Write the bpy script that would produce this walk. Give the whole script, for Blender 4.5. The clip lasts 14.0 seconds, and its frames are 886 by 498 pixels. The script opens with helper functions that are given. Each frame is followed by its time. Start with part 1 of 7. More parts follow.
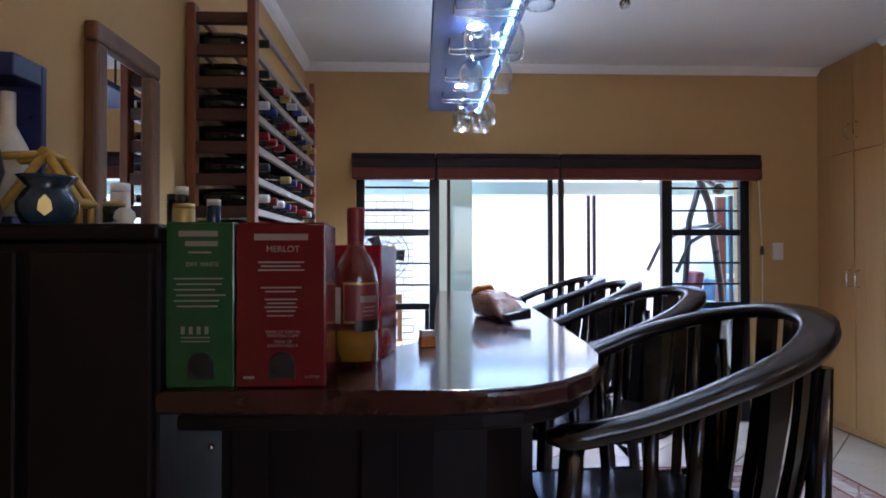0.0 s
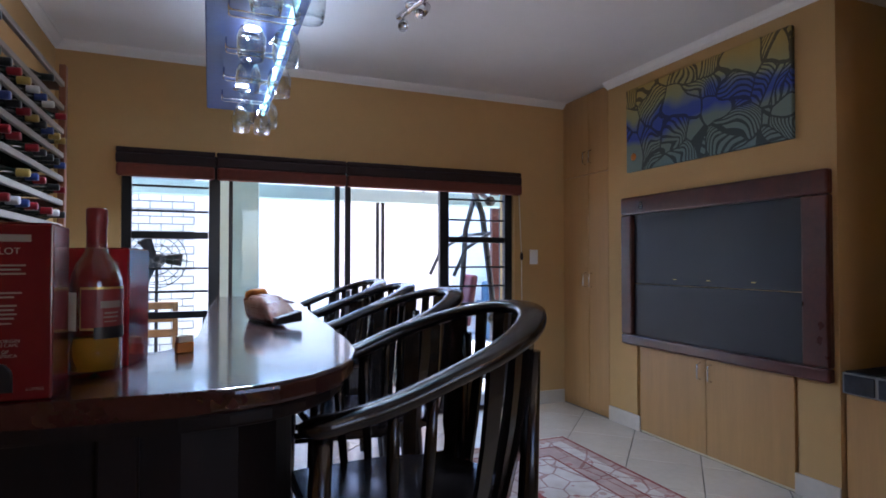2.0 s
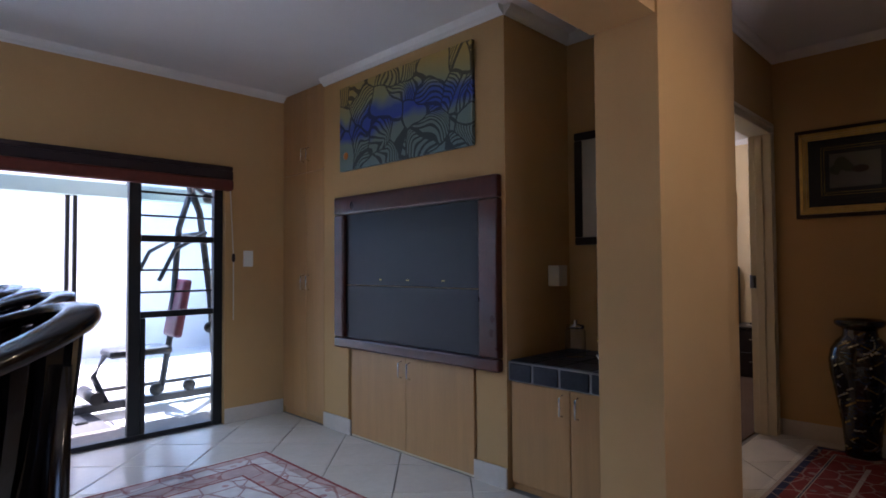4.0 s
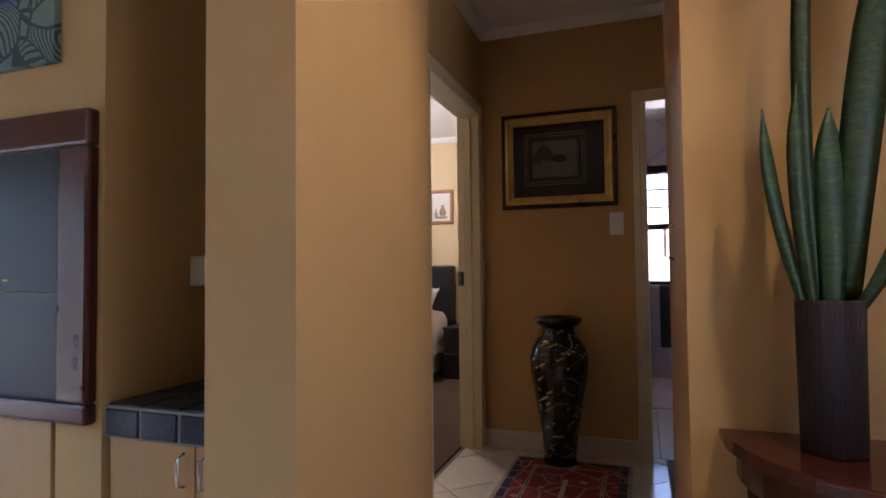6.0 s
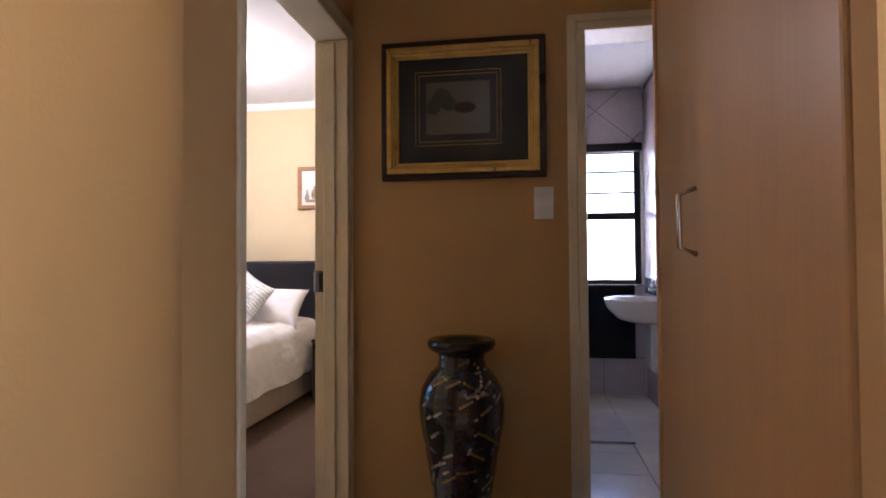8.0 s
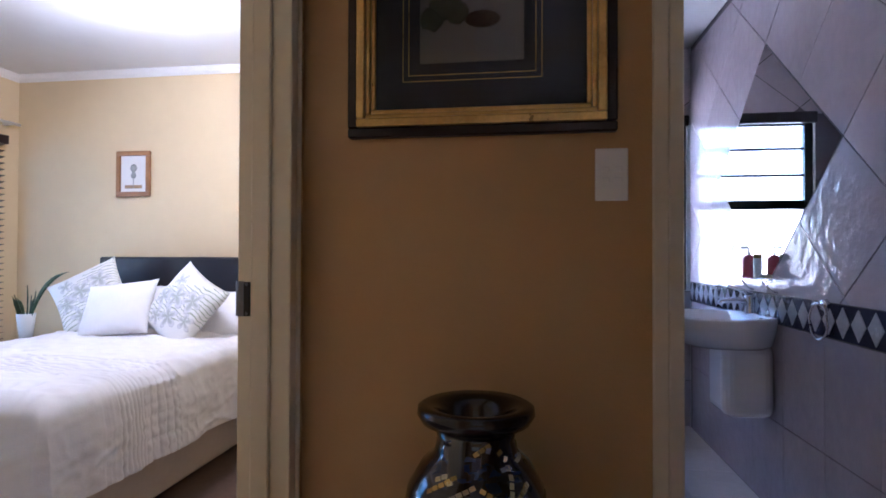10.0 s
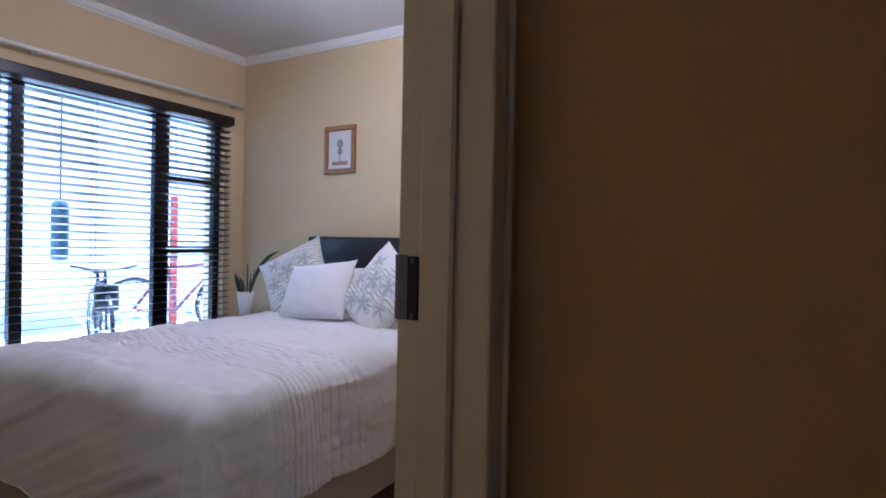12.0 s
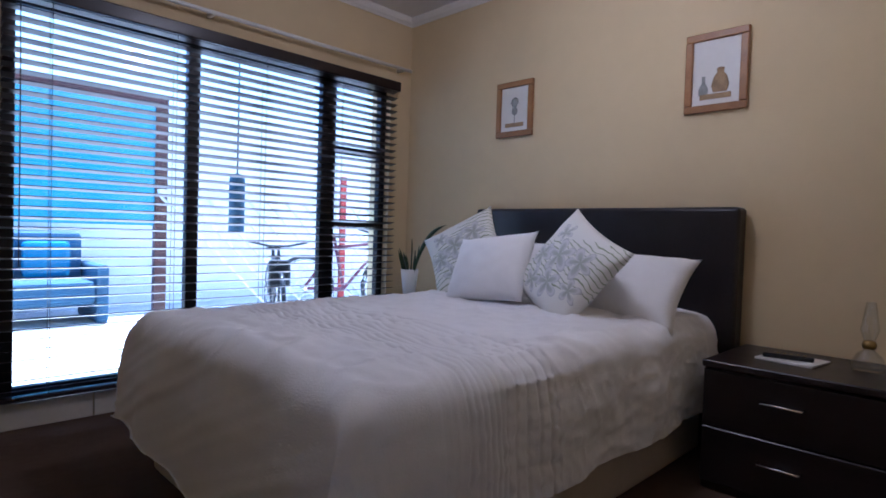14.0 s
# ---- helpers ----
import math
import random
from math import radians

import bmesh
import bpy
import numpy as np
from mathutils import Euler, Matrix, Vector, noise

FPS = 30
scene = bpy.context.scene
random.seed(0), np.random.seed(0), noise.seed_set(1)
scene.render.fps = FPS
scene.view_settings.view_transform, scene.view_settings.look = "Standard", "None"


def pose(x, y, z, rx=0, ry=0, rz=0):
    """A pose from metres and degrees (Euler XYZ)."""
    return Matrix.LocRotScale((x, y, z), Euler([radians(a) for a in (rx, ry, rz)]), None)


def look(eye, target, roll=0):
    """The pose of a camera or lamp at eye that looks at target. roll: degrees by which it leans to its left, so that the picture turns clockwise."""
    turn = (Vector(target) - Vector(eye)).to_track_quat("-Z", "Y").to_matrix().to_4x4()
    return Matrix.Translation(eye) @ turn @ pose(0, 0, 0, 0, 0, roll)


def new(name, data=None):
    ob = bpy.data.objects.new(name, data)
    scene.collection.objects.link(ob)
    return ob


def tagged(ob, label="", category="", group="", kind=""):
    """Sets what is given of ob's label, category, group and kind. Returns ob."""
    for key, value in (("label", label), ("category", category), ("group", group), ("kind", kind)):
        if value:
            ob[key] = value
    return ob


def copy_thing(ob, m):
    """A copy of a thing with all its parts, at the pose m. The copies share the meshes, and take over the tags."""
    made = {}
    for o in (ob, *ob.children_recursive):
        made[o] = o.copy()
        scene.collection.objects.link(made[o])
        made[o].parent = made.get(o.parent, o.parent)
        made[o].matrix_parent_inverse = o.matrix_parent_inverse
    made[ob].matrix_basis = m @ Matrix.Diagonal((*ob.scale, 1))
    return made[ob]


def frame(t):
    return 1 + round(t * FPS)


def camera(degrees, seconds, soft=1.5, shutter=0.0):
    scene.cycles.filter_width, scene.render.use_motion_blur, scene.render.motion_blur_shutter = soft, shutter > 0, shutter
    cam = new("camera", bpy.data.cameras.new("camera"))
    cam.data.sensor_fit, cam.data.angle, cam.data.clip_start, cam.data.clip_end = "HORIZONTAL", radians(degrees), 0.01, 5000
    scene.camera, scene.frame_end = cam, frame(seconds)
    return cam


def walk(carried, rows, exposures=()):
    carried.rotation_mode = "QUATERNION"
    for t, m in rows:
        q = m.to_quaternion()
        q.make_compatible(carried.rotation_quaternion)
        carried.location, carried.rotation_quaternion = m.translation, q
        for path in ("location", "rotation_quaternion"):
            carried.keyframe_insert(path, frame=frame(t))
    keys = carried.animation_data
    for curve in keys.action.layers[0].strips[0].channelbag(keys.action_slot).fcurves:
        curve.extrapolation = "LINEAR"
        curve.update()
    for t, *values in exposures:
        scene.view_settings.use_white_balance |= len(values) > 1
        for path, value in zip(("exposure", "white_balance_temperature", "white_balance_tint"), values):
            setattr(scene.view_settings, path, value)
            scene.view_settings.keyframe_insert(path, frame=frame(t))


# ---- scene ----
cam = camera(76.2, 14.0, soft=1.7)
# seconds, eye in metres, yaw, pitch and roll in degrees
PATH = [
    (0.0, -0.000, 0.000, 1.172, -2.18, 0.70, 0.10),
    (0.5, 0.024, -0.026, 1.173, -7.01, 0.84, 0.09),
    (1.0, 0.049, -0.058, 1.177, -12.19, 0.87, 0.08),
    (1.5, 0.052, -0.073, 1.175, -17.24, 0.97, 0.08),
    (2.0, 0.061, -0.094, 1.169, -22.46, 1.20, 0.01),
    (2.5, 0.080, -0.083, 1.165, -28.34, 1.32, 0.03),
    (3.0, 0.181, -0.102, 1.169, -34.04, 1.25, -0.01),
    (3.5, 0.328, -0.119, 1.164, -40.52, 1.43, 0.13),
    (4.0, 0.513, -0.157, 1.135, -45.27, 1.73, 0.36),
    (6.5, 1.701, 0.071, 1.068, -75.70, 2.32, 0.64),
    (7.0, 1.974, 0.123, 1.063, -78.72, 2.42, 0.67),
    (9.5, 3.201, 0.306, 1.132, -82.49, 0.73, 0.15),
    (10.0, 3.383, 0.344, 1.125, -81.63, 0.71, -0.18),
    (10.5, 3.575, 0.361, 1.122, -77.95, 0.63, -0.56),
    (11.0, 3.723, 0.417, 1.120, -71.65, 0.16, -0.95),
    (11.5, 3.914, 0.499, 1.102, -65.53, -0.32, -1.00),
    (12.0, 4.073, 0.631, 1.075, -60.69, -0.47, -1.17),
    (12.5, 4.215, 0.756, 1.048, -55.96, -0.70, -1.43),
    (13.0, 4.322, 0.851, 1.018, -50.48, -1.09, -1.74),
    (13.5, 4.407, 0.943, 0.971, -46.72, -1.23, -2.00),
    (14.0, 4.426, 1.047, 0.961, -44.94, -1.72, -1.86),
]
EXPOSURES = [(0.0, 2.75, 6250, 29), (2.5, 2.5, 6250, 29), (4.0, 2.4, 5800, 28), (6.5, 3.4, 6100, 26), (7.0, 3.6, 6100, 26), (9.5, 3.8, 5000, 24), (11.0, 3.25, 4900, 24), (12.0, 2.75, 4900, 25), (13.0, 2.35, 5000, 25), (14.0, 2.1, 5000, 25)]
walk(cam, [(t, pose(x, y, z, 90 + pitch, roll, yaw)) for t, x, y, z, yaw, pitch, roll in PATH], EXPOSURES)

# ---- light ----
world = bpy.data.worlds.new("sky")
scene.world = world
world.use_nodes = True
wn = world.node_tree
wn.nodes.clear()
sky = wn.nodes.new("ShaderNodeTexSky")
sky.sky_type, sky.sun_disc = "NISHITA", False
sky.sun_elevation, sky.sun_rotation = radians(72), radians(8)
bg = wn.nodes.new("ShaderNodeBackground")
bg.inputs["Strength"].default_value = 0.15
wo = wn.nodes.new("ShaderNodeOutputWorld")
wn.links.new(sky.outputs[0], bg.inputs[0])
wn.links.new(bg.outputs[0], wo.inputs[0])

sun = new("sun", bpy.data.lights.new("sun", "SUN"))
sun.data.energy, sun.data.angle, sun.data.color = 5.0, radians(0.5), (1.0, 0.95, 0.87)
sun.matrix_world = look((1.5, 5.0, 12.0), (0.0, 2.1, 2.5))


def lamp(name, kind, watts, colour, m, size=0.05, size_y=None, spot=120):
    data = bpy.data.lights.new(name, kind)
    data.energy, data.color = watts, colour
    if kind == "AREA":
        data.size = size
        if size_y:
            data.shape, data.size_y = "RECTANGLE", size_y
    else:
        data.shadow_soft_size = size
    if kind == "SPOT":
        data.spot_size, data.spot_blend = radians(spot), 0.6
    ob = new(name, data)
    ob.matrix_world = m
    return ob


# ---- materials ----
def mat(name, col, rough=0.5, metal=0.0, var=0.12, scale=6.0, bump=0.05, bscale=60.0, coat=0.0, spec=0.5, col2=None, rand=0.0, stretch=None, trans=0.0, ior=1.45, sheen=0.0, island=0.0):
    """Surface with two scales of colour variation, uneven gloss and fine relief."""
    m = bpy.data.materials.new(name)
    m.use_nodes = True
    n, l = m.node_tree.nodes, m.node_tree.links
    b = n["Principled BSDF"]
    b.inputs["Metallic"].default_value = metal
    b.inputs["IOR"].default_value = ior
    b.inputs["Coat Weight"].default_value = coat
    b.inputs["Coat Roughness"].default_value = 0.08
    b.inputs["Specular IOR Level"].default_value = spec
    b.inputs["Transmission Weight"].default_value = trans
    b.inputs["Sheen Weight"].default_value = sheen
    tc = n.new("ShaderNodeTexCoord")
    src = tc.outputs["Object"]
    if stretch:
        mp = n.new("ShaderNodeMapping")
        mp.inputs["Scale"].default_value = stretch
        l.new(src, mp.inputs[0])
        src = mp.outputs[0]
    n1 = n.new("ShaderNodeTexNoise")
    n1.inputs["Scale"].default_value, n1.inputs["Detail"].default_value = scale, 5
    n2 = n.new("ShaderNodeTexNoise")
    n2.inputs["Scale"].default_value, n2.inputs["Detail"].default_value = scale * 7, 3
    l.new(src, n1.inputs["Vector"])
    l.new(src, n2.inputs["Vector"])
    mix = n.new("ShaderNodeMath")
    mix.operation = "MULTIPLY_ADD"
    l.new(n1.outputs[0], mix.inputs[0])
    mix.inputs[1].default_value = 0.65
    sc = n.new("ShaderNodeMath")
    sc.operation = "MULTIPLY"
    l.new(n2.outputs[0], sc.inputs[0])
    sc.inputs[1].default_value = 0.35
    l.new(sc.outputs[0], mix.inputs[2])
    ramp = n.new("ShaderNodeValToRGB")
    c2 = col2 or tuple(c * (1 - 2 * var) for c in col)
    ramp.color_ramp.elements[0].position, ramp.color_ramp.elements[1].position = 0.3, 0.7
    ramp.color_ramp.elements[0].color = (*c2, 1)
    ramp.color_ramp.elements[1].color = (*col, 1)
    l.new(mix.outputs[0], ramp.inputs[0])
    out = ramp.outputs[0]
    if rand or island:
        hs = n.new("ShaderNodeHueSaturation")
        oi = n.new("ShaderNodeObjectInfo") if rand else n.new("ShaderNodeNewGeometry")
        mr = n.new("ShaderNodeMapRange")
        a = rand or island
        mr.inputs["To Min"].default_value, mr.inputs["To Max"].default_value = 1 - a, 1 + a
        l.new(oi.outputs["Random" if rand else "Random Per Island"], mr.inputs[0])
        l.new(mr.outputs[0], hs.inputs["Value"])
        l.new(out, hs.inputs["Color"])
        out = hs.outputs[0]
    l.new(out, b.inputs["Base Color"])
    rr = n.new("ShaderNodeMapRange")
    rr.inputs["To Min"].default_value, rr.inputs["To Max"].default_value = max(0.0, rough - 0.07), min(1, rough + 0.07)
    l.new(n1.outputs[0], rr.inputs[0])
    l.new(rr.outputs[0], b.inputs["Roughness"])
    if bump:
        n3 = n.new("ShaderNodeTexNoise")
        n3.inputs["Scale"].default_value, n3.inputs["Detail"].default_value = bscale, 3
        l.new(src, n3.inputs["Vector"])
        bp = n.new("ShaderNodeBump")
        bp.inputs["Strength"].default_value, bp.inputs["Distance"].default_value = bump, 0.01
        l.new(n3.outputs[0], bp.inputs["Height"])
        l.new(bp.outputs[0], b.inputs["Normal"])
    return m


def glass(name, col=(1, 1, 1), rough=0.0, ior=1.45):
    m = bpy.data.materials.new(name)
    m.use_nodes = True
    b = m.node_tree.nodes["Principled BSDF"]
    b.inputs["Base Color"].default_value = (*col, 1)
    b.inputs["Roughness"].default_value = rough
    b.inputs["IOR"].default_value = ior
    b.inputs["Transmission Weight"].default_value = 1.0
    return m


def pane_mat(name, col=(0.95, 0.98, 0.97), ior=1.45, gain=0.7, power=3.5):
    """Thin window pane: mostly clear, with a faint reflection."""
    m = bpy.data.materials.new(name)
    m.use_nodes = True
    n, l = m.node_tree.nodes, m.node_tree.links
    n.clear()
    o = n.new("ShaderNodeOutputMaterial")
    t = n.new("ShaderNodeBsdfTransparent")
    t.inputs[0].default_value = (*col, 1)
    g = n.new("ShaderNodeBsdfGlossy")
    g.inputs["Roughness"].default_value = 0.02
    mx = n.new("ShaderNodeMixShader")
    lw = n.new("ShaderNodeLayerWeight")
    lw.inputs[0].default_value = 0.5
    pw = n.new("ShaderNodeMath")
    pw.operation = "POWER"
    pw.inputs[1].default_value = power
    ml = n.new("ShaderNodeMath")
    ml.operation = "MULTIPLY_ADD"
    ml.inputs[1].default_value, ml.inputs[2].default_value = gain, ior * 0.1 - 0.1
    l.new(lw.outputs["Facing"], pw.inputs[0])
    l.new(pw.outputs[0], ml.inputs[0])
    l.new(ml.outputs[0], mx.inputs[0])
    l.new(t.outputs[0], mx.inputs[1])
    l.new(g.outputs[0], mx.inputs[2])
    l.new(mx.outputs[0], o.inputs[0])
    return m


def glow(name, col, strength):
    m = bpy.data.materials.new(name)
    m.use_nodes = True
    b = m.node_tree.nodes["Principled BSDF"]
    b.inputs["Emission Color"].default_value = (*col, 1)
    b.inputs["Emission Strength"].default_value = strength
    return m


M_WALL = mat("ochre_wall_paint", (0.53, 0.325, 0.135), 0.75, var=0.04, scale=1.5, bump=0.12, bscale=140, spec=0.3)
M_BEDWALL = mat("cream_wall_paint", (0.66, 0.52, 0.31), 0.75, var=0.04, scale=1.5, bump=0.12, bscale=140, spec=0.3)
M_CEIL = mat("white_ceiling_paint", (0.80, 0.79, 0.78), 0.85, var=0.03, scale=1.0, bump=0.05, bscale=90, spec=0.2)
M_TRIM = mat("cream_gloss_paint", (0.70, 0.60, 0.41), 0.35, var=0.05, scale=5, bump=0.04, bscale=40)
M_CORN = mat("white_cornice", (0.80, 0.78, 0.75), 0.7, var=0.03, scale=4, bump=0.03)
M_TILE = mat("cream_floor_tile", (0.66, 0.60, 0.50), 0.16, var=0.07, scale=4, bump=0.03, bscale=25, rand=0.05)
M_GROUT = mat("grey_grout", (0.22, 0.20, 0.18), 0.9, var=0.15, scale=20, bump=0.2, bscale=200)
M_DARKW = mat("black_brown_lacquered_wood", (0.009, 0.006, 0.006), 0.24, var=0.3, scale=5, bump=0.05, bscale=40, coat=0.3, stretch=(1, 1, 0.25))
M_BAR = mat("mahogany_bar_top", (0.055, 0.016, 0.014), 0.2, var=0.3, scale=6, bump=0.03, bscale=30, coat=0.6, stretch=(1, 0.15, 1))
M_BARP = mat("dark_bar_panel", (0.011, 0.006, 0.006), 0.5, spec=0.25, var=0.3, scale=5, bump=0.05, stretch=(1, 1, 0.2))
M_BEECH = mat("beech_laminate", (0.50, 0.275, 0.108), 0.38, var=0.10, scale=5, bump=0.03, bscale=50, stretch=(3, 3, 0.18))
M_RACKW = mat("red_brown_pine", (0.24, 0.075, 0.028), 0.42, var=0.22, scale=8, bump=0.08, bscale=50, stretch=(3, 3, 0.3))
M_FRAME = mat("mahogany_tv_frame", (0.09, 0.018, 0.010), 0.3, var=0.25, scale=8, bump=0.06, coat=0.3)
M_STEEL = mat("black_window_steel", (0.012, 0.012, 0.014), 0.35, var=0.2, scale=10, bump=0.02)
M_CHROME = mat("brushed_chrome", (0.72, 0.72, 0.74), 0.18, metal=1.0, var=0.03, bump=0.0)
M_WHITE = mat("white_plastic", (0.78, 0.77, 0.74), 0.35, var=0.02, scale=10, bump=0.0)
M_BLACK = mat("black_plastic", (0.015, 0.015, 0.017), 0.3, var=0.2, bump=0.02)
M_PANE = pane_mat("window_glass", (0.85, 0.95, 1.0))
M_PATIO = mat("pale_paving", (0.70, 0.68, 0.64), 0.7, var=0.1, scale=3, bump=0.1)
M_OUTW = mat("white_outdoor_plaster", (0.80, 0.79, 0.76), 0.85, var=0.05, scale=2, bump=0.15, bscale=40)
M_TEAL = mat("pale_teal_plaster", (0.34, 0.46, 0.43), 0.8, var=0.05, scale=2, bump=0.1, bscale=60)


# ---- mesh helpers ----
def box(bm, x0, y0, z0, x1, y1, z1, bevel=0.0, seg=1):
    vs = [bm.verts.new((x, y, z)) for z in (z0, z1) for y in (y0, y1) for x in (x0, x1)]
    fs = [bm.faces.new([vs[i] for i in q]) for q in ((0, 2, 3, 1), (4, 5, 7, 6), (0, 1, 5, 4), (2, 6, 7, 3), (0, 4, 6, 2), (1, 3, 7, 5))]
    if bevel:
        es = list({e for f in fs for e in f.edges})
        bmesh.ops.bevel(bm, geom=es, offset=bevel, segments=seg, affect="EDGES", profile=0.5)
    return bm


def B(*a, **k):
    return box(bmesh.new(), *a, **k)


def lathe(profile, n=32, bm=None, x=0, y=0):
    """Turned shape from (radius, height) pairs."""
    bm = bm or bmesh.new()
    rings = []
    for r, z in profile:
        if r < 1e-5:
            rings.append([bm.verts.new((x, y, z))])
        else:
            rings.append([bm.verts.new((x + r * math.cos(2 * math.pi * i / n), y + r * math.sin(2 * math.pi * i / n), z)) for i in range(n)])
    for a, b in zip(rings, rings[1:]):
        for i in range(n):
            j = (i + 1) % n
            if len(a) == 1 and len(b) > 1:
                bm.faces.new((a[0], b[j], b[i]))
            elif len(b) == 1 and len(a) > 1:
                bm.faces.new((a[i], a[j], b[0]))
            elif len(a) > 1:
                bm.faces.new((a[i], a[j], b[j], b[i]))
    for f in bm.faces:
        f.smooth = True
    return bm


def tube(pts, r, n=8, bm=None, closed=False, flat=1.0):
    """A rod of radius r (a number or one for each point) along the points."""
    bm = bm or bmesh.new()
    pts = [Vector(p) for p in pts]
    rs = r if isinstance(r, (list, tuple)) else [r] * len(pts)
    rings = []
    for i, p in enumerate(pts):
        a = pts[i - 1] if i or closed else p
        b = pts[(i + 1) % len(pts)] if i < len(pts) - 1 or closed else p
        d = (b - a).normalized()
        up = Vector((0, 0, 1)) if abs(d.z) < 0.95 else Vector((1, 0, 0))
        s = d.cross(up).normalized()
        u = s.cross(d).normalized()
        rings.append([bm.verts.new(p + rs[i] * (s * math.cos(2 * math.pi * k / n) + u * flat * math.sin(2 * math.pi * k / n))) for k in range(n)])
    pairs = list(zip(rings, rings[1:])) + ([(rings[-1], rings[0])] if closed else [])
    for a, b in pairs:
        for k in range(n):
            f = bm.faces.new((a[k], a[(k + 1) % n], b[(k + 1) % n], b[k]))
            f.smooth = True
    if not closed:
        bm.faces.new(list(reversed(rings[0])))
        bm.faces.new(rings[-1])
    return bm


def prism(poly, z0, z1, bm=None, bevel=0.0, seg=2):
    """An upright block over a plan outline."""
    bm = bm or bmesh.new()
    lo = [bm.verts.new((x, y, z0)) for x, y in poly]
    hi = [bm.verts.new((x, y, z1)) for x, y in poly]
    n = len(poly)
    top = bm.faces.new(hi)
    bot = bm.faces.new(list(reversed(lo)))
    for i in range(n):
        bm.faces.new((lo[i], lo[(i + 1) % n], hi[(i + 1) % n], hi[i]))
    if bevel:
        bmesh.ops.bevel(bm, geom=list(top.edges) + list(bot.edges), offset=bevel, segments=seg, affect="EDGES", profile=0.5)
    return bm


def sweep(profile, a, b, bm=None):
    """A straight moulding: (out, up) profile carried from a to b; out is to the left of the way."""
    bm = bm or bmesh.new()
    a, b = Vector(a), Vector(b)
    d = (b - a).normalized()
    out = Vector((-d.y, d.x, 0))
    r0 = [bm.verts.new(a + out * o + Vector((0, 0, u))) for o, u in profile]
    r1 = [bm.verts.new(b + out * o + Vector((0, 0, u))) for o, u in profile]
    n = len(profile)
    for i in range(n):
        bm.faces.new((r0[i], r1[i], r1[(i + 1) % n], r0[(i + 1) % n]))
    bm.faces.new(r0)
    bm.faces.new(list(reversed(r1)))
    return bm


def thing(name, loc=(0, 0, 0), label="", category="", group="", rz=0.0, kind=""):
    ob = new(name)
    ob.empty_display_size = 0.05
    ob.matrix_basis = pose(*loc, 0, 0, rz)
    return tagged(ob, label, category, group, kind)


def part(name, bm, material, parent=None, label="", smooth=False, m=None):
    me = bpy.data.meshes.new(name)
    bmesh.ops.recalc_face_normals(bm, faces=bm.faces[:])
    if smooth:
        for f in bm.faces:
            f.smooth = True
    bm.to_mesh(me)
    bm.free()
    me.materials.append(material)
    ob = new(name, me)
    if parent:
        ob.parent = parent
    if m is not None:
        ob.matrix_basis = m
    return tagged(ob, label) if label else ob


def solo(name, bm, material, label, category, loc=(0, 0, 0), rz=0.0, group="", kind="", smooth=False):
    """A thing that is one mesh."""
    ob = part(name, bm, material, smooth=smooth)
    ob.matrix_basis = pose(*loc, 0, 0, rz)
    return tagged(ob, label, category, group, kind)


def structure(name, bm, material, label):
    ob = part(name, bm, material)
    return tagged(ob, label, kind="structure")


def bars(parent, rows, material, origin, ux, uz, name="text_line"):
    """Unreadable print as plain bars: rows of (u, v, width, height) on a face."""
    o, ux, uz = Vector(origin), Vector(ux), Vector(uz)
    for u, v, w, h in rows:
        bm = bmesh.new()
        q = [o + ux * a + uz * b for a, b in ((u, v), (u + w, v), (u + w, v + h), (u, v + h))]
        bm.faces.new([bm.verts.new(p) for p in q])
        part(name, bm, material, parent)


def wording(parent, text, size, material, m, name="lettering", align="CENTER"):
    cu = bpy.data.curves.new(name, "FONT")
    cu.body, cu.size, cu.align_x, cu.extrude = text, size, align, 0.0002
    cu.materials.append(material)
    ob = new(name, cu)
    ob.parent = parent
    ob.matrix_basis = m
    return ob


# ---- structure ----
CEIL, CORN = 2.49, 2.44
HCEIL, HCORN, BCEIL, WALLTOP = 2.545, 2.495, 2.53, 2.56
FAR, TVX, HALLY, ENDX = 3.89, 2.80, 0.93, 4.81
BEDX, BEDY = 7.18, 4.19
WEST, SOUTH = -0.80, -1.60


def wall_y(name, y0, y1, x0, x1, openings, material, label, z1=WALLTOP):
    """A wall along x with openings (x0, x1, z0, z1) cut through it."""
    bm = bmesh.new()
    xs = x0
    for a, b, c, d in sorted(openings):
        if a > xs:
            box(bm, xs, y0, 0, a, y1, z1)
        if c > 0:
            box(bm, a, y0, 0, b, y1, c)
        if d < z1:
            box(bm, a, y0, d, b, y1, z1)
        xs = b
    if xs < x1:
        box(bm, xs, y0, 0, x1, y1, z1)
    return structure(name, bm, material, label)


def wall_x(name, x0, x1, y0, y1, openings, material, label, z1=WALLTOP):
    bm = bmesh.new()
    ys = y0
    for a, b, c, d in sorted(openings):
        if a > ys:
            box(bm, x0, ys, 0, x1, a, z1)
        if c > 0:
            box(bm, x0, a, 0, x1, b, c)
        if d < z1:
            box(bm, x0, a, d, x1, b, z1)
        ys = b
    if ys < y1:
        box(bm, x0, ys, 0, x1, y1, z1)
    return structure(name, bm, material, label)


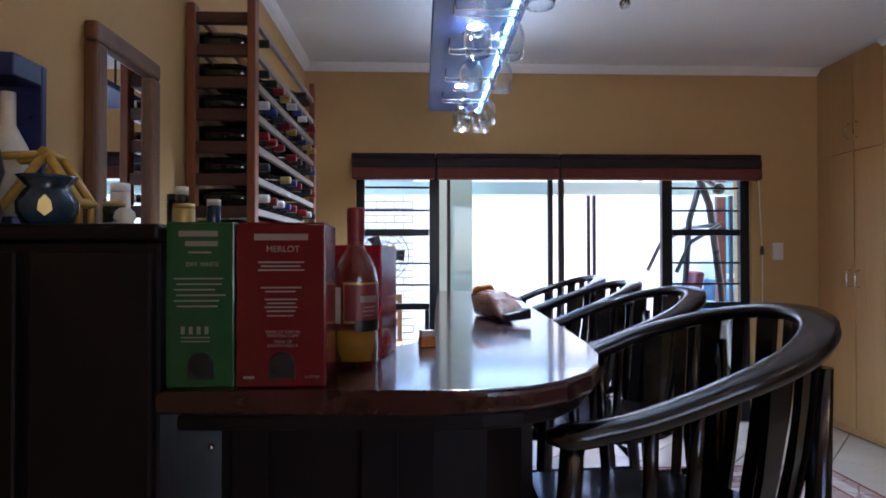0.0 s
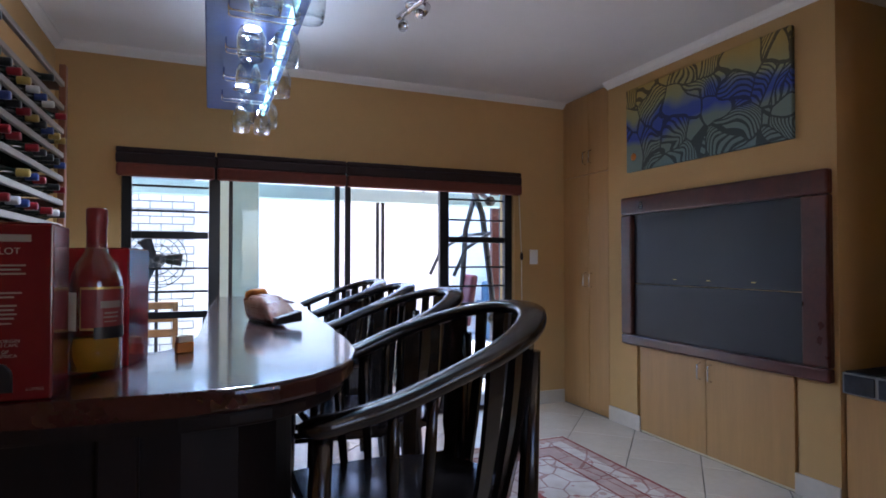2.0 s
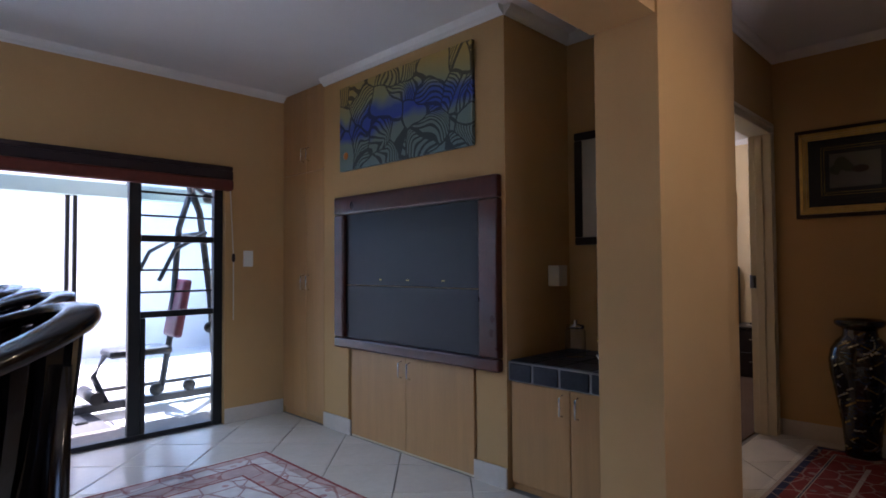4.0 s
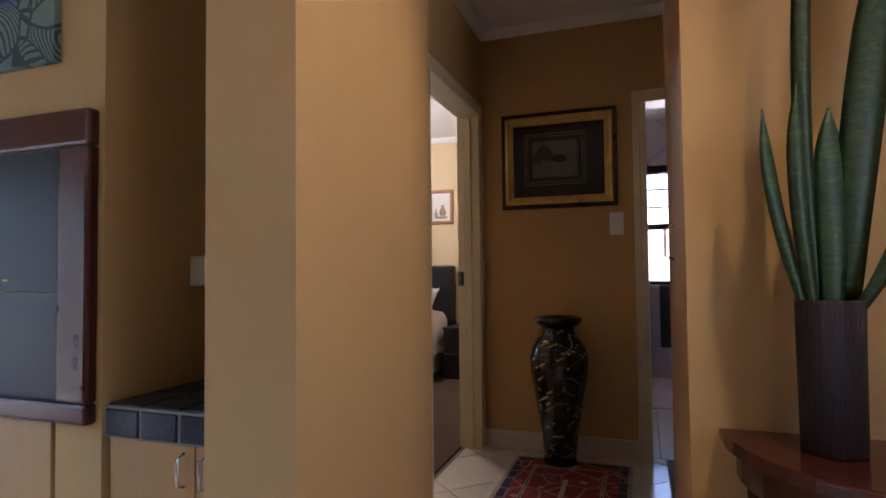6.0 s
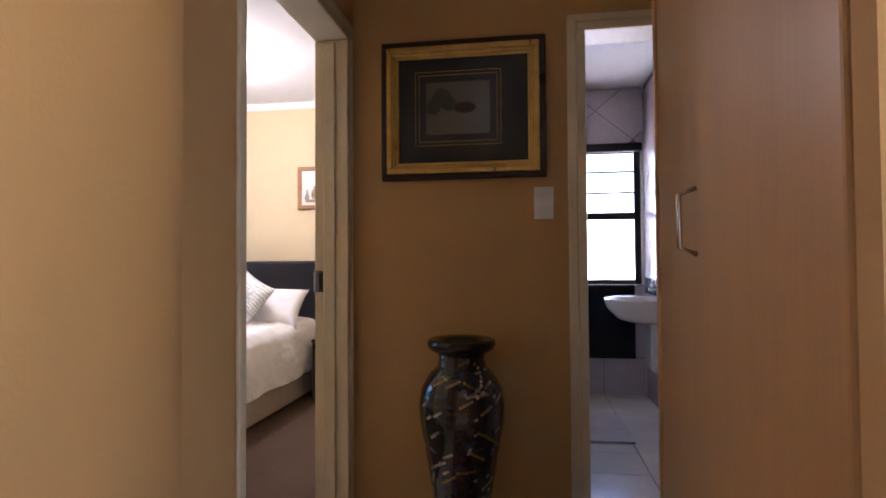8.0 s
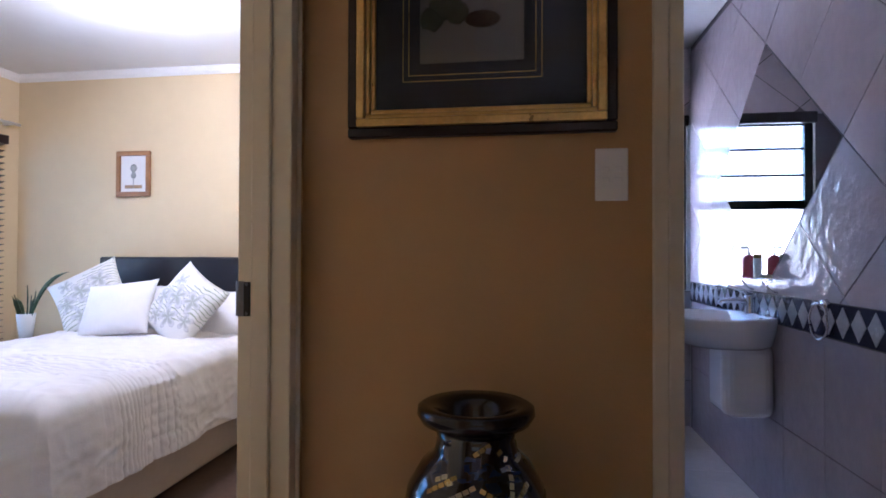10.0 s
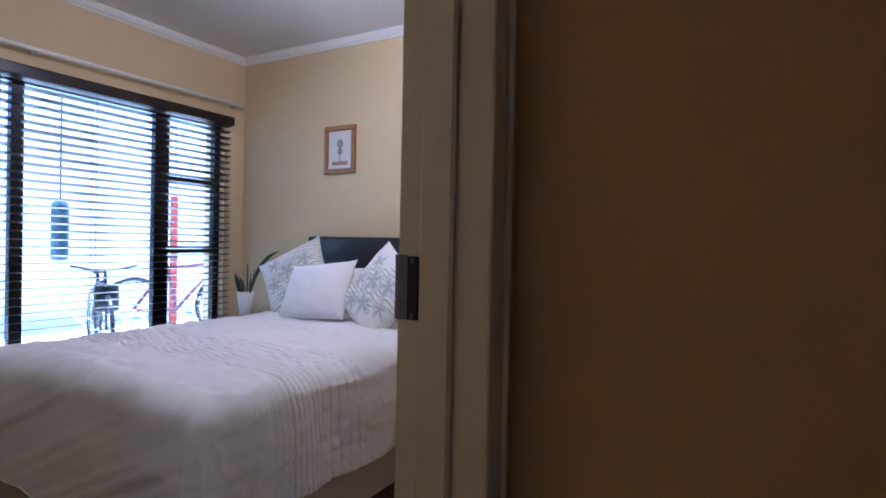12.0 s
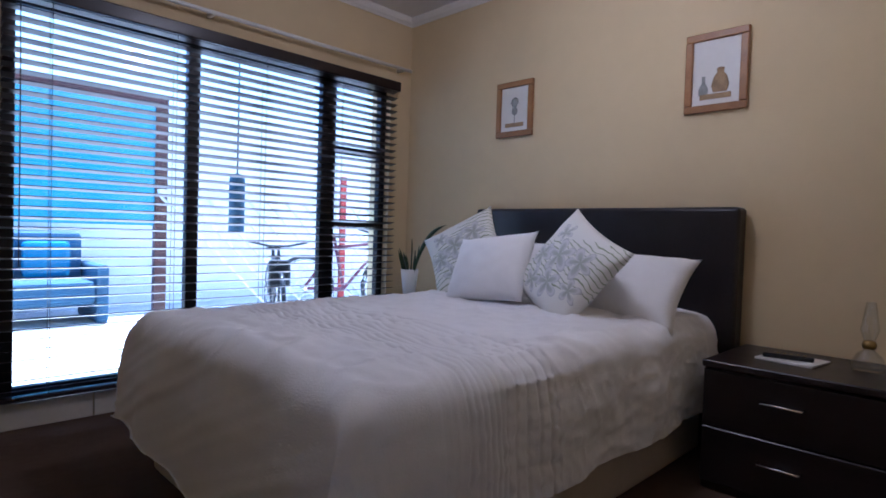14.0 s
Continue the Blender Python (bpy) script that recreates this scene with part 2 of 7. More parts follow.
DOOR_X0, DOOR_X1, DOOR_Z = -0.45, 2.33, 1.86
wall_y("wall_north", FAR, FAR + 0.24, WEST, 3.62, [(DOOR_X0, DOOR_X1, 0, DOOR_Z)], M_WALL, "ochre painted plaster wall with wide glazed doorway")
wall_x("wall_west", WEST - 0.2, WEST, SOUTH - 0.2, FAR + 0.24, [], M_WALL, "ochre painted plaster wall")
# unseen wall; its opening is added to let daylight in from behind
wall_y("wall_south", SOUTH - 0.2, SOUTH, WEST, 3.05, [(0.55, 1.75, 0.9, 2.0)], M_WALL, "unseen ochre plaster wall with an opening added for daylight")
# chimney breast that carries the screen, with the alcove beside it
bm = B(TVX, 1.655, 0.62, 3.40, 3.31, CEIL)
box(bm, TVX, 3.02, 0, 3.40, 3.31, 0.62)
box(bm, TVX, 1.655, 0, 3.40, 1.86, 0.62)
structure("wall_screen_breast", bm, M_WALL, "ochre plaster chimney breast around a television")
structure("wall_alcove_back", B(3.40, 0.95, 0, 3.62, FAR, CEIL), M_WALL, "dim ochre wall behind alcove")
# pier and beam between living room and passage; the passage side sweeps round in a soft curve
PIER = [(2.432, 0.68)] + [(2.95 + 0.5 * math.sin(math.pi / 2 * i / 24), 0.635 + (HALLY - 0.635) * (1 - math.cos(math.pi / 2 * i / 24))) for i in range(25)]
bm = bmesh.new()
prism(PIER + [(3.45, 0.951), (2.475, 0.951)], 0, WALLTOP, bm)
structure("wall_pier", bm, M_WALL, "ochre plaster pier with rounded edge beside passage")
structure("beam", B(WEST, 0.69, 2.022, 2.45, 0.952, CEIL + 0.05), M_WALL, "ochre plaster beam across the room")
BD0, BD1, DH = 3.868, 4.76, 2.045
wall_y("wall_hall_left", HALLY, 1.04, 3.40, ENDX + 0.001, [(BD0, BD1, 0, DH)], M_WALL, "ochre plaster passage wall with bedroom doorway")
RD0, RD1 = -0.76, 0.005
wall_x("wall_hall_end", ENDX, ENDX + 0.14, -1.2, 1.04, [(RD0, RD1, 0, DH)], M_WALL, "ochre plaster wall at passage end")
structure("wall_passage_right", B(3.05, -1.80, 0, 3.09, -0.10, WALLTOP), M_WALL, "yellow lit plaster wall behind the plant")
structure("wall_passage_back", B(3.09, -1.2, 0, ENDX, -1.1, WALLTOP), M_WALL, "ochre plaster wall behind cupboard")
# bedroom
BW0, BW1, BWZ0, BWZ1 = 4.80, 7.00, 0.13, 1.98
wall_y("wall_bedroom_window", BEDY, BEDY + 0.22, 3.62, BEDX + 0.2, [(BW0, BW1, BWZ0, BWZ1)], M_BEDWALL, "cream plaster wall with wide window")
wall_x("wall_bedroom_head", BEDX, BEDX + 0.2, 1.04, BEDY, [], M_BEDWALL, "cream plaster wall behind the bed")
wall_x("wall_bedroom_west", 3.62, 3.72, 1.04, BEDY, [], M_BEDWALL, "cream plaster bedroom wall")
bm = B(3.72, 1.04, 0, BD0, 1.055, CEIL)
box(bm, BD1, 1.04, 0, BEDX, 1.055, CEIL)
box(bm, BD0, 1.04, DH, BD1, 1.055, CEIL)
structure("wall_bedroom_south", bm, M_BEDWALL, "cream plaster wall around bedroom doorway")
# bathroom
BY, BX = -0.75, 7.36
wall_x("wall_bath_window", BX, BX + 0.2, -0.95, 1.04, [(-0.72, 0.03, 0.90, 2.05)], M_OUTW, "tiled bathroom wall with steel window")
structure("wall_bath_basin", B(ENDX + 0.14, -0.95, 0, BX, BY, BCEIL), M_OUTW, "bathroom wall behind the basin")
structure("wall_bath_side", B(ENDX + 0.14, 0.98, 0, BX, 1.04, BCEIL), M_OUTW, "plain bathroom wall")

bm = B(WEST, SOUTH, CEIL, 2.45, 0.952, 2.70)
box(bm, WEST, 0.952, CEIL, 3.62, FAR + 0.2, 2.70)
box(bm, 2.452, SOUTH, HCEIL, ENDX + 0.07, 0.95, 2.70)
box(bm, 3.622, 0.98, CEIL, BX + 0.2, BEDY + 0.2, 2.70)
box(bm, ENDX + 0.072, SOUTH, BCEIL, BX + 0.2, 0.978, 2.70)
structure("ceiling", bm, M_CEIL, "white painted plaster ceiling")
structure("floor", B(WEST - 0.2, SOUTH - 0.2, -0.12, BX + 0.2, BEDY + 0.2, -0.006), M_GROUT, "cream tiled floor with grey grout")

# outside
structure("ground", B(-40, -40, -0.30, 60, 60, -0.125), M_PATIO, "pale sunlit paving")

cor = [(0, 0), (0.008, 0), (0.013, 0.008), (0.030, 0.018), (0.045, 0.036), (0.049, 0.05), (0, 0.05)]
bm = bmesh.new()
for a, b in (((3.0, FAR), (WEST, FAR)), ((WEST, FAR), (WEST, 0.952)), ((TVX, 1.655), (TVX, 3.31)), ((3.4, 1.655), (TVX, 1.655)), ((3.4, 0.952), (3.4, 1.655)),
             ((BEDX, BEDY), (3.72, BEDY)), ((BEDX, 1.055), (BEDX, BEDY)), ((3.72, 1.055), (BEDX, 1.055)), ((WEST, 0.952), (2.45, 0.952)), ((2.44, 0.69), (WEST, 0.69))):
    sweep(cor, (*a, CORN), (*b, CORN), bm)
for a, b in (((ENDX, HALLY), (3.45, HALLY)), ((ENDX, -0.7), (ENDX, HALLY)), *[(PIER[i + 1], PIER[i]) for i in range(23, 0, -1)]):
    sweep(cor, (*a, HCORN), (*b, HCORN), bm)
structure("cornice", bm, M_CORN, "white moulded plaster cornice")

# ---- living room and bar ----
BAR = [(-0.40, 0.868), (-0.15, 0.862), (0.02, 0.852), (0.10, 0.850), (0.17, 0.865), (0.235, 0.905), (0.295, 0.97), (0.335, 1.05), (0.362, 1.15), (0.382, 1.30),
       (0.40, 1.6), (0.425, 2.1), (0.455, 2.6), (0.49, 3.1), (0.49, 3.27), (0.10, 3.29), (0.06, 2.4), (0.035, 1.55), (0.02, 1.38), (-0.015, 1.30), (-0.07, 1.25), (-0.14, 1.225), (-0.40, 1.215)]
BARIN = [(-0.33, 0.95), (0.02, 0.94), (0.11, 0.955), (0.18, 1.02), (0.22, 1.12), (0.245, 1.3), (0.30, 2.4), (0.33, 3.2), (0.14, 3.2), (0.10, 1.6), (0.08, 1.3), (-0.05, 1.18), (-0.33, 1.16)]
bar = thing("bar_counter", (0, 0, 0), "dark mahogany bar counter with glossy rounded top", "bar counter")
part("countertop", prism(BAR, 0.932, 0.97, bevel=0.010, seg=3), M_BAR, bar, "glossy reddish mahogany top")
part("front_panel", prism(BARIN, 0.06, 0.930), M_BARP, bar)
part("plinth", prism([(x * 0.97 + 0.003, y * 0.99 + 0.02) for x, y in BARIN], 0.0, 0.058), M_BLACK, bar)
part("edge_moulding", prism([(x * 0.93 + 0.0, 0.02 + y * 0.988) for x, y in BAR], 0.905, 0.931, bevel=0.006), M_BARP, bar)
for i, (x, y) in enumerate(((-0.31, 0.942), (-0.1, 0.936))):
    part("stile", B(x, y - 0.012, 0.1, x + 0.06, y + 0.01, 0.9, bevel=0.004), M_BARP, bar)
for z in (0.42, 0.66, 0.86):
    part("screw_cap", lathe([(0, 0), (0.005, 0), (0.004, 0.004), (0, 0.004)], 8), M_CHROME, bar, m=pose(-0.345, 0.945, z, 90))


def bar_chair(loc, label):
    """Barrel bar chair: one sloping rail for arms and back, slats below it."""
    ch = thing("bar_chair", loc, label, "chair", group="chairs along the bar")

    def rail(s):
        # s runs from one arm end (0) round the back (0.5) to the other (1)
        a = (s - 0.5) * 2
        if abs(a) > 0.52:
            k = (abs(a) - 0.52) / 0.48
            x, y = 0.02 - 0.33 * k, math.copysign(0.275 - 0.015 * k, a)
        else:
            th = a / 0.52 * math.pi / 2
            x, y = 0.02 + 0.275 * math.cos(th), 0.275 * math.sin(th)
        z = 0.85 + 0.185 * (0.5 + 0.5 * math.cos(min(abs(a) * 1.0, 1) * math.pi))
        return Vector((x, y, z))

    bm = bmesh.new()
    rings = []
    n = 44
    for i in range(n + 1):
        s = i / n
        p = rail(s)
        d = (rail(min(1, s + 0.01)) - rail(max(0, s - 0.01))).normalized()
        side = d.cross(Vector((0, 0, 1))).normalized()
        up = side.cross(d)
        w = 0.025 + 0.010 * math.sin(math.pi * s) + (0.008 if i in (1, 2, n - 1, n - 2) else 0)
        if i in (0, n):
            w *= 0.6
        h = 0.018 if i not in (0, n) else 0.008
        rings.append([bm.verts.new(p + side * (w * math.copysign(abs(math.cos(t)) ** 0.55, math.cos(t))) + up * (h * math.copysign(abs(math.sin(t)) ** 0.55, math.sin(t)))) for t in [2 * math.pi * k / 12 for k in range(12)]])
    for a, b in zip(rings, rings[1:]):
        for k in range(12):
            bm.faces.new((a[k], a[(k + 1) % 12], b[(k + 1) % 12], b[k])).smooth = True
    bm.faces.new(rings[0])
    bm.faces.new(rings[-1])
    part("arm_rail", bm, M_DARKW, ch)

    def seat_edge(s):
        p = rail(s)
        return Vector((p.x * 0.82 - 0.01, p.y * 0.82, 0.60))

    for i in range(11):
        s = 0.285 + 0.43 * i / 10
        a, b = seat_edge(s), rail(s)
        wide = 0.023 if i % 2 == 0 else 0.015
        d = (rail(s + 0.01) - rail(s - 0.01)).normalized()
        out = d.cross(Vector((0, 0, 1))).normalized() * 0.007
        bm = bmesh.new()
        rr = []
        for k in range(5):
            q = a.lerp(b, k / 4) + out * (1.6 * math.sin(math.pi * k / 4))
            hw = d * wide * (0.8 + 0.25 * k / 4)
            rr.append([bm.verts.new(q + v) for v in (hw + out, -hw + out, -hw - out, hw - out)])
        for u, v in zip(rr, rr[1:]):
            for k in range(4):
                bm.faces.new((u[k], u[(k + 1) % 4], v[(k + 1) % 4], v[k]))
        bm.faces.new(rr[0])
        bm.faces.new(rr[-1])
        part("back_slat", bm, M_DARKW, ch)
    for s in (0.13, 0.19, 0.81, 0.87):
        a, b = seat_edge(s), rail(s)
        part("spindle", tube([a, (a + b) / 2, b], [0.011, 0.014, 0.011], 8), M_DARKW, ch)
    # seat
    sp = [seat_edge(i / 30) for i in range(31)]
    poly = [(p.x, p.y) for p in sp]
    part("seat", prism(poly, 0.575, 0.61, bevel=0.008), M_DARKW, ch, "polished dark wooden seat")
    for sy in (-1, 1):
        part("leg", tube([(-0.29, sy * 0.235, 0), (-0.275, sy * 0.24, 0.58), (-0.265, sy * 0.262, 0.85)], [0.021, 0.024, 0.020], 10), M_DARKW, ch)
        part("leg", tube([(0.27, sy * 0.19, 0), (0.22, sy * 0.175, 0.58), (0.23, sy * 0.185, 0.95)], [0.021, 0.025, 0.018], 10), M_DARKW, ch)
        part("stretcher", tube([(-0.285, sy * 0.237, 0.27), (0.245, sy * 0.184, 0.27)], 0.013, 8), M_DARKW, ch)
        part("stretcher", tube([(-0.283, sy * 0.238, 0.47), (0.23, sy * 0.18, 0.47)], 0.012, 8), M_DARKW, ch)
    part("stretcher", tube([(-0.288, -0.236, 0.22), (-0.288, 0.236, 0.22)], 0.013, 8), M_DARKW, ch)
    part("stretcher", tube([(0.25, -0.185, 0.30), (0.25, 0.185, 0.30)], 0.013, 8), M_DARKW, ch)
    return ch


first_chair = bar_chair((0.522, 1.22, 0.012), "black-brown lacquered wooden barrel chair drawn up to the bar")
for y, x, rz in ((1.96, 0.64, 2), (2.53, 0.65, -2), (3.10, 0.68, 3)):
    copy_thing(first_chair, pose(x, y, 0.012, 0, 0, rz))

# tall dark cabinet at the end of the bar
cab = thing("drinks_cabinet", (-0.595, 1.115, 0), "near-black wooden cabinet at the end of the bar", "cabinet")
part("body", B(-0.195, -0.235, 0, 0.195, 0.40, 1.195, bevel=0.004), M_BARP, cab)
part("top", B(-0.2, -0.25, 1.197, 0.2, 0.41, 1.222, bevel=0.006, seg=2), M_BARP, cab)
part("door", B(-0.19, -0.254, 0.04, -0.008, -0.237, 1.18, bevel=0.003), M_BARP, cab)
part("door", B(0.012, -0.254, 0.04, 0.19, -0.237, 1.18, bevel=0.003), M_BARP, cab)

# wine cartons, bottle, packet
M_GREENC = mat("green_carton", (0.006, 0.075, 0.022), 0.3, var=0.1, scale=4, bump=0.02, coat=0.3)
M_REDC = mat("red_carton", (0.13, 0.007, 0.010), 0.25, var=0.1, scale=4, bump=0.02, coat=0.5)
M_PRINT = mat("pale_print", (0.26, 0.22, 0.19), 0.5, var=0.03, bump=0)
M_GOLDP = mat("gold_print", (0.50, 0.36, 0.12), 0.35, metal=0.6, var=0.05, bump=0)
M_LAB_RED = mat("dark_red_label", (0.24, 0.03, 0.03), 0.35, var=0.15, scale=20, bump=0)
M_CREAM = mat("cream_paper", (0.68, 0.62, 0.48), 0.6, var=0.05, scale=20, bump=0)


def wine_carton(loc, w, d, h, rz, material, label, lines, words):
    c = thing("wine_carton", loc, label, "wine box", rz=rz)
    part("carton", B(-w / 2, 0, 0, w / 2, d, h, bevel=0.003, seg=2), material, c)
    hole = lathe([(0, 0), (0.020, 0), (0.020, 0.0016), (0.017, 0.002), (0, 0.002)], 20)
    box(hole, -0.020, -0.022, 0, 0.020, -0.004, 0.0018)
    part("tap_opening", hole, M_BLACK, c, "dark perforated tap opening", m=pose(0.002, -0.0003, 0.035, 90))
    part("top_flap", B(-w / 2 + 0.003, 0.002, h, w / 2 - 0.003, d / 2, h + 0.0015), material, c)
    bars(c, lines, M_PRINT, (-w / 2, -0.0012, 0), (1, 0, 0), (0, 0, 1))
    for text, size, x, z in words:
        wording(c, text, size, M_PRINT, pose(x, -0.0006, z, 90))
    return c


W = 0.105
ln = [(0.02, 0.232, 0.06, 0.009), (0.03, 0.217, 0.05, 0.008), (0.035, 0.206, 0.035, 0.003)]
ln += [(0.013 + 0.004 * (i % 2), 0.166 - 0.0085 * i, 0.075 - 0.006 * (i % 3), 0.0026) for i in range(6)]
ln += [(0.024 + 0.012 * i, 0.082, 0.006, 0.012) for i in range(4)] + [(0.024, 0.076, 0.044, 0.002), (0.024, 0.070, 0.044, 0.002)]
wine_carton((-0.340, 0.882, 0.9705), W, 0.12, 0.253, -1, M_GREENC, "green cardboard wine box standing on the bar", ln, [("DRY WHITE", 0.0095, 0.004, 0.186)])
W = 0.137
ln = [(0.028, 0.226, 0.082, 0.010)]
ln += [(0.034 + 0.004 * (i % 2), 0.191 - 0.006 * i, 0.07 - 0.01 * (i % 2), 0.0024) for i in range(3)]
ln += [(0.038, 0.152, 0.062, 0.0024), (0.045, 0.146, 0.046, 0.0024)] + [(0.044 + 0.003 * (i % 2), 0.134 - 0.006 * i, 0.05 - 0.006 * (i % 2), 0.0024) for i in range(4)] + [(0.048, 0.109, 0.040, 0.002), (0.012, 0.014, 0.017, 0.004)]
wine_carton((-0.216, 0.878, 0.9705), W, 0.10, 0.252, 0, M_REDC, "glossy red cardboard merlot wine box on the bar", ln,
            [("MERLOT", 0.0135, 0.003, 0.208), ("WINE OF ORIGIN", 0.0068, 0.003, 0.083), ("WESTERN CAPE", 0.0068, 0.003, 0.077), ("WINE OF", 0.0068, 0.003, 0.068), ("SOUTH AFRICA", 0.0068, 0.003, 0.062), ("5 LITRES", 0.0060, 0.048, 0.014)])
M_REDB = mat("bright_red_carton", (0.30, 0.012, 0.018), 0.2, var=0.1, scale=4, bump=0.02, coat=0.8)
wine_carton((-0.147, 1.138, 0.9705), 0.14, 0.10, 0.222, -15, M_REDB, "plain red cardboard box behind the whisky bottle", [], [])

bot = thing("whisky_bottle", (-0.122, 1.055, 0.9705), "part-full clear whisky bottle with red label", "bottle")
M_GLASS = pane_mat("clear_bottle_glass", (0.95, 0.97, 0.96), 1.5, 0.8, 2.4)
M_WHISKY = mat("amber_whisky", (0.70, 0.32, 0.03), 0.05, trans=0.6, ior=1.36, var=0.03, bump=0)
prof = [(0.0, 0.004), (0.034, 0.0), (0.037, 0.004), (0.0375, 0.15), (0.036, 0.168), (0.028, 0.195), (0.016, 0.215), (0.0135, 0.235), (0.0135, 0.262), (0.0115, 0.262), (0.0115, 0.235), (0.014, 0.214), (0.026, 0.193), (0.0335, 0.166), (0.035, 0.15), (0.0345, 0.012), (0.0, 0.014)]
bottle_body = part("glass_body", lathe(prof, 32), M_GLASS, bot)
bottle_body.visible_shadow = False
bot.scale = (1.1, 1.1, 1.0)
part("whisky", lathe([(0, 0.0135), (0.0346, 0.0115), (0.0350, 0.066), (0, 0.066)], 32), M_WHISKY, bot, "amber whisky")
part("capsule", lathe([(0.0142, 0.222), (0.0145, 0.262), (0.0152, 0.264), (0.0152, 0.288), (0.013, 0.291), (0, 0.291)], 24), M_LAB_RED, bot, "dark red foil capsule")


def wrap(r, a0, a1, z0, z1, n=14):
    bm = bmesh.new()
    lo = [bm.verts.new((r * math.cos(radians(a0 + (a1 - a0) * i / n)), r * math.sin(radians(a0 + (a1 - a0) * i / n)), z0)) for i in range(n + 1)]
    hi = [bm.verts.new((v.co.x, v.co.y, z1)) for v in lo]
    for i in range(n):
        bm.faces.new((lo[i], lo[i + 1], hi[i + 1], hi[i])).smooth = True
    return bm


part("front_label", wrap(0.0381, -112, 10, 0.085, 0.150), M_LAB_RED, bot, "dark red label with gold edge")
part("label_border", wrap(0.0379, -115, 13, 0.081, 0.154), M_GOLDP, bot)
part("back_label", wrap(0.0379, -176, -124, 0.080, 0.145), M_CREAM, bot)
part("label_band", wrap(0.0385, -85, 10, 0.066, 0.086), M_BLACK, bot)
for i, (a, w, z, h) in enumerate(((-72, 50, 0.118, 0.012), (-64, 34, 0.108, 0.003), (-66, 36, 0.101, 0.003), (-64, 30, 0.094, 0.002))):
    part("label_print", wrap(0.0384, a, a + w, z, z + h, 6), M_PRINT, bot)

mb_ = thing("match_box", (0.012, 1.262, 0.9705), "small orange and white match box on the bar", "match box", rz=20)
part("sleeve", B(-0.017, -0.010, 0, 0.017, 0.010, 0.022, bevel=0.001), mat("orange_card", (0.62, 0.20, 0.03), 0.5, var=0.1, scale=30, bump=0), mb_)
part("tray", B(-0.0155, -0.0088, 0.0222, 0.0155, 0.0088, 0.036, bevel=0.001), M_CREAM, mb_, "white card tray")

# crumpled snack packet
def packet_mesh(length, n=26, m=28, open_end=True):
    """A bag lying on its side: tall open far end, flat crimped near end."""
    bm = bmesh.new()
    rings = []
    for i in range(n + 1):
        u = i / n
        hw = 0.033 + 0.010 * math.sin(u * math.pi) + 0.014 * max(0.0, 0.25 - u) * 4
        hh = 0.004 + 0.040 * min(1.0, u / 0.45) ** 0.7
        ring = []
        for j in range(m):
            a = 2 * math.pi * j / m
            c, sn = math.cos(a), math.sin(a)
            x = hw * math.copysign(abs(c) ** 0.65, c)
            z = hh * math.copysign(abs(sn) ** 0.75, sn)
            y = (u - 0.5) * length + 0.012 * (u > 0.9) * math.sin(a * 3)
            k = 0.006 * noise.noise((x * 28, y * 22, z * 28 + 4)) + 0.004 * abs(noise.noise((x * 60, y * 30, z * 60)))
            ring.append(bm.verts.new((x * (1 + k * 12), y, max(0.0012, hh + 0.001 + z * (1 + k * 14) + 0.012 * (1 - u) * (u < 0.3)))))
        rings.append(ring)
    for i in range(n):
        for j in range(m):
            bm.faces.new((rings[i][j], rings[i][(j + 1) % m], rings[i + 1][(j + 1) % m], rings[i + 1][j])).smooth = True
    bm.faces.new(rings[0][::-1])
    return bm


M_PACK = mat("striped_foil_packet", (0.42, 0.22, 0.16), 0.28, var=0.3, scale=6, bump=0.35, bscale=45, col2=(0.10, 0.022, 0.016), stretch=(7, 0.12, 7))
M_ORANGE = mat("orange_print", (0.62, 0.20, 0.03), 0.35, var=0.15, scale=12, bump=0.1)
M_LILAC = mat("pale_lilac_print", (0.50, 0.42, 0.46), 0.35, var=0.15, scale=14, bump=0.2, stretch=(4, 0.3, 4))
pk = thing("snack_packet", (0.240, 1.79, 0.9705), "half-open striped foil snack packet lying on the bar", "snack packet", rz=17)
part("packet", packet_mesh(0.26), M_PACK, pk)
bm = lathe([(0.0, 0.0), (0.030, 0.001), (0.037, 0.008), (0.034, 0.018), (0.020, 0.014), (0, 0.012)], 18)
for v in bm.verts:
    v.co.z += 0.006 * noise.noise((v.co.x * 50, v.co.y * 50, 1))
part("open_end", bm, M_ORANGE, pk, "orange torn end", m=pose(-0.004, 0.098, 0.078, -25))
bm = B(-0.042, -0.152, 0.008, 0.042, -0.112, 0.030, bevel=0.006, seg=2)
for v in bm.verts:
    v.co.z += 0.020 * max(0.0, v.co.x / 0.042) * (1 if v.co.z > 0.019 else 0.4) + 0.004 * math.sin(v.co.x * 90)
part("seal", bm, M_BLACK, pk, "flat dark crimped seal")
bm = B(0.012, -0.065, 0.076, 0.036, 0.070, 0.084, bevel=0.004, seg=2)
part("label", bm, M_LILAC, pk, "pale printed patch", m=pose(0, 0, 0.001, 5, 14, 0))

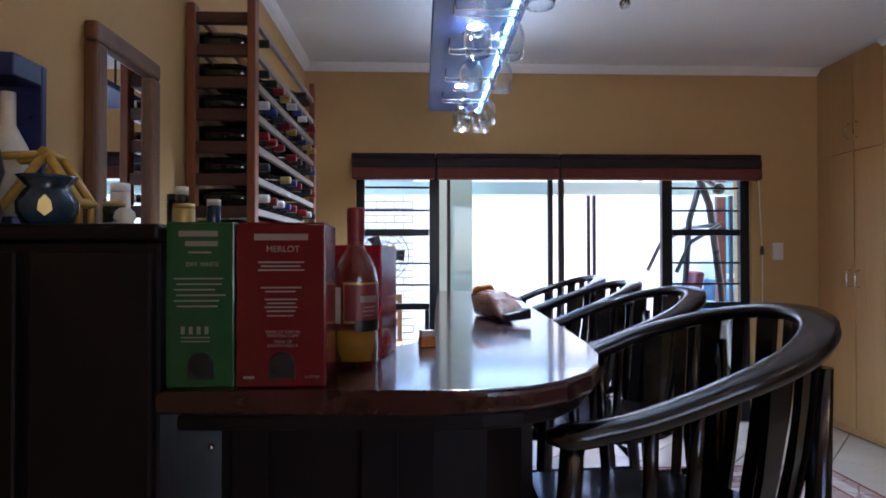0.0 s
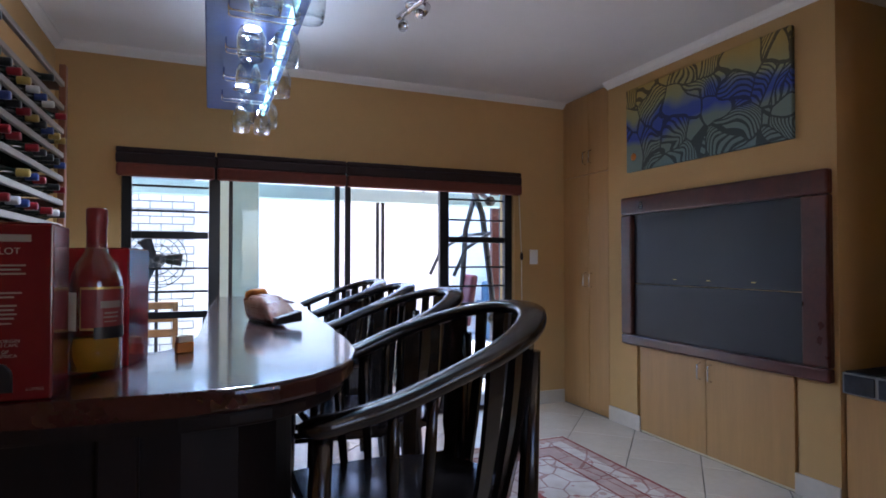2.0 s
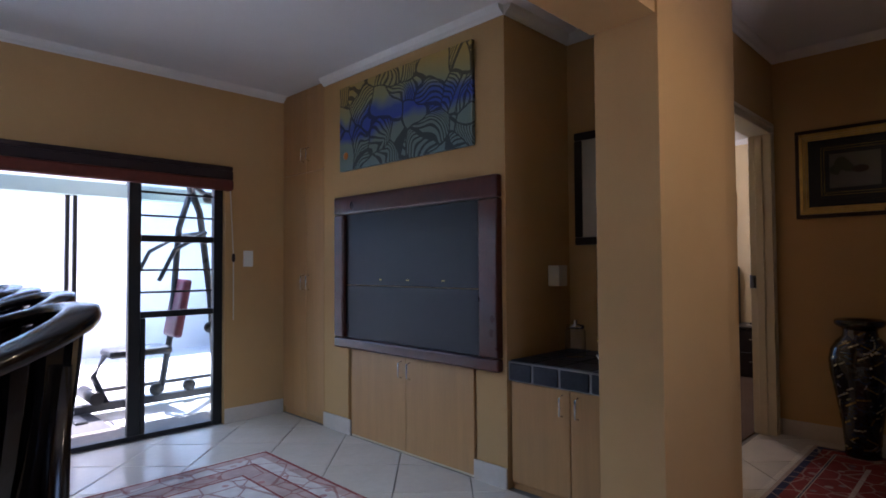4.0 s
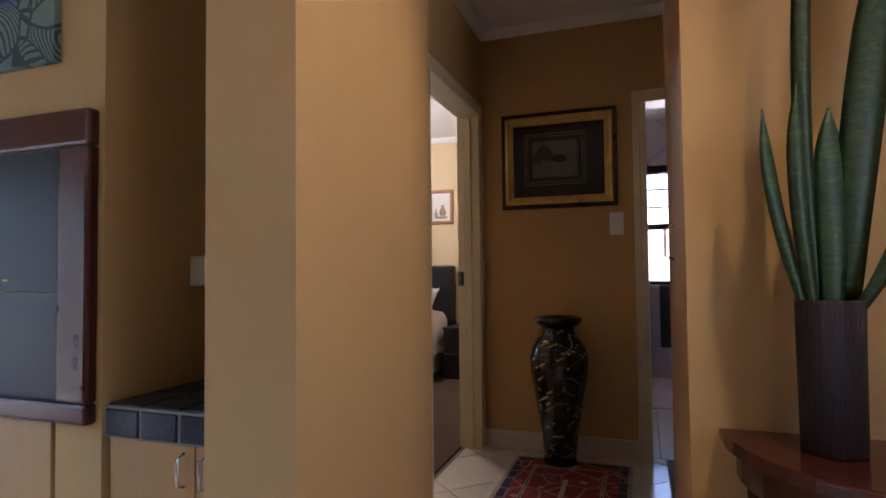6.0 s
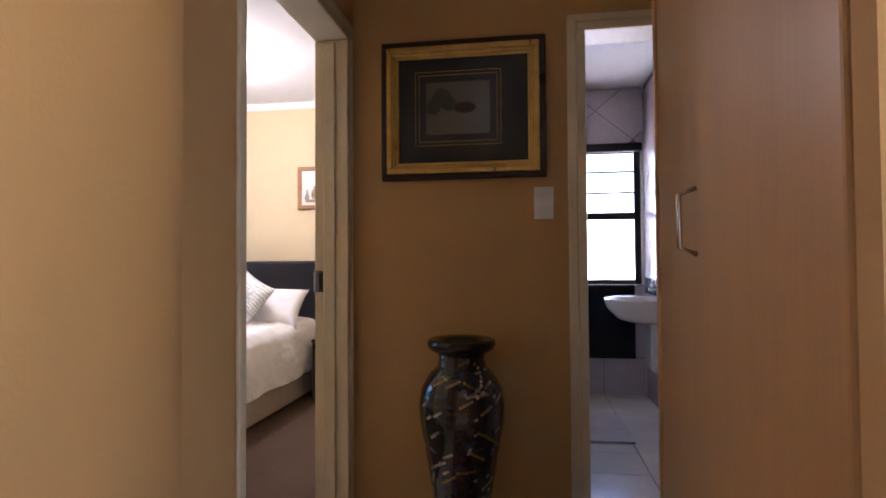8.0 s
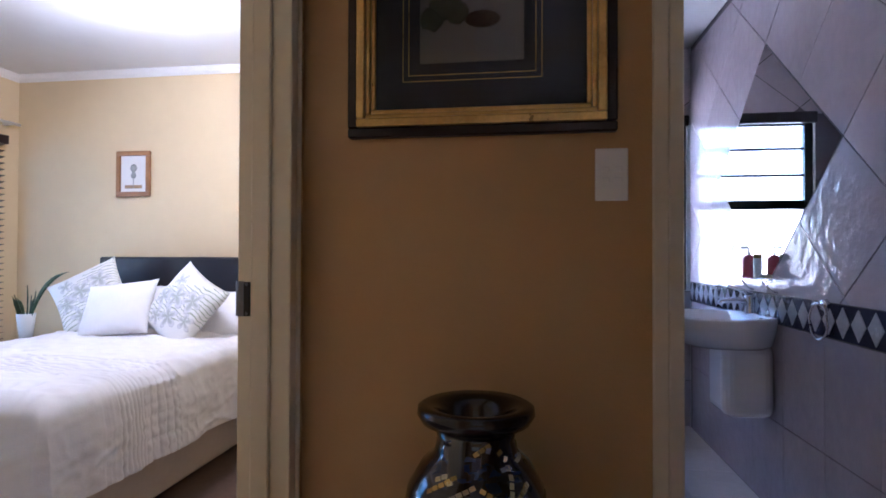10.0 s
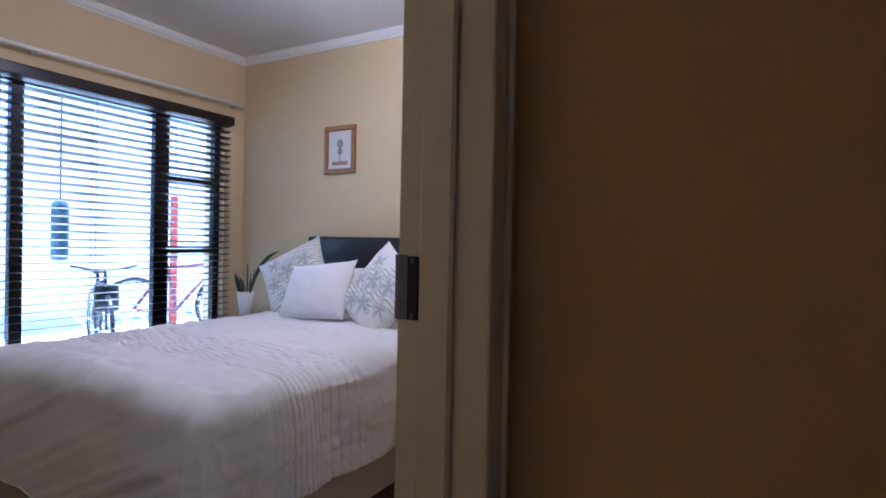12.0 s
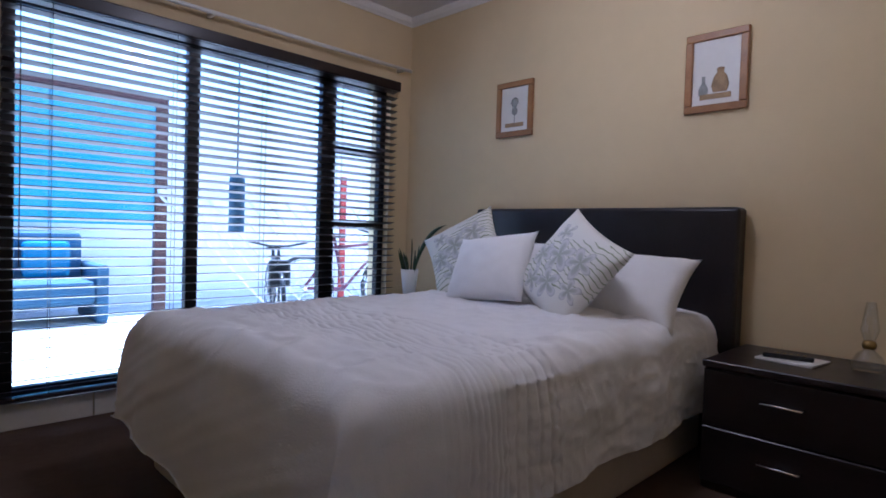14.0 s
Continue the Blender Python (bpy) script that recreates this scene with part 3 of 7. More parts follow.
# ---- wine rack ----
rack = thing("wine_rack", (0, 0, 0), "tall red-brown wooden wine rack full of bottles", "wine rack")
RX0, RX1, RY0, RY1 = -0.79, -0.56, 1.945, 3.0
for x in (RX0, RX1):
    for y in (RY0, RY1):
        part("post", B(x - (0.0 if x == RX0 else 0.028), y - 0.022, 0, x + (0.028 if x == RX0 else 0.0), y + 0.022, 2.08 if x == RX1 else 2.03, bevel=0.003), M_RACKW, rack)
M_SLAT = mat("pale_slat", (0.27, 0.21, 0.17), 0.35, var=0.2, scale=10, bump=0.05, stretch=(1, 0.2, 1))
# rack pine darkened in its colour for the shade on the side rails
M_RACKSHADE = mat("shaded_pine", (0.085, 0.030, 0.016), 0.5, var=0.25, scale=8, bump=0.08, bscale=50, stretch=(0.3, 3, 3))
LEVELS = [1.985 - 0.110 * i for i in range(17)]
for k, z in enumerate(LEVELS):
    part("front_rail", B(RX1 - 0.022, RY0 + 0.022, z - 0.012, RX1 - 0.004, RY1 - 0.022, z + 0.012, bevel=0.002), M_SLAT, rack, "pale wooden bottle rail")
    part("back_rail", B(RX0 + 0.03, RY0 + 0.022, z - 0.012, RX0 + 0.048, RY1 - 0.022, z + 0.012, bevel=0.002), M_RACKW, rack)
    for y in (RY0, RY1):
        part("side_rail", B(RX0 + 0.028, y - 0.011, z - 0.022, RX1 - 0.028, y + 0.011, z + 0.018, bevel=0.002), M_RACKSHADE, rack, "side rail with shade put into its colour")
M_WINE = mat("dark_wine_bottle_glass", (0.008, 0.014, 0.010), 0.08, var=0.2, bump=0, coat=0.6)
CAPS = [mat("foil_" + c, v, 0.3, metal=0.4, var=0.1, bump=0.0) for c, v in (("black", (0.02, 0.02, 0.02)), ("red", (0.25, 0.01, 0.015)), ("gold", (0.45, 0.30, 0.08)), ("silver", (0.6, 0.6, 0.62)), ("blue", (0.03, 0.06, 0.22)), ("white", (0.7, 0.68, 0.62)))]
bprof = [(0, 0), (0.034, 0.0), (0.037, 0.006), (0.037, 0.145), (0.03, 0.17), (0.016, 0.195), (0.0145, 0.21)]
cprof = [(0.0148, 0.21), (0.0150, 0.246), (0.0135, 0.250), (0, 0.250)]
rng = random.Random(4)
mb, mc = bpy.data.meshes.new("wine_bottle"), []
t = lathe(bprof, 14)
t.to_mesh(mb)
t.free()
mb.materials.append(M_WINE)
for c in CAPS:
    t = lathe(cprof, 12)
    me = bpy.data.meshes.new("foil_capsule")
    t.to_mesh(me)
    t.free()
    me.materials.append(c)
    mc.append(me)
NAMES = ("black", "red", "gold", "silver", "blue", "white")
for k, z in enumerate(LEVELS):
    for j in range(9):
        if k < 1 or z < 0.7 or (rng.random() < (0.6 if k == 1 else 0.12) and j):
            continue
        y = RY0 + 0.07 + j * 0.108
        ci = rng.choice((0, 0, 0, 1, 1, 2, 3, 4, 5))
        ob = new("wine_bottle", mb)
        ob.matrix_basis = pose(-0.787, y, z + 0.012 + 0.0375, 0, 90, rng.uniform(-1, 1))
        tagged(ob, "dark wine bottle with %s capsule lying in the rack" % NAMES[ci], "wine bottle", "bottles in the rack")
        cp = new("foil_capsule", mc[ci])
        cp.parent = ob

# ---- mirror on the west wall ----
M_MIRROR = mat("silvered_mirror", (0.86, 0.88, 0.88), 0.0, metal=1.0, var=0.0, bump=0.0)
M_MIRROR.node_tree.nodes["Principled BSDF"].inputs["Roughness"].default_value = 0.0
for lk in list(M_MIRROR.node_tree.links):
    if lk.to_socket.name == "Roughness":
        M_MIRROR.node_tree.links.remove(lk)
M_OAK = mat("oak_frame", (0.20, 0.085, 0.032), 0.45, var=0.25, scale=9, bump=0.1, bscale=60, stretch=(3, 3, 0.4))


def framed(name, x, y0, y1, z0, z1, width, depth, material, face, label, category, side=-1, inner=None):
    """A frame on a wall of constant x, seen from the side given."""
    f = thing(name, (x, (y0 + y1) / 2, z0), label, category)
    hw, h = (y1 - y0) / 2, z1 - z0
    a, b = (0, side * depth) if side > 0 else (side * depth, 0)
    for yy0, yy1, zz0, zz1 in ((-hw, hw, 0, width), (-hw, hw, h - width, h), (-hw, -hw + width, width, h - width), (hw - width, hw, width, h - width)):
        part("frame_rail", B(a, yy0, zz0, b, yy1, zz1, bevel=min(depth, width) * 0.25, seg=2), material, f)
    c, d = sorted((side * 0.002, side * depth * 0.45))
    part(inner or "picture", B(c, -hw + width * 0.9, width * 0.9, d, hw - width * 0.9, h - width * 0.9), face, f)
    return f


framed("wall_mirror", WEST, 1.36, 1.69, 1.19, 1.735, 0.05, 0.035, M_OAK, M_MIRROR, "oak framed mirror on the wall behind the bar", "mirror", 1, "mirror_glass")

# ---- small things on the cabinet ----
TOPZ = 1.2225
M_BLUEC = mat("blue_grey_glaze", (0.03, 0.06, 0.085), 0.2, var=0.35, scale=12, bump=0.05, coat=0.4)
ob_ = thing("oil_burner", (-0.60, 0.93, TOPZ), "blue-grey glazed ceramic oil burner on the cabinet", "oil burner")
bm = lathe([(0.0, 0.0), (0.034, 0.0), (0.042, 0.02), (0.043, 0.036), (0.034, 0.054), (0.028, 0.06), (0.04, 0.074), (0.043, 0.078), (0.036, 0.075), (0.02, 0.066), (0.0, 0.064)], 28)
part("pot", bm, M_BLUEC, ob_)
# flat gold teardrops on the pot paint a glow from inside
for a in (-62, 30, 150):
    w = bmesh.new()
    pr = [(0.0, 0.012), (0.010, 0.022), (0.008, 0.036), (0.0, 0.046), (-0.008, 0.036), (-0.010, 0.022)]
    w.faces.new([w.verts.new((0.0438, u, z)) for u, z in pr])
    part("painted_glow", w, M_GOLDP, ob_, "teardrop patch with a warm glow painted in gold", m=pose(0, 0, 0, 0, 0, a))
M_YEL = mat("yellow_pine", (0.62, 0.36, 0.06), 0.4, var=0.15, scale=14, bump=0.06)
st = thing("bottle_stand", (-0.655, 1.03, TOPZ), "yellow wooden A-frame bottle stand on the cabinet", "bottle stand", rz=8)
for y in (-0.025, 0.03):
    part("strut", tube([(-0.09, y, 0.005), (0.0, y, 0.13)], 0.008, 4), M_YEL, st)
    part("strut", tube([(0.0, y, 0.13), (0.052, y, 0.045)], 0.008, 4), M_YEL, st)
    part("strut", tube([(-0.13, y, 0.118), (0.0, y, 0.128)], 0.007, 4), M_YEL, st)
part("crossbar", tube([(0.0, -0.04, 0.13), (0.0, 0.045, 0.13)], 0.009, 4), M_YEL, st)
part("crossbar", tube([(0.05, -0.04, 0.045), (0.05, 0.045, 0.045)], 0.009, 4), M_YEL, st)
part("stand_leg", tube([(0.05, -0.03, 0.0), (0.05, -0.03, 0.045)], 0.006, 4), M_YEL, st)
part("stand_leg", tube([(0.05, 0.03, 0.0), (0.05, 0.03, 0.045)], 0.006, 4), M_YEL, st)
M_BRN = mat("dark_brown_carving", (0.025, 0.014, 0.010), 0.4, var=0.3, scale=20, bump=0.4, bscale=40)
solo("carved_figure", lathe([(0, 0), (0.03, 0), (0.034, 0.02), (0.026, 0.05), (0.036, 0.085), (0.030, 0.12), (0.018, 0.14), (0.024, 0.16), (0.014, 0.19), (0, 0.195)], 20), M_BRN, "dark brown carved ornament on the cabinet", "ornament", (-0.70, 0.915, TOPZ))
M_NAVY = mat("navy_gift_box", (0.02, 0.03, 0.12), 0.3, var=0.3, scale=30, bump=0.02)
gb = thing("bottle_box", (-0.755, 1.06, TOPZ), "dark blue presentation bottle box on the cabinet", "bottle box")
part("box_back", B(-0.04, 0.03, 0, 0.04, 0.045, 0.31, bevel=0.002), M_NAVY, gb)
part("box_top", B(-0.04, -0.045, 0.27, 0.04, 0.03, 0.31, bevel=0.002), M_NAVY, gb)
part("box_base", B(-0.04, -0.045, 0, 0.04, 0.03, 0.02, bevel=0.002), M_NAVY, gb)
part("bottle", lathe([(0, 0.021), (0.03, 0.021), (0.031, 0.15), (0.012, 0.19), (0.012, 0.25), (0, 0.25)], 20), M_CREAM, gb, "pale bottle inside")


def jar(loc, r, h, body, lid, label):
    j = thing("jar", loc, label, "jar")
    part("body", lathe([(0, 0), (r * 0.95, 0), (r, 0.004), (r, h * 0.78), (r * 0.9, h * 0.82), (0, h * 0.82)], 20), body, j)
    part("lid", lathe([(0, h * 0.82), (r * 0.97, h * 0.82), (r * 0.97, h), (0, h)], 20), lid, j)
    return j


jar((-0.575, 1.08, TOPZ), 0.020, 0.052, M_WINE, M_GOLDP, "small dark jar with gold lid on the cabinet")
jar((-0.60, 1.15, TOPZ), 0.018, 0.095, M_CREAM, M_WHITE, "slim pale jar with white lid on the cabinet")
jar((-0.455, 1.10, TOPZ), 0.020, 0.050, M_GOLDP, M_GOLDP, "gold tin with ridged sides on the cabinet")
jar((-0.50, 1.20, TOPZ), 0.013, 0.095, M_WINE, M_CREAM, "small dark bottle with pale cap on the cabinet")
jar((-0.54, 1.26, TOPZ), 0.017, 0.085, M_WINE, M_BLACK, "small dark bottle beside the mirror")
jar((-0.46, 1.27, TOPZ), 0.015, 0.075, M_BLUEC, M_CREAM, "small blue-grey bottle on the cabinet")
solo("stone_egg", lathe([(0, 0), (0.012, 0.003), (0.018, 0.013), (0.016, 0.024), (0.008, 0.031), (0, 0.032)], 18), M_CREAM, "pale stone egg lying on a dish", "ornament", (-0.535, 1.04, TOPZ + 0.006))
solo("dish", lathe([(0, 0), (0.035, 0), (0.045, 0.007), (0.043, 0.008), (0.034, 0.003), (0, 0.003)], 24), M_WHITE, "small white dish on the cabinet", "dish", (-0.535, 1.04, TOPZ))

# ---- hanging glass rack over the bar ----
M_BLUE = mat("blue_painted_board", (0.035, 0.075, 0.25), 0.45, var=0.15, scale=3, bump=0.05)
gr = thing("glass_rack", (0, 0, 0), "blue hanging board with wire glass holders and lamps", "glass rack")
part("board", B(0.04, 1.0, 2.05, 0.375, 3.42, 2.085, bevel=0.005), M_BLUE, gr)
for y in (1.3, 3.1):
    for x in (0.08, 0.335):
        part("hanger", tube([(x, y, 2.085), (x, y, CEIL)], 0.006, 8), M_STEEL, gr)
for i in range(6):
    for y in (1.16 + i * 0.37, 1.215 + i * 0.37):
        w = tube([(0.115, y, 2.05), (0.115, y, 2.014), (0.125, y, 2.008), (0.335, y, 2.008), (0.345, y, 2.014), (0.345, y, 2.05)], 0.0032, 6)
        part("wire", w, M_CHROME, gr)
    part("wire", tube([(0.115, 1.16 + i * 0.37, 2.016), (0.115, 1.215 + i * 0.37, 2.016)], 0.0032, 6), M_CHROME, gr)
M_LAMP = glow("cool_lamp", (0.75, 0.93, 1.0), 9.0)
for y in (2.14, 2.90):
    part("downlight", lathe([(0, 2.044), (0.026, 2.044), (0.030, 2.048), (0, 2.049)], 20, x=0.205, y=y), M_LAMP, gr, "lit cool-white downlight")
    lamp("rack_lamp", "SPOT", 11, (0.62, 0.86, 1.0), look((0.205, y, 2.03), (0.205, y, 0)), 0.03, spot=140)
M_CYAN = glow("cyan_tube", (0.30, 0.80, 0.98), 1.1)
part("light_tube", tube([(0.315, 1.05, 2.038), (0.345, 3.38, 2.038)], 0.011, 8), M_CYAN, gr, "lit cyan tube on the board")
lamp("rack_uplight", "AREA", 1.2, (0.55, 0.80, 1.0), pose(0.34, 2.2, 2.10, 180), 0.04, 2.2)
gp = [(0.0, 0.0), (0.034, 0.0), (0.034, -0.003), (0.006, -0.007), (0.0042, -0.02), (0.0042, -0.075), (0.012, -0.085), (0.030, -0.105), (0.0385, -0.135), (0.037, -0.17), (0.032, -0.198), (0.0306, -0.198), (0.0355, -0.17), (0.0368, -0.135), (0.0285, -0.107), (0.010, -0.089), (0, -0.087)]
M_WGLASS = pane_mat("thin_clear_glass", (0.97, 0.98, 0.99), 1.9)
M_STEM = pane_mat("stemware_glass", (0.95, 0.97, 0.98), 1.5, 0.95, 2.2)
wg = solo("wine_glass", lathe(gp, 24), M_STEM, "clear stemmed wine glass hanging upside down", "wine glass", (0.21, 2.67, 2.0125), group="hanging glasses")
wg.scale = (1.16, 1.16, 1.06)
wg.visible_shadow = False
spots = [(0.315, 2.69), (0.20, 2.83), (0.298, 2.85), (0.19, 2.13), (0.305, 2.15), (0.178, 1.77), (0.285, 1.78), (0.19, 1.40), (0.30, 1.41)]
for x, y in spots:
    copy_thing(wg, pose(x, y, 2.0125))

# ---- track spots on the ceiling ----
tk = thing("ceiling_spots", (1.02, 2.62, CEIL), "unlit brushed steel ceiling spot bar", "spotlight", rz=-80)
part("rail", B(-0.17, -0.014, -0.024, 0.17, 0.014, 0.0, bevel=0.003), M_CHROME, tk)
part("ceiling_rose", lathe([(0, 0), (0.045, 0), (0.042, -0.018), (0, -0.02)], 24), M_CHROME, tk)
for x, rz, tip in ((-0.11, 60, 62), (0.10, 35, 70)):
    part("arm", tube([(x, 0, -0.02), (x, 0, -0.062)], 0.006, 8), M_CHROME, tk)
    hd = lathe([(0, -0.05), (0.022, -0.05), (0.026, -0.03), (0.027, 0.06), (0.024, 0.06), (0.02, 0.04), (0, 0.04)], 20)
    part("spot_head", hd, M_CHROME, tk, m=pose(x, 0, -0.07, tip + 60, 0, rz))

# ---- television wall ----
tv = thing("television", (TVX, 2.395, 0.593), "large dark flat screen in a mahogany wall frame", "television")
for y0, y1, z0, z1 in ((-0.722, 0.733, -0.004, 0.064), (-0.722, 0.733, 0.895, 1.017), (-0.722, -0.585, 0.064, 0.895), (0.628, 0.733, 0.064, 0.895)):
    part("frame_rail", B(-0.045, y0, z0, 0.0, y1, z1, bevel=0.012, seg=2), M_FRAME, tv)
M_SCREEN = mat("dark_screen", (0.006, 0.008, 0.013), 0.42, var=0.05, scale=2, bump=0.0)
# screen in two sheets; the seam stands in for a reflected shelf edge
part("screen", B(-0.012, -0.59, 0.42, -0.002, 0.633, 0.90), M_SCREEN, tv, "dark glossy upper screen")
part("lower_screen", B(-0.014, -0.59, 0.06, -0.002, 0.633, 0.416), M_SCREEN, tv)
# gold bars painted on the screen for three reflected ceiling lamps
for y in (-0.30, 0.0, 0.26):
    part("lamp_reflection", B(-0.016, y - 0.012, 0.455, -0.0125, y + 0.012, 0.461), M_GOLDP, tv)


def handle(parent, x, y, z, h=0.11, out=-1, axis="z", material=None):
    """Bow handle on a face of constant x."""
    o = out * 0.028
    if axis == "z":
        pts = [(x, y, z - h / 2), (x + o, y, z - h / 2 + 0.008), (x + o, y, z + h / 2 - 0.008), (x, y, z + h / 2)]
    else:
        pts = [(x, y - h / 2, z), (x + o, y - h / 2 + 0.006, z), (x + o, y + h / 2 - 0.006, z), (x, y + h / 2, z)]
    return part("handle", tube(pts, 0.005, 8), material or M_CHROME, parent, "brushed metal handle")


c = thing("wall_cupboard", (TVX, 2.43, 0), "low beech cupboard built in under the television", "cupboard")
part("carcass", B(0.02, -0.57, 0.0, 0.5, 0.585, 0.61), M_BEECH, c)
part("plinth", B(0.006, -0.55, 0.0, 0.018, 0.555, 0.012), M_TRIM, c)
for y0, y1, hy in ((-0.548, 0.002, -0.035), (0.006, 0.553, 0.043)):
    d = part("door", B(0.0, y0, 0.014, 0.018, y1, 0.582, bevel=0.002), M_BEECH, c)
    handle(d, 0.0, hy, 0.505, 0.10)
c = thing("tall_cupboard", (TVX, 3.60, 0), "tall beech fitted cupboard reaching the ceiling", "cupboard")
part("carcass", B(0.02, -0.288, 0.0, 0.55, 0.288, 2.484), M_BEECH, c)
for y0, y1, hy in ((-0.286, -0.05, -0.085), (-0.046, 0.286, -0.012)):
    d = part("door", B(0.0, y0, 0.05, 0.018, y1, 1.842, bevel=0.002), M_BEECH, c)
    handle(d, 0.0, hy, 1.02, 0.11)
    d = part("upper_door", B(0.0, y0, 1.848, 0.018, y1, 2.478, bevel=0.002), M_BEECH, c)
    handle(d, 0.0, hy, 1.98, 0.10)

# painting with carved swirls
M_PAINT = bpy.data.materials.new("swirling_relief_painting")
M_PAINT.use_nodes = True
n, l = M_PAINT.node_tree.nodes, M_PAINT.node_tree.links
b = n["Principled BSDF"]
b.inputs["Roughness"].default_value = 0.5
tc = n.new("ShaderNodeTexCoord")
wz = n.new("ShaderNodeTexNoise")
wz.inputs["Scale"].default_value, wz.inputs["Detail"].default_value = 3.2, 1.0
l.new(tc.outputs["Object"], wz.inputs["Vector"])
wp = n.new("ShaderNodeVectorMath")
wp.operation = "MULTIPLY_ADD"
wp.inputs[1].default_value = (0.0, 0.34, 0.34)
l.new(wz.outputs["Color"], wp.inputs[0])
l.new(tc.outputs["Object"], wp.inputs[2])


def pmath(op, *args):
    q = n.new("ShaderNodeMath")
    q.operation = op
    for i_, v_ in enumerate(args):
        if isinstance(v_, (int, float)):
            q.inputs[i_].default_value = v_
        else:
            l.new(v_, q.inputs[i_])
    return q.outputs[0]


# bundles of carved parallel lines, each patch with its own slant
cells, rims = n.new("ShaderNodeTexVoronoi"), n.new("ShaderNodeTexVoronoi")
rims.feature = "DISTANCE_TO_EDGE"
for q in (cells, rims):
    q.inputs["Scale"].default_value = 5.0
    l.new(wp.outputs[0], q.inputs["Vector"])
cc, wx = n.new("ShaderNodeSeparateColor"), n.new("ShaderNodeSeparateXYZ")
l.new(cells.outputs["Color"], cc.inputs[0])
l.new(wp.outputs[0], wx.inputs[0])
slant = pmath("MULTIPLY", cc.outputs[0], 3.14)
across = pmath("ADD", pmath("MULTIPLY", wx.outputs["Y"], pmath("COSINE", slant)), pmath("MULTIPLY", wx.outputs["Z"], pmath("SINE", slant)))
across = pmath("ADD", across, pmath("MULTIPLY", cells.outputs["Distance"], 0.12))
ripple = pmath("SINE", pmath("MULTIPLY", across, 210.0))
grooves = pmath("MULTIPLY", pmath("GREATER_THAN", ripple, 0.25), pmath("GREATER_THAN", cc.outputs[1], 0.38))
grooves = pmath("MAXIMUM", grooves, pmath("LESS_THAN", rims.outputs["Distance"], 0.035))
sep = n.new("ShaderNodeSeparateXYZ")
l.new(tc.outputs["Object"], sep.inputs[0])
nz = n.new("ShaderNodeTexNoise")
nz.inputs["Scale"].default_value = 3.0
l.new(tc.outputs["Object"], nz.inputs["Vector"])
ad = n.new("ShaderNodeMath")
ad.operation = "MULTIPLY_ADD"
l.new(nz.outputs[0], ad.inputs[0])
ad.inputs[1].default_value = 0.30
l.new(sep.outputs["Z"], ad.inputs[2])
mr = n.new("ShaderNodeMapRange")
mr.inputs["From Min"].default_value, mr.inputs["From Max"].default_value = 0.15, 0.72
l.new(ad.outputs[0], mr.inputs[0])
rp = n.new("ShaderNodeValToRGB")
els = rp.color_ramp.elements
els[0].position, els[0].color = 0.0, (0.13, 0.20, 0.20, 1)
els[1].position, els[1].color = 1.0, (0.42, 0.27, 0.06, 1)
for p, c in ((0.36, (0.16, 0.21, 0.16, 1)), (0.48, (0.03, 0.06, 0.34, 1)), (0.60, (0.04, 0.08, 0.30, 1)), (0.70, (0.25, 0.26, 0.13, 1))):
    e = els.new(p)
    e.color = c
l.new(mr.outputs[0], rp.inputs[0])
mx = n.new("ShaderNodeMix")
mx.data_type, mx.blend_type = "RGBA", "MULTIPLY"
l.new(pmath("MULTIPLY", grooves, 0.85), mx.inputs["Factor"])
l.new(rp.outputs[0], mx.inputs["A"])
mx.inputs["B"].default_value = (0.10, 0.10, 0.12, 1)
l.new(mx.outputs["Result"], b.inputs["Base Color"])
bp = n.new("ShaderNodeBump")
bp.inputs["Strength"].default_value, bp.inputs["Distance"].default_value = 0.5, 0.006
bp.invert = True
l.new(grooves, bp.inputs["Height"])
l.new(bp.outputs[0], b.inputs["Normal"])
pt = thing("painting", (TVX, 2.467, 1.788), "wide blue and ochre painting of carved swirls", "painting")
part("canvas", B(-0.028, -0.612, 0, 0.0, 0.612, 0.577, bevel=0.003), M_PAINT, pt)
part("orange_flower", lathe([(0, 0), (0.028, 0), (0.020, 0.006), (0, 0.008)], 7), M_ORANGE, pt, "small orange flower", m=pose(-0.0285, 0.54, 0.10, 0, -90, 0))

# ---- alcove beside the screen ----
M_SLATE = mat("blue_black_slate", (0.028, 0.032, 0.042), 0.4, var=0.3, scale=9, bump=0.25, bscale=40, rand=0.3)
M_PGROUT = mat("pale_grout", (0.30, 0.29, 0.28), 0.9, var=0.1, bump=0.2, bscale=150)
c = thing("alcove_cupboard", (2.82, 1.30, 0), "beech cupboard with slate tiled top in the alcove", "cupboard")
part("carcass", B(0.02, -0.345, 0, 0.56, 0.35, 0.548), M_BEECH, c)
for y0, y1, hy in ((-0.344, -0.004, -0.045), (0.0, 0.342, 0.04)):
    d = part("door", B(0.0, y0, 0.04, 0.018, y1, 0.545, bevel=0.002), M_BEECH, c)
    handle(d, 0.0, hy, 0.47, 0.10)
part("worktop", B(-0.012, -0.345, 0.55, 0.565, 0.35, 0.648), M_PGROUT, c)
ys = [0.346, 0.20, 0.045, -0.12, -0.24, -0.343]
for a, bb in zip(ys, ys[1:]):
    part("slate_tile", B(-0.019, bb + 0.008, 0.556, -0.011, a - 0.006, 0.640, bevel=0.003), M_SLATE, c)
    for x0, x1 in ((-0.008, 0.17), (0.18, 0.37), (0.38, 0.555)):
        part("slate_tile", B(x0, bb + 0.005, 0.647, x1, a - 0.005, 0.655, bevel=0.003), M_SLATE, c)
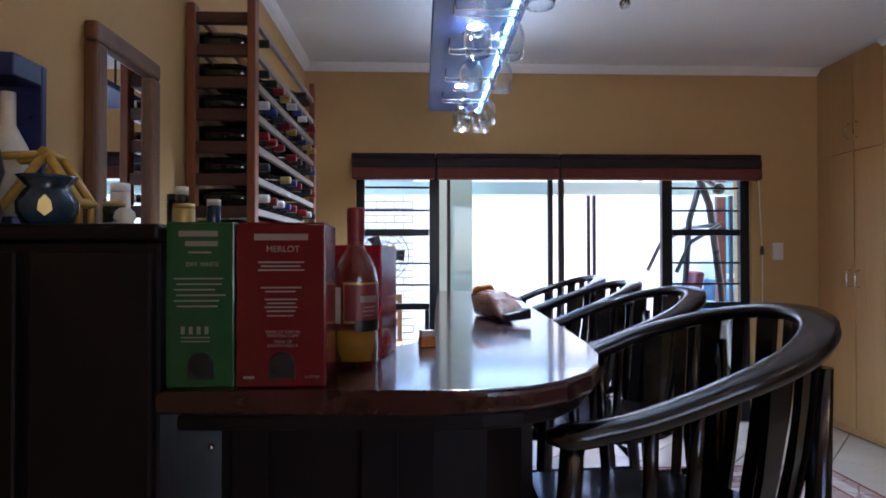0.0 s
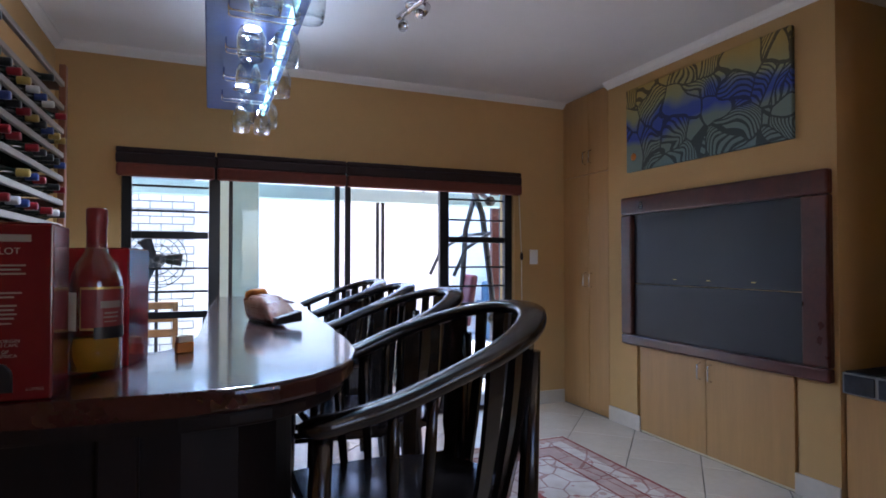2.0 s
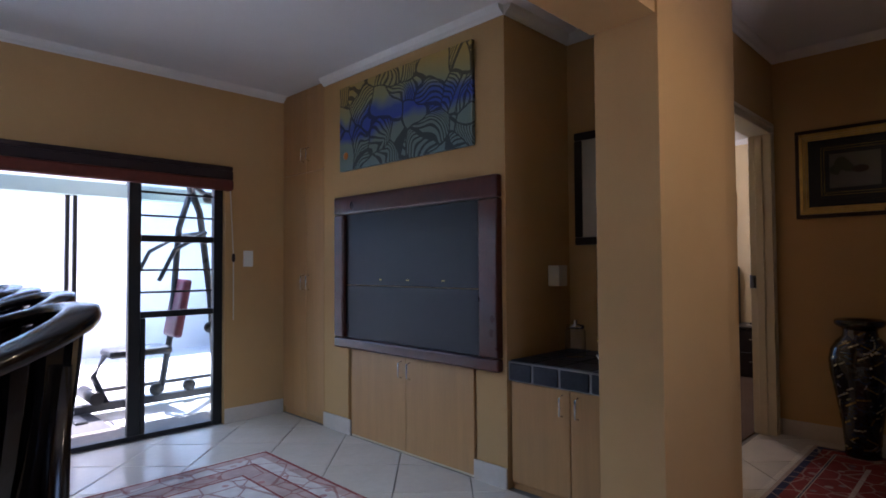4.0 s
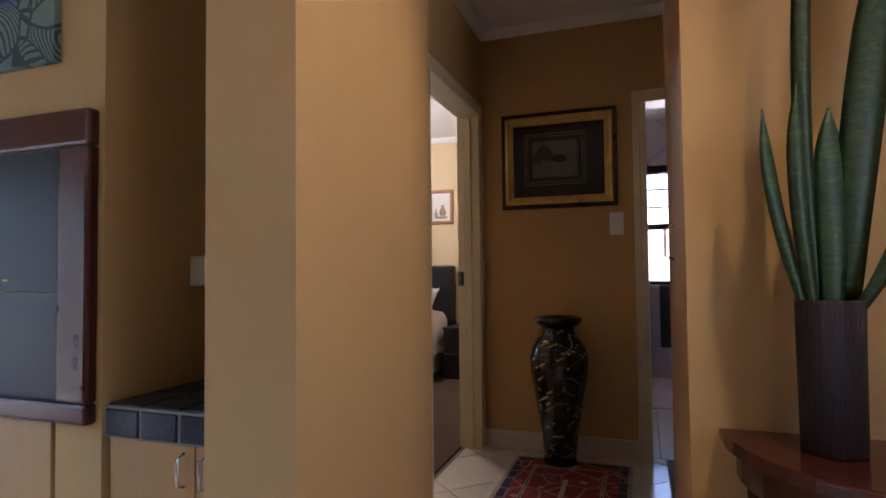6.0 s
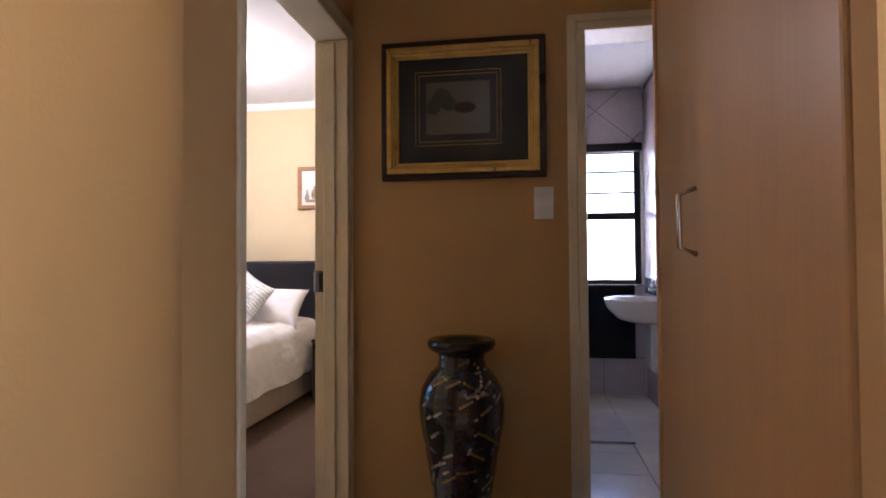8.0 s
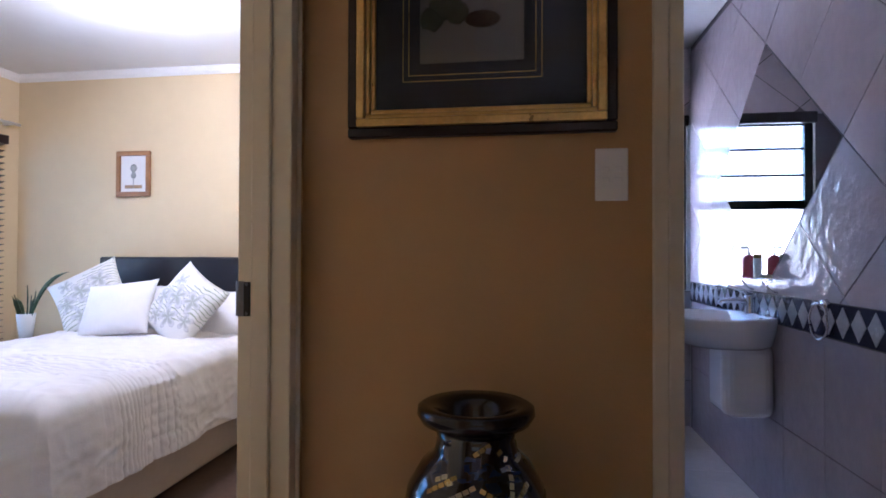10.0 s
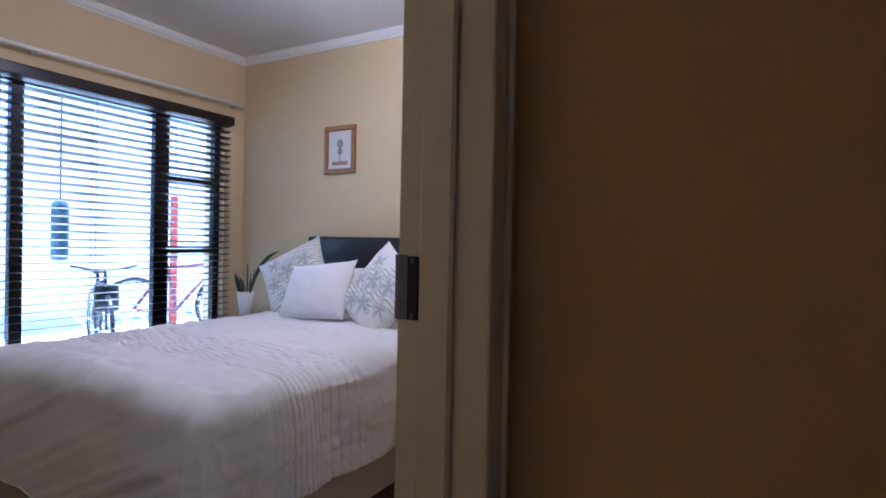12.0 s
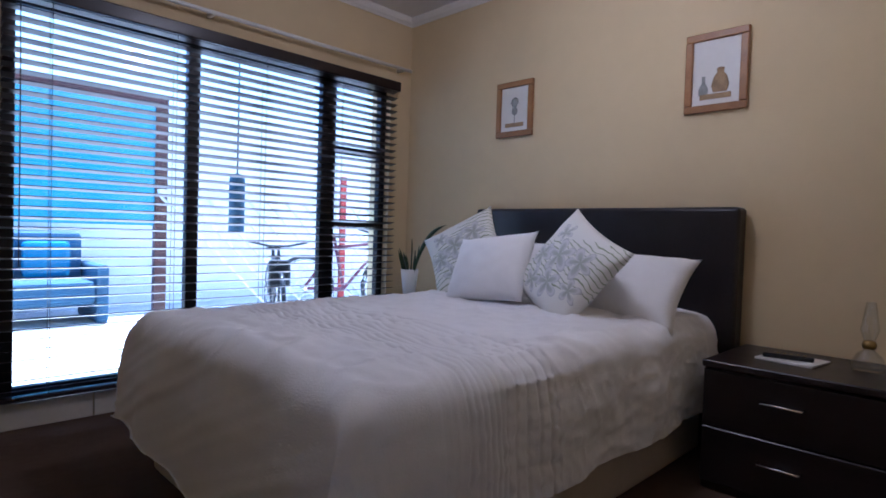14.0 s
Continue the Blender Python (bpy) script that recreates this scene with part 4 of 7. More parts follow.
M_DKF = mat("dark_picture_frame", (0.025, 0.010, 0.008), 0.3, var=0.2, bump=0.04)
M_ART = mat("dim_landscape_print", (0.30, 0.30, 0.22), 0.2, var=0.3, scale=6, col2=(0.05, 0.09, 0.13), bump=0)
M_MATW = mat("cream_mat_board", (0.55, 0.48, 0.36), 0.5, var=0.03, bump=0)
pf = framed("landscape_picture", 3.40, 1.02, 1.60, 1.25, 1.90, 0.045, 0.03, M_DKF, M_MATW, "dark framed landscape print in the alcove", "picture", -1, "mat_board")
part("print", B(-0.016, -0.15, 0.14, -0.0138, 0.15, 0.50), M_ART, pf)
framed("leaning_picture", 3.395, 0.98, 1.46, 0.656, 1.23, 0.03, 0.03, M_DKF, M_SCREEN, "dark framed glass picture on the slate top", "picture", -1, "glass")
tl = thing("wall_light", (3.20, 1.655, 1.02), "small unlit white box-shaped wall light", "wall light")
part("back_plate", B(-0.03, -0.012, 0.02, 0.03, -0.001, 0.09, bevel=0.002), M_CHROME, tl)
part("shade", B(-0.042, -0.085, 0.0, 0.042, -0.013, 0.115, bevel=0.004, seg=2), M_CREAM, tl, "off-white fabric shade")
jr = thing("glass_jar", (3.12, 1.45, 0.656), "lidded clear glass jar on the slate top", "jar")
part("body", lathe([(0, 0), (0.05, 0), (0.055, 0.02), (0.055, 0.13), (0.045, 0.15), (0.043, 0.15), (0.052, 0.13), (0.052, 0.02), (0, 0.006)], 24), M_WGLASS, jr)
part("lid", lathe([(0, 0.15), (0.047, 0.15), (0.047, 0.165), (0.01, 0.172), (0.012, 0.19), (0, 0.192)], 24), M_CHROME, jr)
fl = thing("flower_arrangement", (3.08, 1.24, 0.656), "small yellow flowers in a dish on slate", "flowers")
part("bowl", lathe([(0, 0), (0.04, 0), (0.06, 0.03), (0.057, 0.03), (0.038, 0.005), (0, 0.005)], 20), M_WHITE, fl)
M_YFL = mat("yellow_petals", (0.70, 0.50, 0.06), 0.6, var=0.2, scale=30)
rng = random.Random(2)
for i in range(9):
    a, r = rng.uniform(0, 6.28), rng.uniform(0, 0.045)
    h = rng.uniform(0.05, 0.14)
    part("blossom", lathe([(0, 0), (0.012, 0.004), (0.018, 0.014), (0.008, 0.018), (0, 0.012)], 7), M_YFL, fl, m=pose(r * math.cos(a), r * math.sin(a), h, rng.uniform(-30, 30), 0, 0))
    part("stalk", tube([(r * 0.4, 0, 0.006), (r * math.cos(a), r * math.sin(a), h + 0.002)], 0.002, 5), M_DKF, fl)

# ---- switch, blind and its cord ----


def switch(name, loc, rz, w, h, rockers, label):
    s = thing(name, loc, label, "light switch", rz=rz)
    part("plate", B(-w / 2, -0.009, -h / 2, w / 2, 0, h / 2, bevel=0.003, seg=2), M_WHITE, s)
    for u, v in rockers:
        part("rocker", B(u - 0.009, -0.0125, v - 0.006, u + 0.009, -0.0092, v + 0.006, bevel=0.001), M_WHITE, s)
    return s


switch("light_switch", (2.507, FAR, 1.20), 0, 0.075, 0.12, [(0, 0.012), (0, -0.018)], "white plastic light switch on ochre wall")
M_BLIND1 = mat("dark_brown_blind_fabric", (0.030, 0.014, 0.014), 0.8, var=0.2, scale=30, bump=0.3, bscale=200)
M_BLIND2 = mat("rust_red_blind_fabric", (0.16, 0.035, 0.020), 0.8, var=0.15, scale=30, bump=0.3, bscale=200)
for x0, x1 in ((-0.47, 0.092), (0.10, 0.945), (0.953, 2.355)):
    rb = thing("roman_blind", (x0, FAR, 1.69), "raised roman blind in dark brown and rust", "blind", group="blinds over the sliding door")
    w = x1 - x0
    part("headrail", B(0, -0.075, 0.145, w, 0.0, 0.178, bevel=0.006), M_BLIND1, rb)
    part("upper_fold", B(0, -0.085, 0.078, w, -0.02, 0.144, bevel=0.012, seg=2), M_BLIND1, rb)
    part("lower_fold", B(0.003, -0.095, 0.0, w - 0.003, -0.03, 0.080, bevel=0.016, seg=3), M_BLIND2, rb, "rust red fold")
cd = thing("blind_cord", (2.385, FAR - 0.02, 0.75), "tan blind cord with a dark wooden toggle", "blind cord")
part("cord", tube([(-0.04, -0.03, 0.97), (-0.015, -0.005, 0.7), (0, 0, 0.45), (0.0, 0.0, 0.0)], 0.004, 6), M_CREAM, cd)
part("toggle", lathe([(0, 0.42), (0.011, 0.43), (0.014, 0.455), (0.009, 0.485), (0, 0.49)], 12), M_DKF, cd)

# ---- sliding door ----
SY0, SY1 = FAR + 0.04, FAR + 0.085
dr = tagged(new("window_1"), "black steel sliding doors with barred side casements", "sliding door", kind="structure")


def stile(x0, z0, x1, z1, y0=SY0, y1=SY1, name="frame_bar"):
    part(name, B(x0, y0, z0, x1, y1, z1, bevel=0.003), M_STEEL, dr)


stile(DOOR_X0, 0.0, -0.395, DOOR_Z)
stile(2.265, 0.0, DOOR_X1, DOOR_Z)
stile(DOOR_X0 + 0.06, 1.80, DOOR_X1 - 0.07, DOOR_Z)
stile(-0.39, 0.0, 2.26, 0.03)
stile(0.055, 0.032, 0.125, 1.798)
stile(1.70, 0.032, 1.775, 1.798)
for x0, x1 in ((0.18, 0.205), (0.90, 0.935), (0.975, 1.015)):
    stile(x0, 0.032, x1, 1.798, SY1 + 0.005, SY1 + 0.04)
for x0, x1 in ((-0.393, 0.053), (1.777, 2.263)):
    for z, h in ((1.335, 0.045), (0.82, 0.042)):
        stile(x0, z - h / 2, x1, z + h / 2)
    for z in (1.65, 1.49, 1.12, 0.97):
        stile(x0, z - 0.007, x1, z + 0.007, SY0 + 0.012, SY1 - 0.012, "burglar_bar")
    for z0, z1 in ((0.84, 1.312), (1.358, 1.80), (0.03, 0.798)):
        p = part("pane", B(x0, SY1 - 0.010, z0, x1, SY1 - 0.006, z1), M_PANE, dr)
        p.visible_shadow = False
    stile(x1 - 0.03 if x0 < 0 else x0, 0.032, x1 if x0 < 0 else x0 + 0.03, 0.797)
p = part("pane", B(0.207, SY1 + 0.018, 0.03, 0.898, SY1 + 0.022, 1.798), M_PANE, dr)
p.visible_shadow = False

# ---- rug ----


def rug_material(name, field, border, line, motif, hx, hy, bw):
    m = bpy.data.materials.new(name)
    m.use_nodes = True
    n, l = m.node_tree.nodes, m.node_tree.links
    b = n["Principled BSDF"]
    b.inputs["Roughness"].default_value = 0.95
    b.inputs["Specular IOR Level"].default_value = 0.1
    tc = n.new("ShaderNodeTexCoord")
    sp = n.new("ShaderNodeSeparateXYZ")
    l.new(tc.outputs["Object"], sp.inputs[0])

    def math_(op, a, b2=None, v=None):
        k = n.new("ShaderNodeMath")
        k.operation = op
        l.new(a, k.inputs[0])
        if b2 is not None:
            l.new(b2, k.inputs[1])
        if v is not None:
            k.inputs[1].default_value = v
        return k.outputs[0]

    ax, ay = math_("ABSOLUTE", sp.outputs["X"]), math_("ABSOLUTE", sp.outputs["Y"])
    dx, dy = math_("SUBTRACT", ax, v=hx), math_("SUBTRACT", ay, v=hy)
    d = math_("MAXIMUM", dx, dy)
    vo = n.new("ShaderNodeTexVoronoi")
    vo.inputs["Scale"].default_value = 11.0
    l.new(tc.outputs["Object"], vo.inputs["Vector"])
    vo2 = n.new("ShaderNodeTexVoronoi")
    vo2.feature = "DISTANCE_TO_EDGE"
    vo2.inputs["Scale"].default_value = 7.0
    l.new(tc.outputs["Object"], vo2.inputs["Vector"])
    ns = n.new("ShaderNodeTexNoise")
    ns.inputs["Scale"].default_value, ns.inputs["Detail"].default_value = 14, 4
    l.new(tc.outputs["Object"], ns.inputs["Vector"])
    rp = n.new("ShaderNodeValToRGB")
    rp.color_ramp.interpolation = "CONSTANT"
    e = rp.color_ramp.elements
    mr = n.new("ShaderNodeMapRange")
    mr.inputs["From Min"].default_value, mr.inputs["From Max"].default_value = -min(hx, hy), 0.0
    l.new(d, mr.inputs[0])
    l.new(mr.outputs[0], rp.inputs[0])
    s = min(hx, hy)
    e[0].position, e[0].color = 0.0, (*motif, 1)
    e[1].position, e[1].color = 0.035, (*field, 1)
    for p, c in ((0.55, line), (0.57, border), (1 - bw / s, line), (1 - bw / s + 0.02, field), (1 - 0.45 * bw / s, border), (1 - 0.022 / s, line)):
        k = e.new(min(0.995, p))
        k.color = (*c, 1)
    fm = n.new("ShaderNodeMath")
    fm.operation = "LESS_THAN"
    fm.inputs[1].default_value = 0.22
    l.new(vo.outputs["Distance"], fm.inputs[0])
    mx = n.new("ShaderNodeMix")
    mx.data_type = "RGBA"
    l.new(math_("MULTIPLY", fm.outputs[0], v=0.75), mx.inputs["Factor"])
    l.new(rp.outputs[0], mx.inputs["A"])
    hue = n.new("ShaderNodeMix")
    hue.data_type = "RGBA"
    hue.inputs["A"].default_value, hue.inputs["B"].default_value = (*motif, 1), (*border, 1)
    l.new(vo.outputs["Color"], hue.inputs["Factor"])
    l.new(hue.outputs["Result"], mx.inputs["B"])
    edge = n.new("ShaderNodeMath")
    edge.operation = "LESS_THAN"
    edge.inputs[1].default_value = 0.03
    l.new(vo2.outputs["Distance"], edge.inputs[0])
    m2 = n.new("ShaderNodeMix")
    m2.data_type = "RGBA"
    l.new(math_("MULTIPLY", edge.outputs[0], v=0.6), m2.inputs["Factor"])
    l.new(mx.outputs["Result"], m2.inputs["A"])
    m2.inputs["B"].default_value = (*line, 1)
    m3 = n.new("ShaderNodeMix")
    m3.data_type, m3.blend_type = "RGBA", "OVERLAY"
    m3.inputs["Factor"].default_value = 0.35
    l.new(m2.outputs["Result"], m3.inputs["A"])
    l.new(ns.outputs[0], m3.inputs["B"])
    l.new(m3.outputs["Result"], b.inputs["Base Color"])
    n3 = n.new("ShaderNodeTexNoise")
    n3.inputs["Scale"].default_value = 350
    l.new(tc.outputs["Object"], n3.inputs["Vector"])
    bp = n.new("ShaderNodeBump")
    bp.inputs["Strength"].default_value, bp.inputs["Distance"].default_value = 0.5, 0.004
    l.new(n3.outputs[0], bp.inputs["Height"])
    l.new(bp.outputs[0], b.inputs["Normal"])
    return m


def rug(loc, hx, hy, material, label):
    r = thing("rug", loc, label, "rug")
    part("rug_body", B(-hx, -hy, 0.0, hx, hy, 0.010, bevel=0.004, seg=2), material, r)
    for s in (-1, 1):
        bm = bmesh.new()
        k = int(hx * 2 / 0.012)
        for i in range(k):
            x = -hx + 0.006 + i * 0.012
            y0 = s * hy
            w = bm.verts
            dxy = 0.006 * math.sin(i * 2.3)
            bm.faces.new([w.new((x - 0.003, y0, 0.006)), w.new((x + 0.003, y0, 0.006)), w.new((x + 0.003 + dxy, y0 + s * 0.035, 0.002)), w.new((x - 0.003 + dxy, y0 + s * 0.035, 0.002))])
        part("fringe", bm, M_CREAM, r, "cream knotted fringe")
    return r


rug((1.57, 2.15, 0.0), 0.66, 0.93, rug_material("faded_persian_pile", (0.60, 0.54, 0.50), (0.46, 0.33, 0.29), (0.26, 0.07, 0.06), (0.36, 0.10, 0.09), 0.66, 0.93, 0.17), "faded cream and rose oriental rug on tiles")

# ---- passage ----
def door_frame_y(name, x0, x1, y0, y1, h, label):
    """Steel door frame lining an opening in a wall along x."""
    f = tagged(new(name), label, "door frame", kind="structure")
    for a, b, c in ((x0, x0 + 0.022, 1), (x1 - 0.04, x1, -1)):
        part("jamb", B(a, y0 - 0.006, 0, b, y1 + 0.012, h - 0.04, bevel=0.004, seg=2), M_TRIM, f)
        e0, e1 = (b, b + 0.012) if c > 0 else (a - 0.012, a)
        part("door_stop", B(e0, y0 + 0.045, 0, e1, y0 + 0.095, h - 0.052, bevel=0.004), M_TRIM, f)
        g0, g1 = (a - 0.03, a) if c > 0 else (b, b + 0.008)
        part("architrave", B(g0, y0 - 0.014, 0, g1, y0 - 0.0015, h + 0.03, bevel=0.005, seg=2), M_TRIM, f)
    part("head", B(x0, y0 - 0.012, h - 0.04, x1, y1 + 0.012, h, bevel=0.004), M_TRIM, f)
    part("architrave", B(x0 - 0.03, y0 - 0.0145, h + 0.0005, x1 + 0.008, y0 - 0.002, h + 0.032, bevel=0.005), M_TRIM, f)
    return f


df = door_frame_y("door_frame_1", BD0, BD1, HALLY, 1.053, DH, "cream painted steel door frame into the bedroom")
part("strike_plate", B(BD1 - 0.0435, 1.030, 0.972, BD1 - 0.0395, 1.0615, 1.058, bevel=0.001), M_STEEL, df, "dark metal strike plate")
M_DULL = mat("dull_zinc_plate", (0.22, 0.22, 0.24), 0.4, metal=0.8, var=0.2, scale=30, bump=0.05)
lip = prism([(BD1 - 0.0445, 1.046), (BD1 - 0.0455, 1.058), (BD1 - 0.043, 1.066), (BD1 - 0.037, 1.071), (BD1 - 0.036, 1.069), (BD1 - 0.041, 1.0645), (BD1 - 0.0434, 1.058)], 0.972, 1.06)
part("strike_lip", lip, M_DULL, df, "dull curved steel lip")
for z in (0.978, 1.052):
    part("screw", lathe([(0, 0), (0.004, 0), (0.003, 0.0015), (0, 0.002)], 10), M_DULL, df, m=pose(BD1 - 0.0437, 1.039, z, 0, -90, 0))

f = tagged(new("door_frame_2"), "cream painted steel door frame into the bathroom", "door frame", kind="structure")
for a, b in ((RD0, RD0 + 0.035), (RD1 - 0.035, RD1)):
    part("jamb", B(ENDX - 0.012, a, 0, ENDX + 0.152, b, DH - 0.035, bevel=0.004, seg=2), M_TRIM, f)
part("head", B(ENDX - 0.012, RD0, DH - 0.035, ENDX + 0.152, RD1, DH, bevel=0.004), M_TRIM, f)
for a, b in ((RD0 - 0.03, RD0), (RD1, RD1 + 0.038)):
    part("architrave", B(ENDX - 0.014, a, 0, ENDX - 0.0015, b, DH + 0.03, bevel=0.005, seg=2), M_TRIM, f)
part("architrave", B(ENDX - 0.0145, RD0 - 0.03, DH + 0.0005, ENDX - 0.002, RD1 + 0.038, DH + 0.032, bevel=0.005), M_TRIM, f)

M_DOORP = mat("grey_white_door_paint", (0.62, 0.58, 0.52), 0.4, var=0.06, scale=5, bump=0.04)
M_BRASS = mat("worn_brass", (0.45, 0.30, 0.10), 0.35, metal=1.0, var=0.2, scale=20, bump=0.05)
d = thing("bathroom_door", (4.79, -0.745, 0.012), "open pale painted door with metal lock and lever", "door", rz=134.5)
part("leaf", B(0, -0.02, 0, 0.585, 0.02, 2.0, bevel=0.003), M_DOORP, d)
part("lock_plate", B(0.5845, -0.011, 0.95, 0.588, 0.011, 1.10, bevel=0.001), M_CHROME, d)
part("latch", B(0.588, -0.007, 1.06, 0.598, 0.007, 1.08, bevel=0.002), M_BRASS, d)
part("deadbolt", B(0.588, -0.006, 0.98, 0.590, 0.006, 1.02, bevel=0.001), M_BRASS, d)
for s in (-1, 1):
    part("handle_plate", B(0.525, s * 0.026 - 0.005, 0.93, 0.56, s * 0.026 + 0.005, 1.12, bevel=0.003), M_STEEL, d)
    part("lever", tube([(0.543, s * 0.03, 1.05), (0.543, s * 0.065, 1.05), (0.50, s * 0.07, 1.05), (0.43, s * 0.066, 1.046)], [0.009, 0.009, 0.009, 0.007], 10), M_STEEL, d)

hc = thing("passage_cupboard", (3.09, -0.10, 0), "tall beech fitted cupboard along the passage", "cupboard")
part("carcass", B(0.0, -0.60, 0, 0.80, -0.022, 2.50), M_BEECH, hc)
part("end_panel", B(0.80, -0.60, 0, 0.818, 0.004, 2.50, bevel=0.003), M_BEECH, hc)
dd = part("door", B(0.012, -0.02, 0.05, 0.797, 0.0, 2.49, bevel=0.008, seg=3), M_BEECH, hc)
part("handle", tube([(0.50, 0.0, 1.10), (0.50, 0.03, 1.112), (0.50, 0.03, 1.208), (0.50, 0.0, 1.22)], 0.005, 8), M_CHROME, dd, "brushed metal handle")

# framed print
M_GOLD = mat("gilt_moulding", (0.70, 0.45, 0.13), 0.30, metal=0.65, var=0.2, scale=14, bump=0.1, bscale=50)
M_MATN = mat("navy_mat_board", (0.010, 0.010, 0.020), 0.45, var=0.1, bump=0)
M_PRINTL = bpy.data.materials.new("landscape_print")
M_PRINTL.use_nodes = True
n, l = M_PRINTL.node_tree.nodes, M_PRINTL.node_tree.links
b = n["Principled BSDF"]
b.inputs["Roughness"].default_value = 0.25
tc = n.new("ShaderNodeTexCoord")
sp = n.new("ShaderNodeSeparateXYZ")
l.new(tc.outputs["Object"], sp.inputs[0])
nz = n.new("ShaderNodeTexNoise")
nz.inputs["Scale"].default_value, nz.inputs["Detail"].default_value = 22, 4
l.new(tc.outputs["Object"], nz.inputs["Vector"])
ad = n.new("ShaderNodeMath")
ad.operation = "MULTIPLY_ADD"
ad.inputs[1].default_value = 0.10
l.new(nz.outputs[0], ad.inputs[0])
l.new(sp.outputs["Z"], ad.inputs[2])
mr = n.new("ShaderNodeMapRange")
mr.inputs["From Min"].default_value, mr.inputs["From Max"].default_value = 0.05, 0.26
l.new(ad.outputs[0], mr.inputs[0])
rp = n.new("ShaderNodeValToRGB")
e = rp.color_ramp.elements
e[0].position, e[0].color = 0.0, (0.10, 0.11, 0.03, 1)
e[1].position, e[1].color = 1.0, (0.13, 0.12, 0.11, 1)
for p, c in ((0.35, (0.16, 0.15, 0.05, 1)), (0.45, (0.05, 0.06, 0.03, 1)), (0.55, (0.19, 0.17, 0.13, 1))):
    k = e.new(p)
    k.color = c
l.new(mr.outputs[0], rp.inputs[0])
l.new(rp.outputs[0], b.inputs["Base Color"])
pic = thing("framed_print", (ENDX, 0.463, 1.428), "landscape print in a black and gilt frame", "picture")
hw, H = 0.337, 0.574
for y0, y1, z0, z1 in ((-hw, hw, 0, 0.025), (-hw, hw, H - 0.025, H), (-hw, -hw + 0.025, 0.025, H - 0.025), (hw - 0.025, hw, 0.025, H - 0.025)):
    part("outer_frame", B(-0.028, y0, z0, -0.001, y1, z1, bevel=0.004), M_DKF, pic)
for k, (off, w, dp) in enumerate(((0.0252, 0.022, 0.040), (0.0474, 0.012, 0.030), (0.0596, 0.012, 0.022))):
    a, c0, c1 = hw - off, off, H - off
    for y0, y1, z0, z1 in ((-a, a, c0, c0 + w), (-a, a, c1 - w, c1), (-a, -a + w, c0 + w, c1 - w), (a - w, a, c0 + w, c1 - w)):
        part("gilt_moulding", B(-dp, y0, z0, -0.001, y1, z1, bevel=0.0045, seg=2), M_GOLD, pic, "gilt moulding")
part("mat_board", B(-0.012, -hw + 0.07, 0.07, -0.002, hw - 0.07, H - 0.07), M_MATN, pic, "navy mat board")
for o in (0.03, 0.045):
    y0, y1, z0, z1 = -0.113 - o, 0.15 + o, 0.187 - o, 0.402 + o
    for q in ((y0, y1, z0, z0 + 0.0015), (y0, y1, z1, z1 + 0.0015), (y0, y0 + 0.0015, z0 + 0.0016, z1 - 0.0001), (y1 - 0.0015, y1, z0 + 0.0016, z1 - 0.0001)):
        part("ruled_line", B(-0.0132, q[0], q[2], -0.0122, q[1], q[3]), M_GOLD, pic)
part("print", B(-0.0145, -0.113, 0.187, -0.0125, 0.15, 0.402), M_PRINTL, pic, "faded landscape print")
M_PIG = mat("brown_pigment", (0.050, 0.022, 0.014), 0.4, var=0.3, scale=30, bump=0)
bm = lathe([(0, 0), (0.045, 0), (0.041, 0.0012), (0, 0.0015)], 20)
part("brown_shape", bm, M_PIG, pic, m=pose(-0.0146, -0.01, 0.295, 0, -90, 0) @ Matrix.Diagonal((0.52, 1.0, 1.0, 1.0)))
for y, z, r in ((0.085, 0.335, 0.042), (0.12, 0.30, 0.032), (0.055, 0.315, 0.030)):
    bm = lathe([(0, 0), (r, 0), (r * 0.9, 0.0012), (0, 0.0015)], 13)
    for v in bm.verts:
        v.co.x *= 1 + 0.3 * noise.noise((v.co.x * 60, v.co.y * 60, z * 40))
    part("foliage_shape", bm, mat("dark_foliage_pigment", (0.045, 0.048, 0.028), 0.4, var=0.3, scale=30, bump=0), pic, m=pose(-0.0146, y, z, 0, -90, 0))
g = part("cover_glass", B(-0.0185, -hw + 0.071, 0.071, -0.0165, hw - 0.071, H - 0.071), pane_mat("picture_glass", (0.98, 0.99, 0.98), 1.08), pic)
g.visible_shadow = False

switch("light_switch", (ENDX, 0.138, 1.325), -90, 0.078, 0.128, [(-0.015, 0.012), (0.015, 0.012), (-0.015, -0.014), (0.015, -0.014)], "white four-gang light switch plate")

# mosaic floor vase
M_VASE = bpy.data.materials.new("black_mosaic_glaze")
M_VASE.use_nodes = True
n, l = M_VASE.node_tree.nodes, M_VASE.node_tree.links
b = n["Principled BSDF"]
b.inputs["Roughness"].default_value = 0.12
b.inputs["Coat Weight"].default_value = 0.5
tc = n.new("ShaderNodeTexCoord")
mp = n.new("ShaderNodeMapping")
mp.inputs["Rotation"].default_value, mp.inputs["Scale"].default_value = (0.25, 0.2, 0), (34, 34, 90)
l.new(tc.outputs["Object"], mp.inputs[0])
vo = n.new("ShaderNodeTexVoronoi")
vo.distance, vo.inputs["Scale"].default_value, vo.inputs["Randomness"].default_value = "CHEBYCHEV", 1.0, 0.8
l.new(mp.outputs[0], vo.inputs["Vector"])
nz = n.new("ShaderNodeTexNoise")
nz.inputs["Scale"].default_value = 12
l.new(tc.outputs["Object"], nz.inputs["Vector"])
sx = n.new("ShaderNodeSeparateColor")
l.new(vo.outputs["Color"], sx.inputs[0])
mu = n.new("ShaderNodeMath")
mu.operation = "MULTIPLY"
l.new(sx.outputs[0], mu.inputs[0])
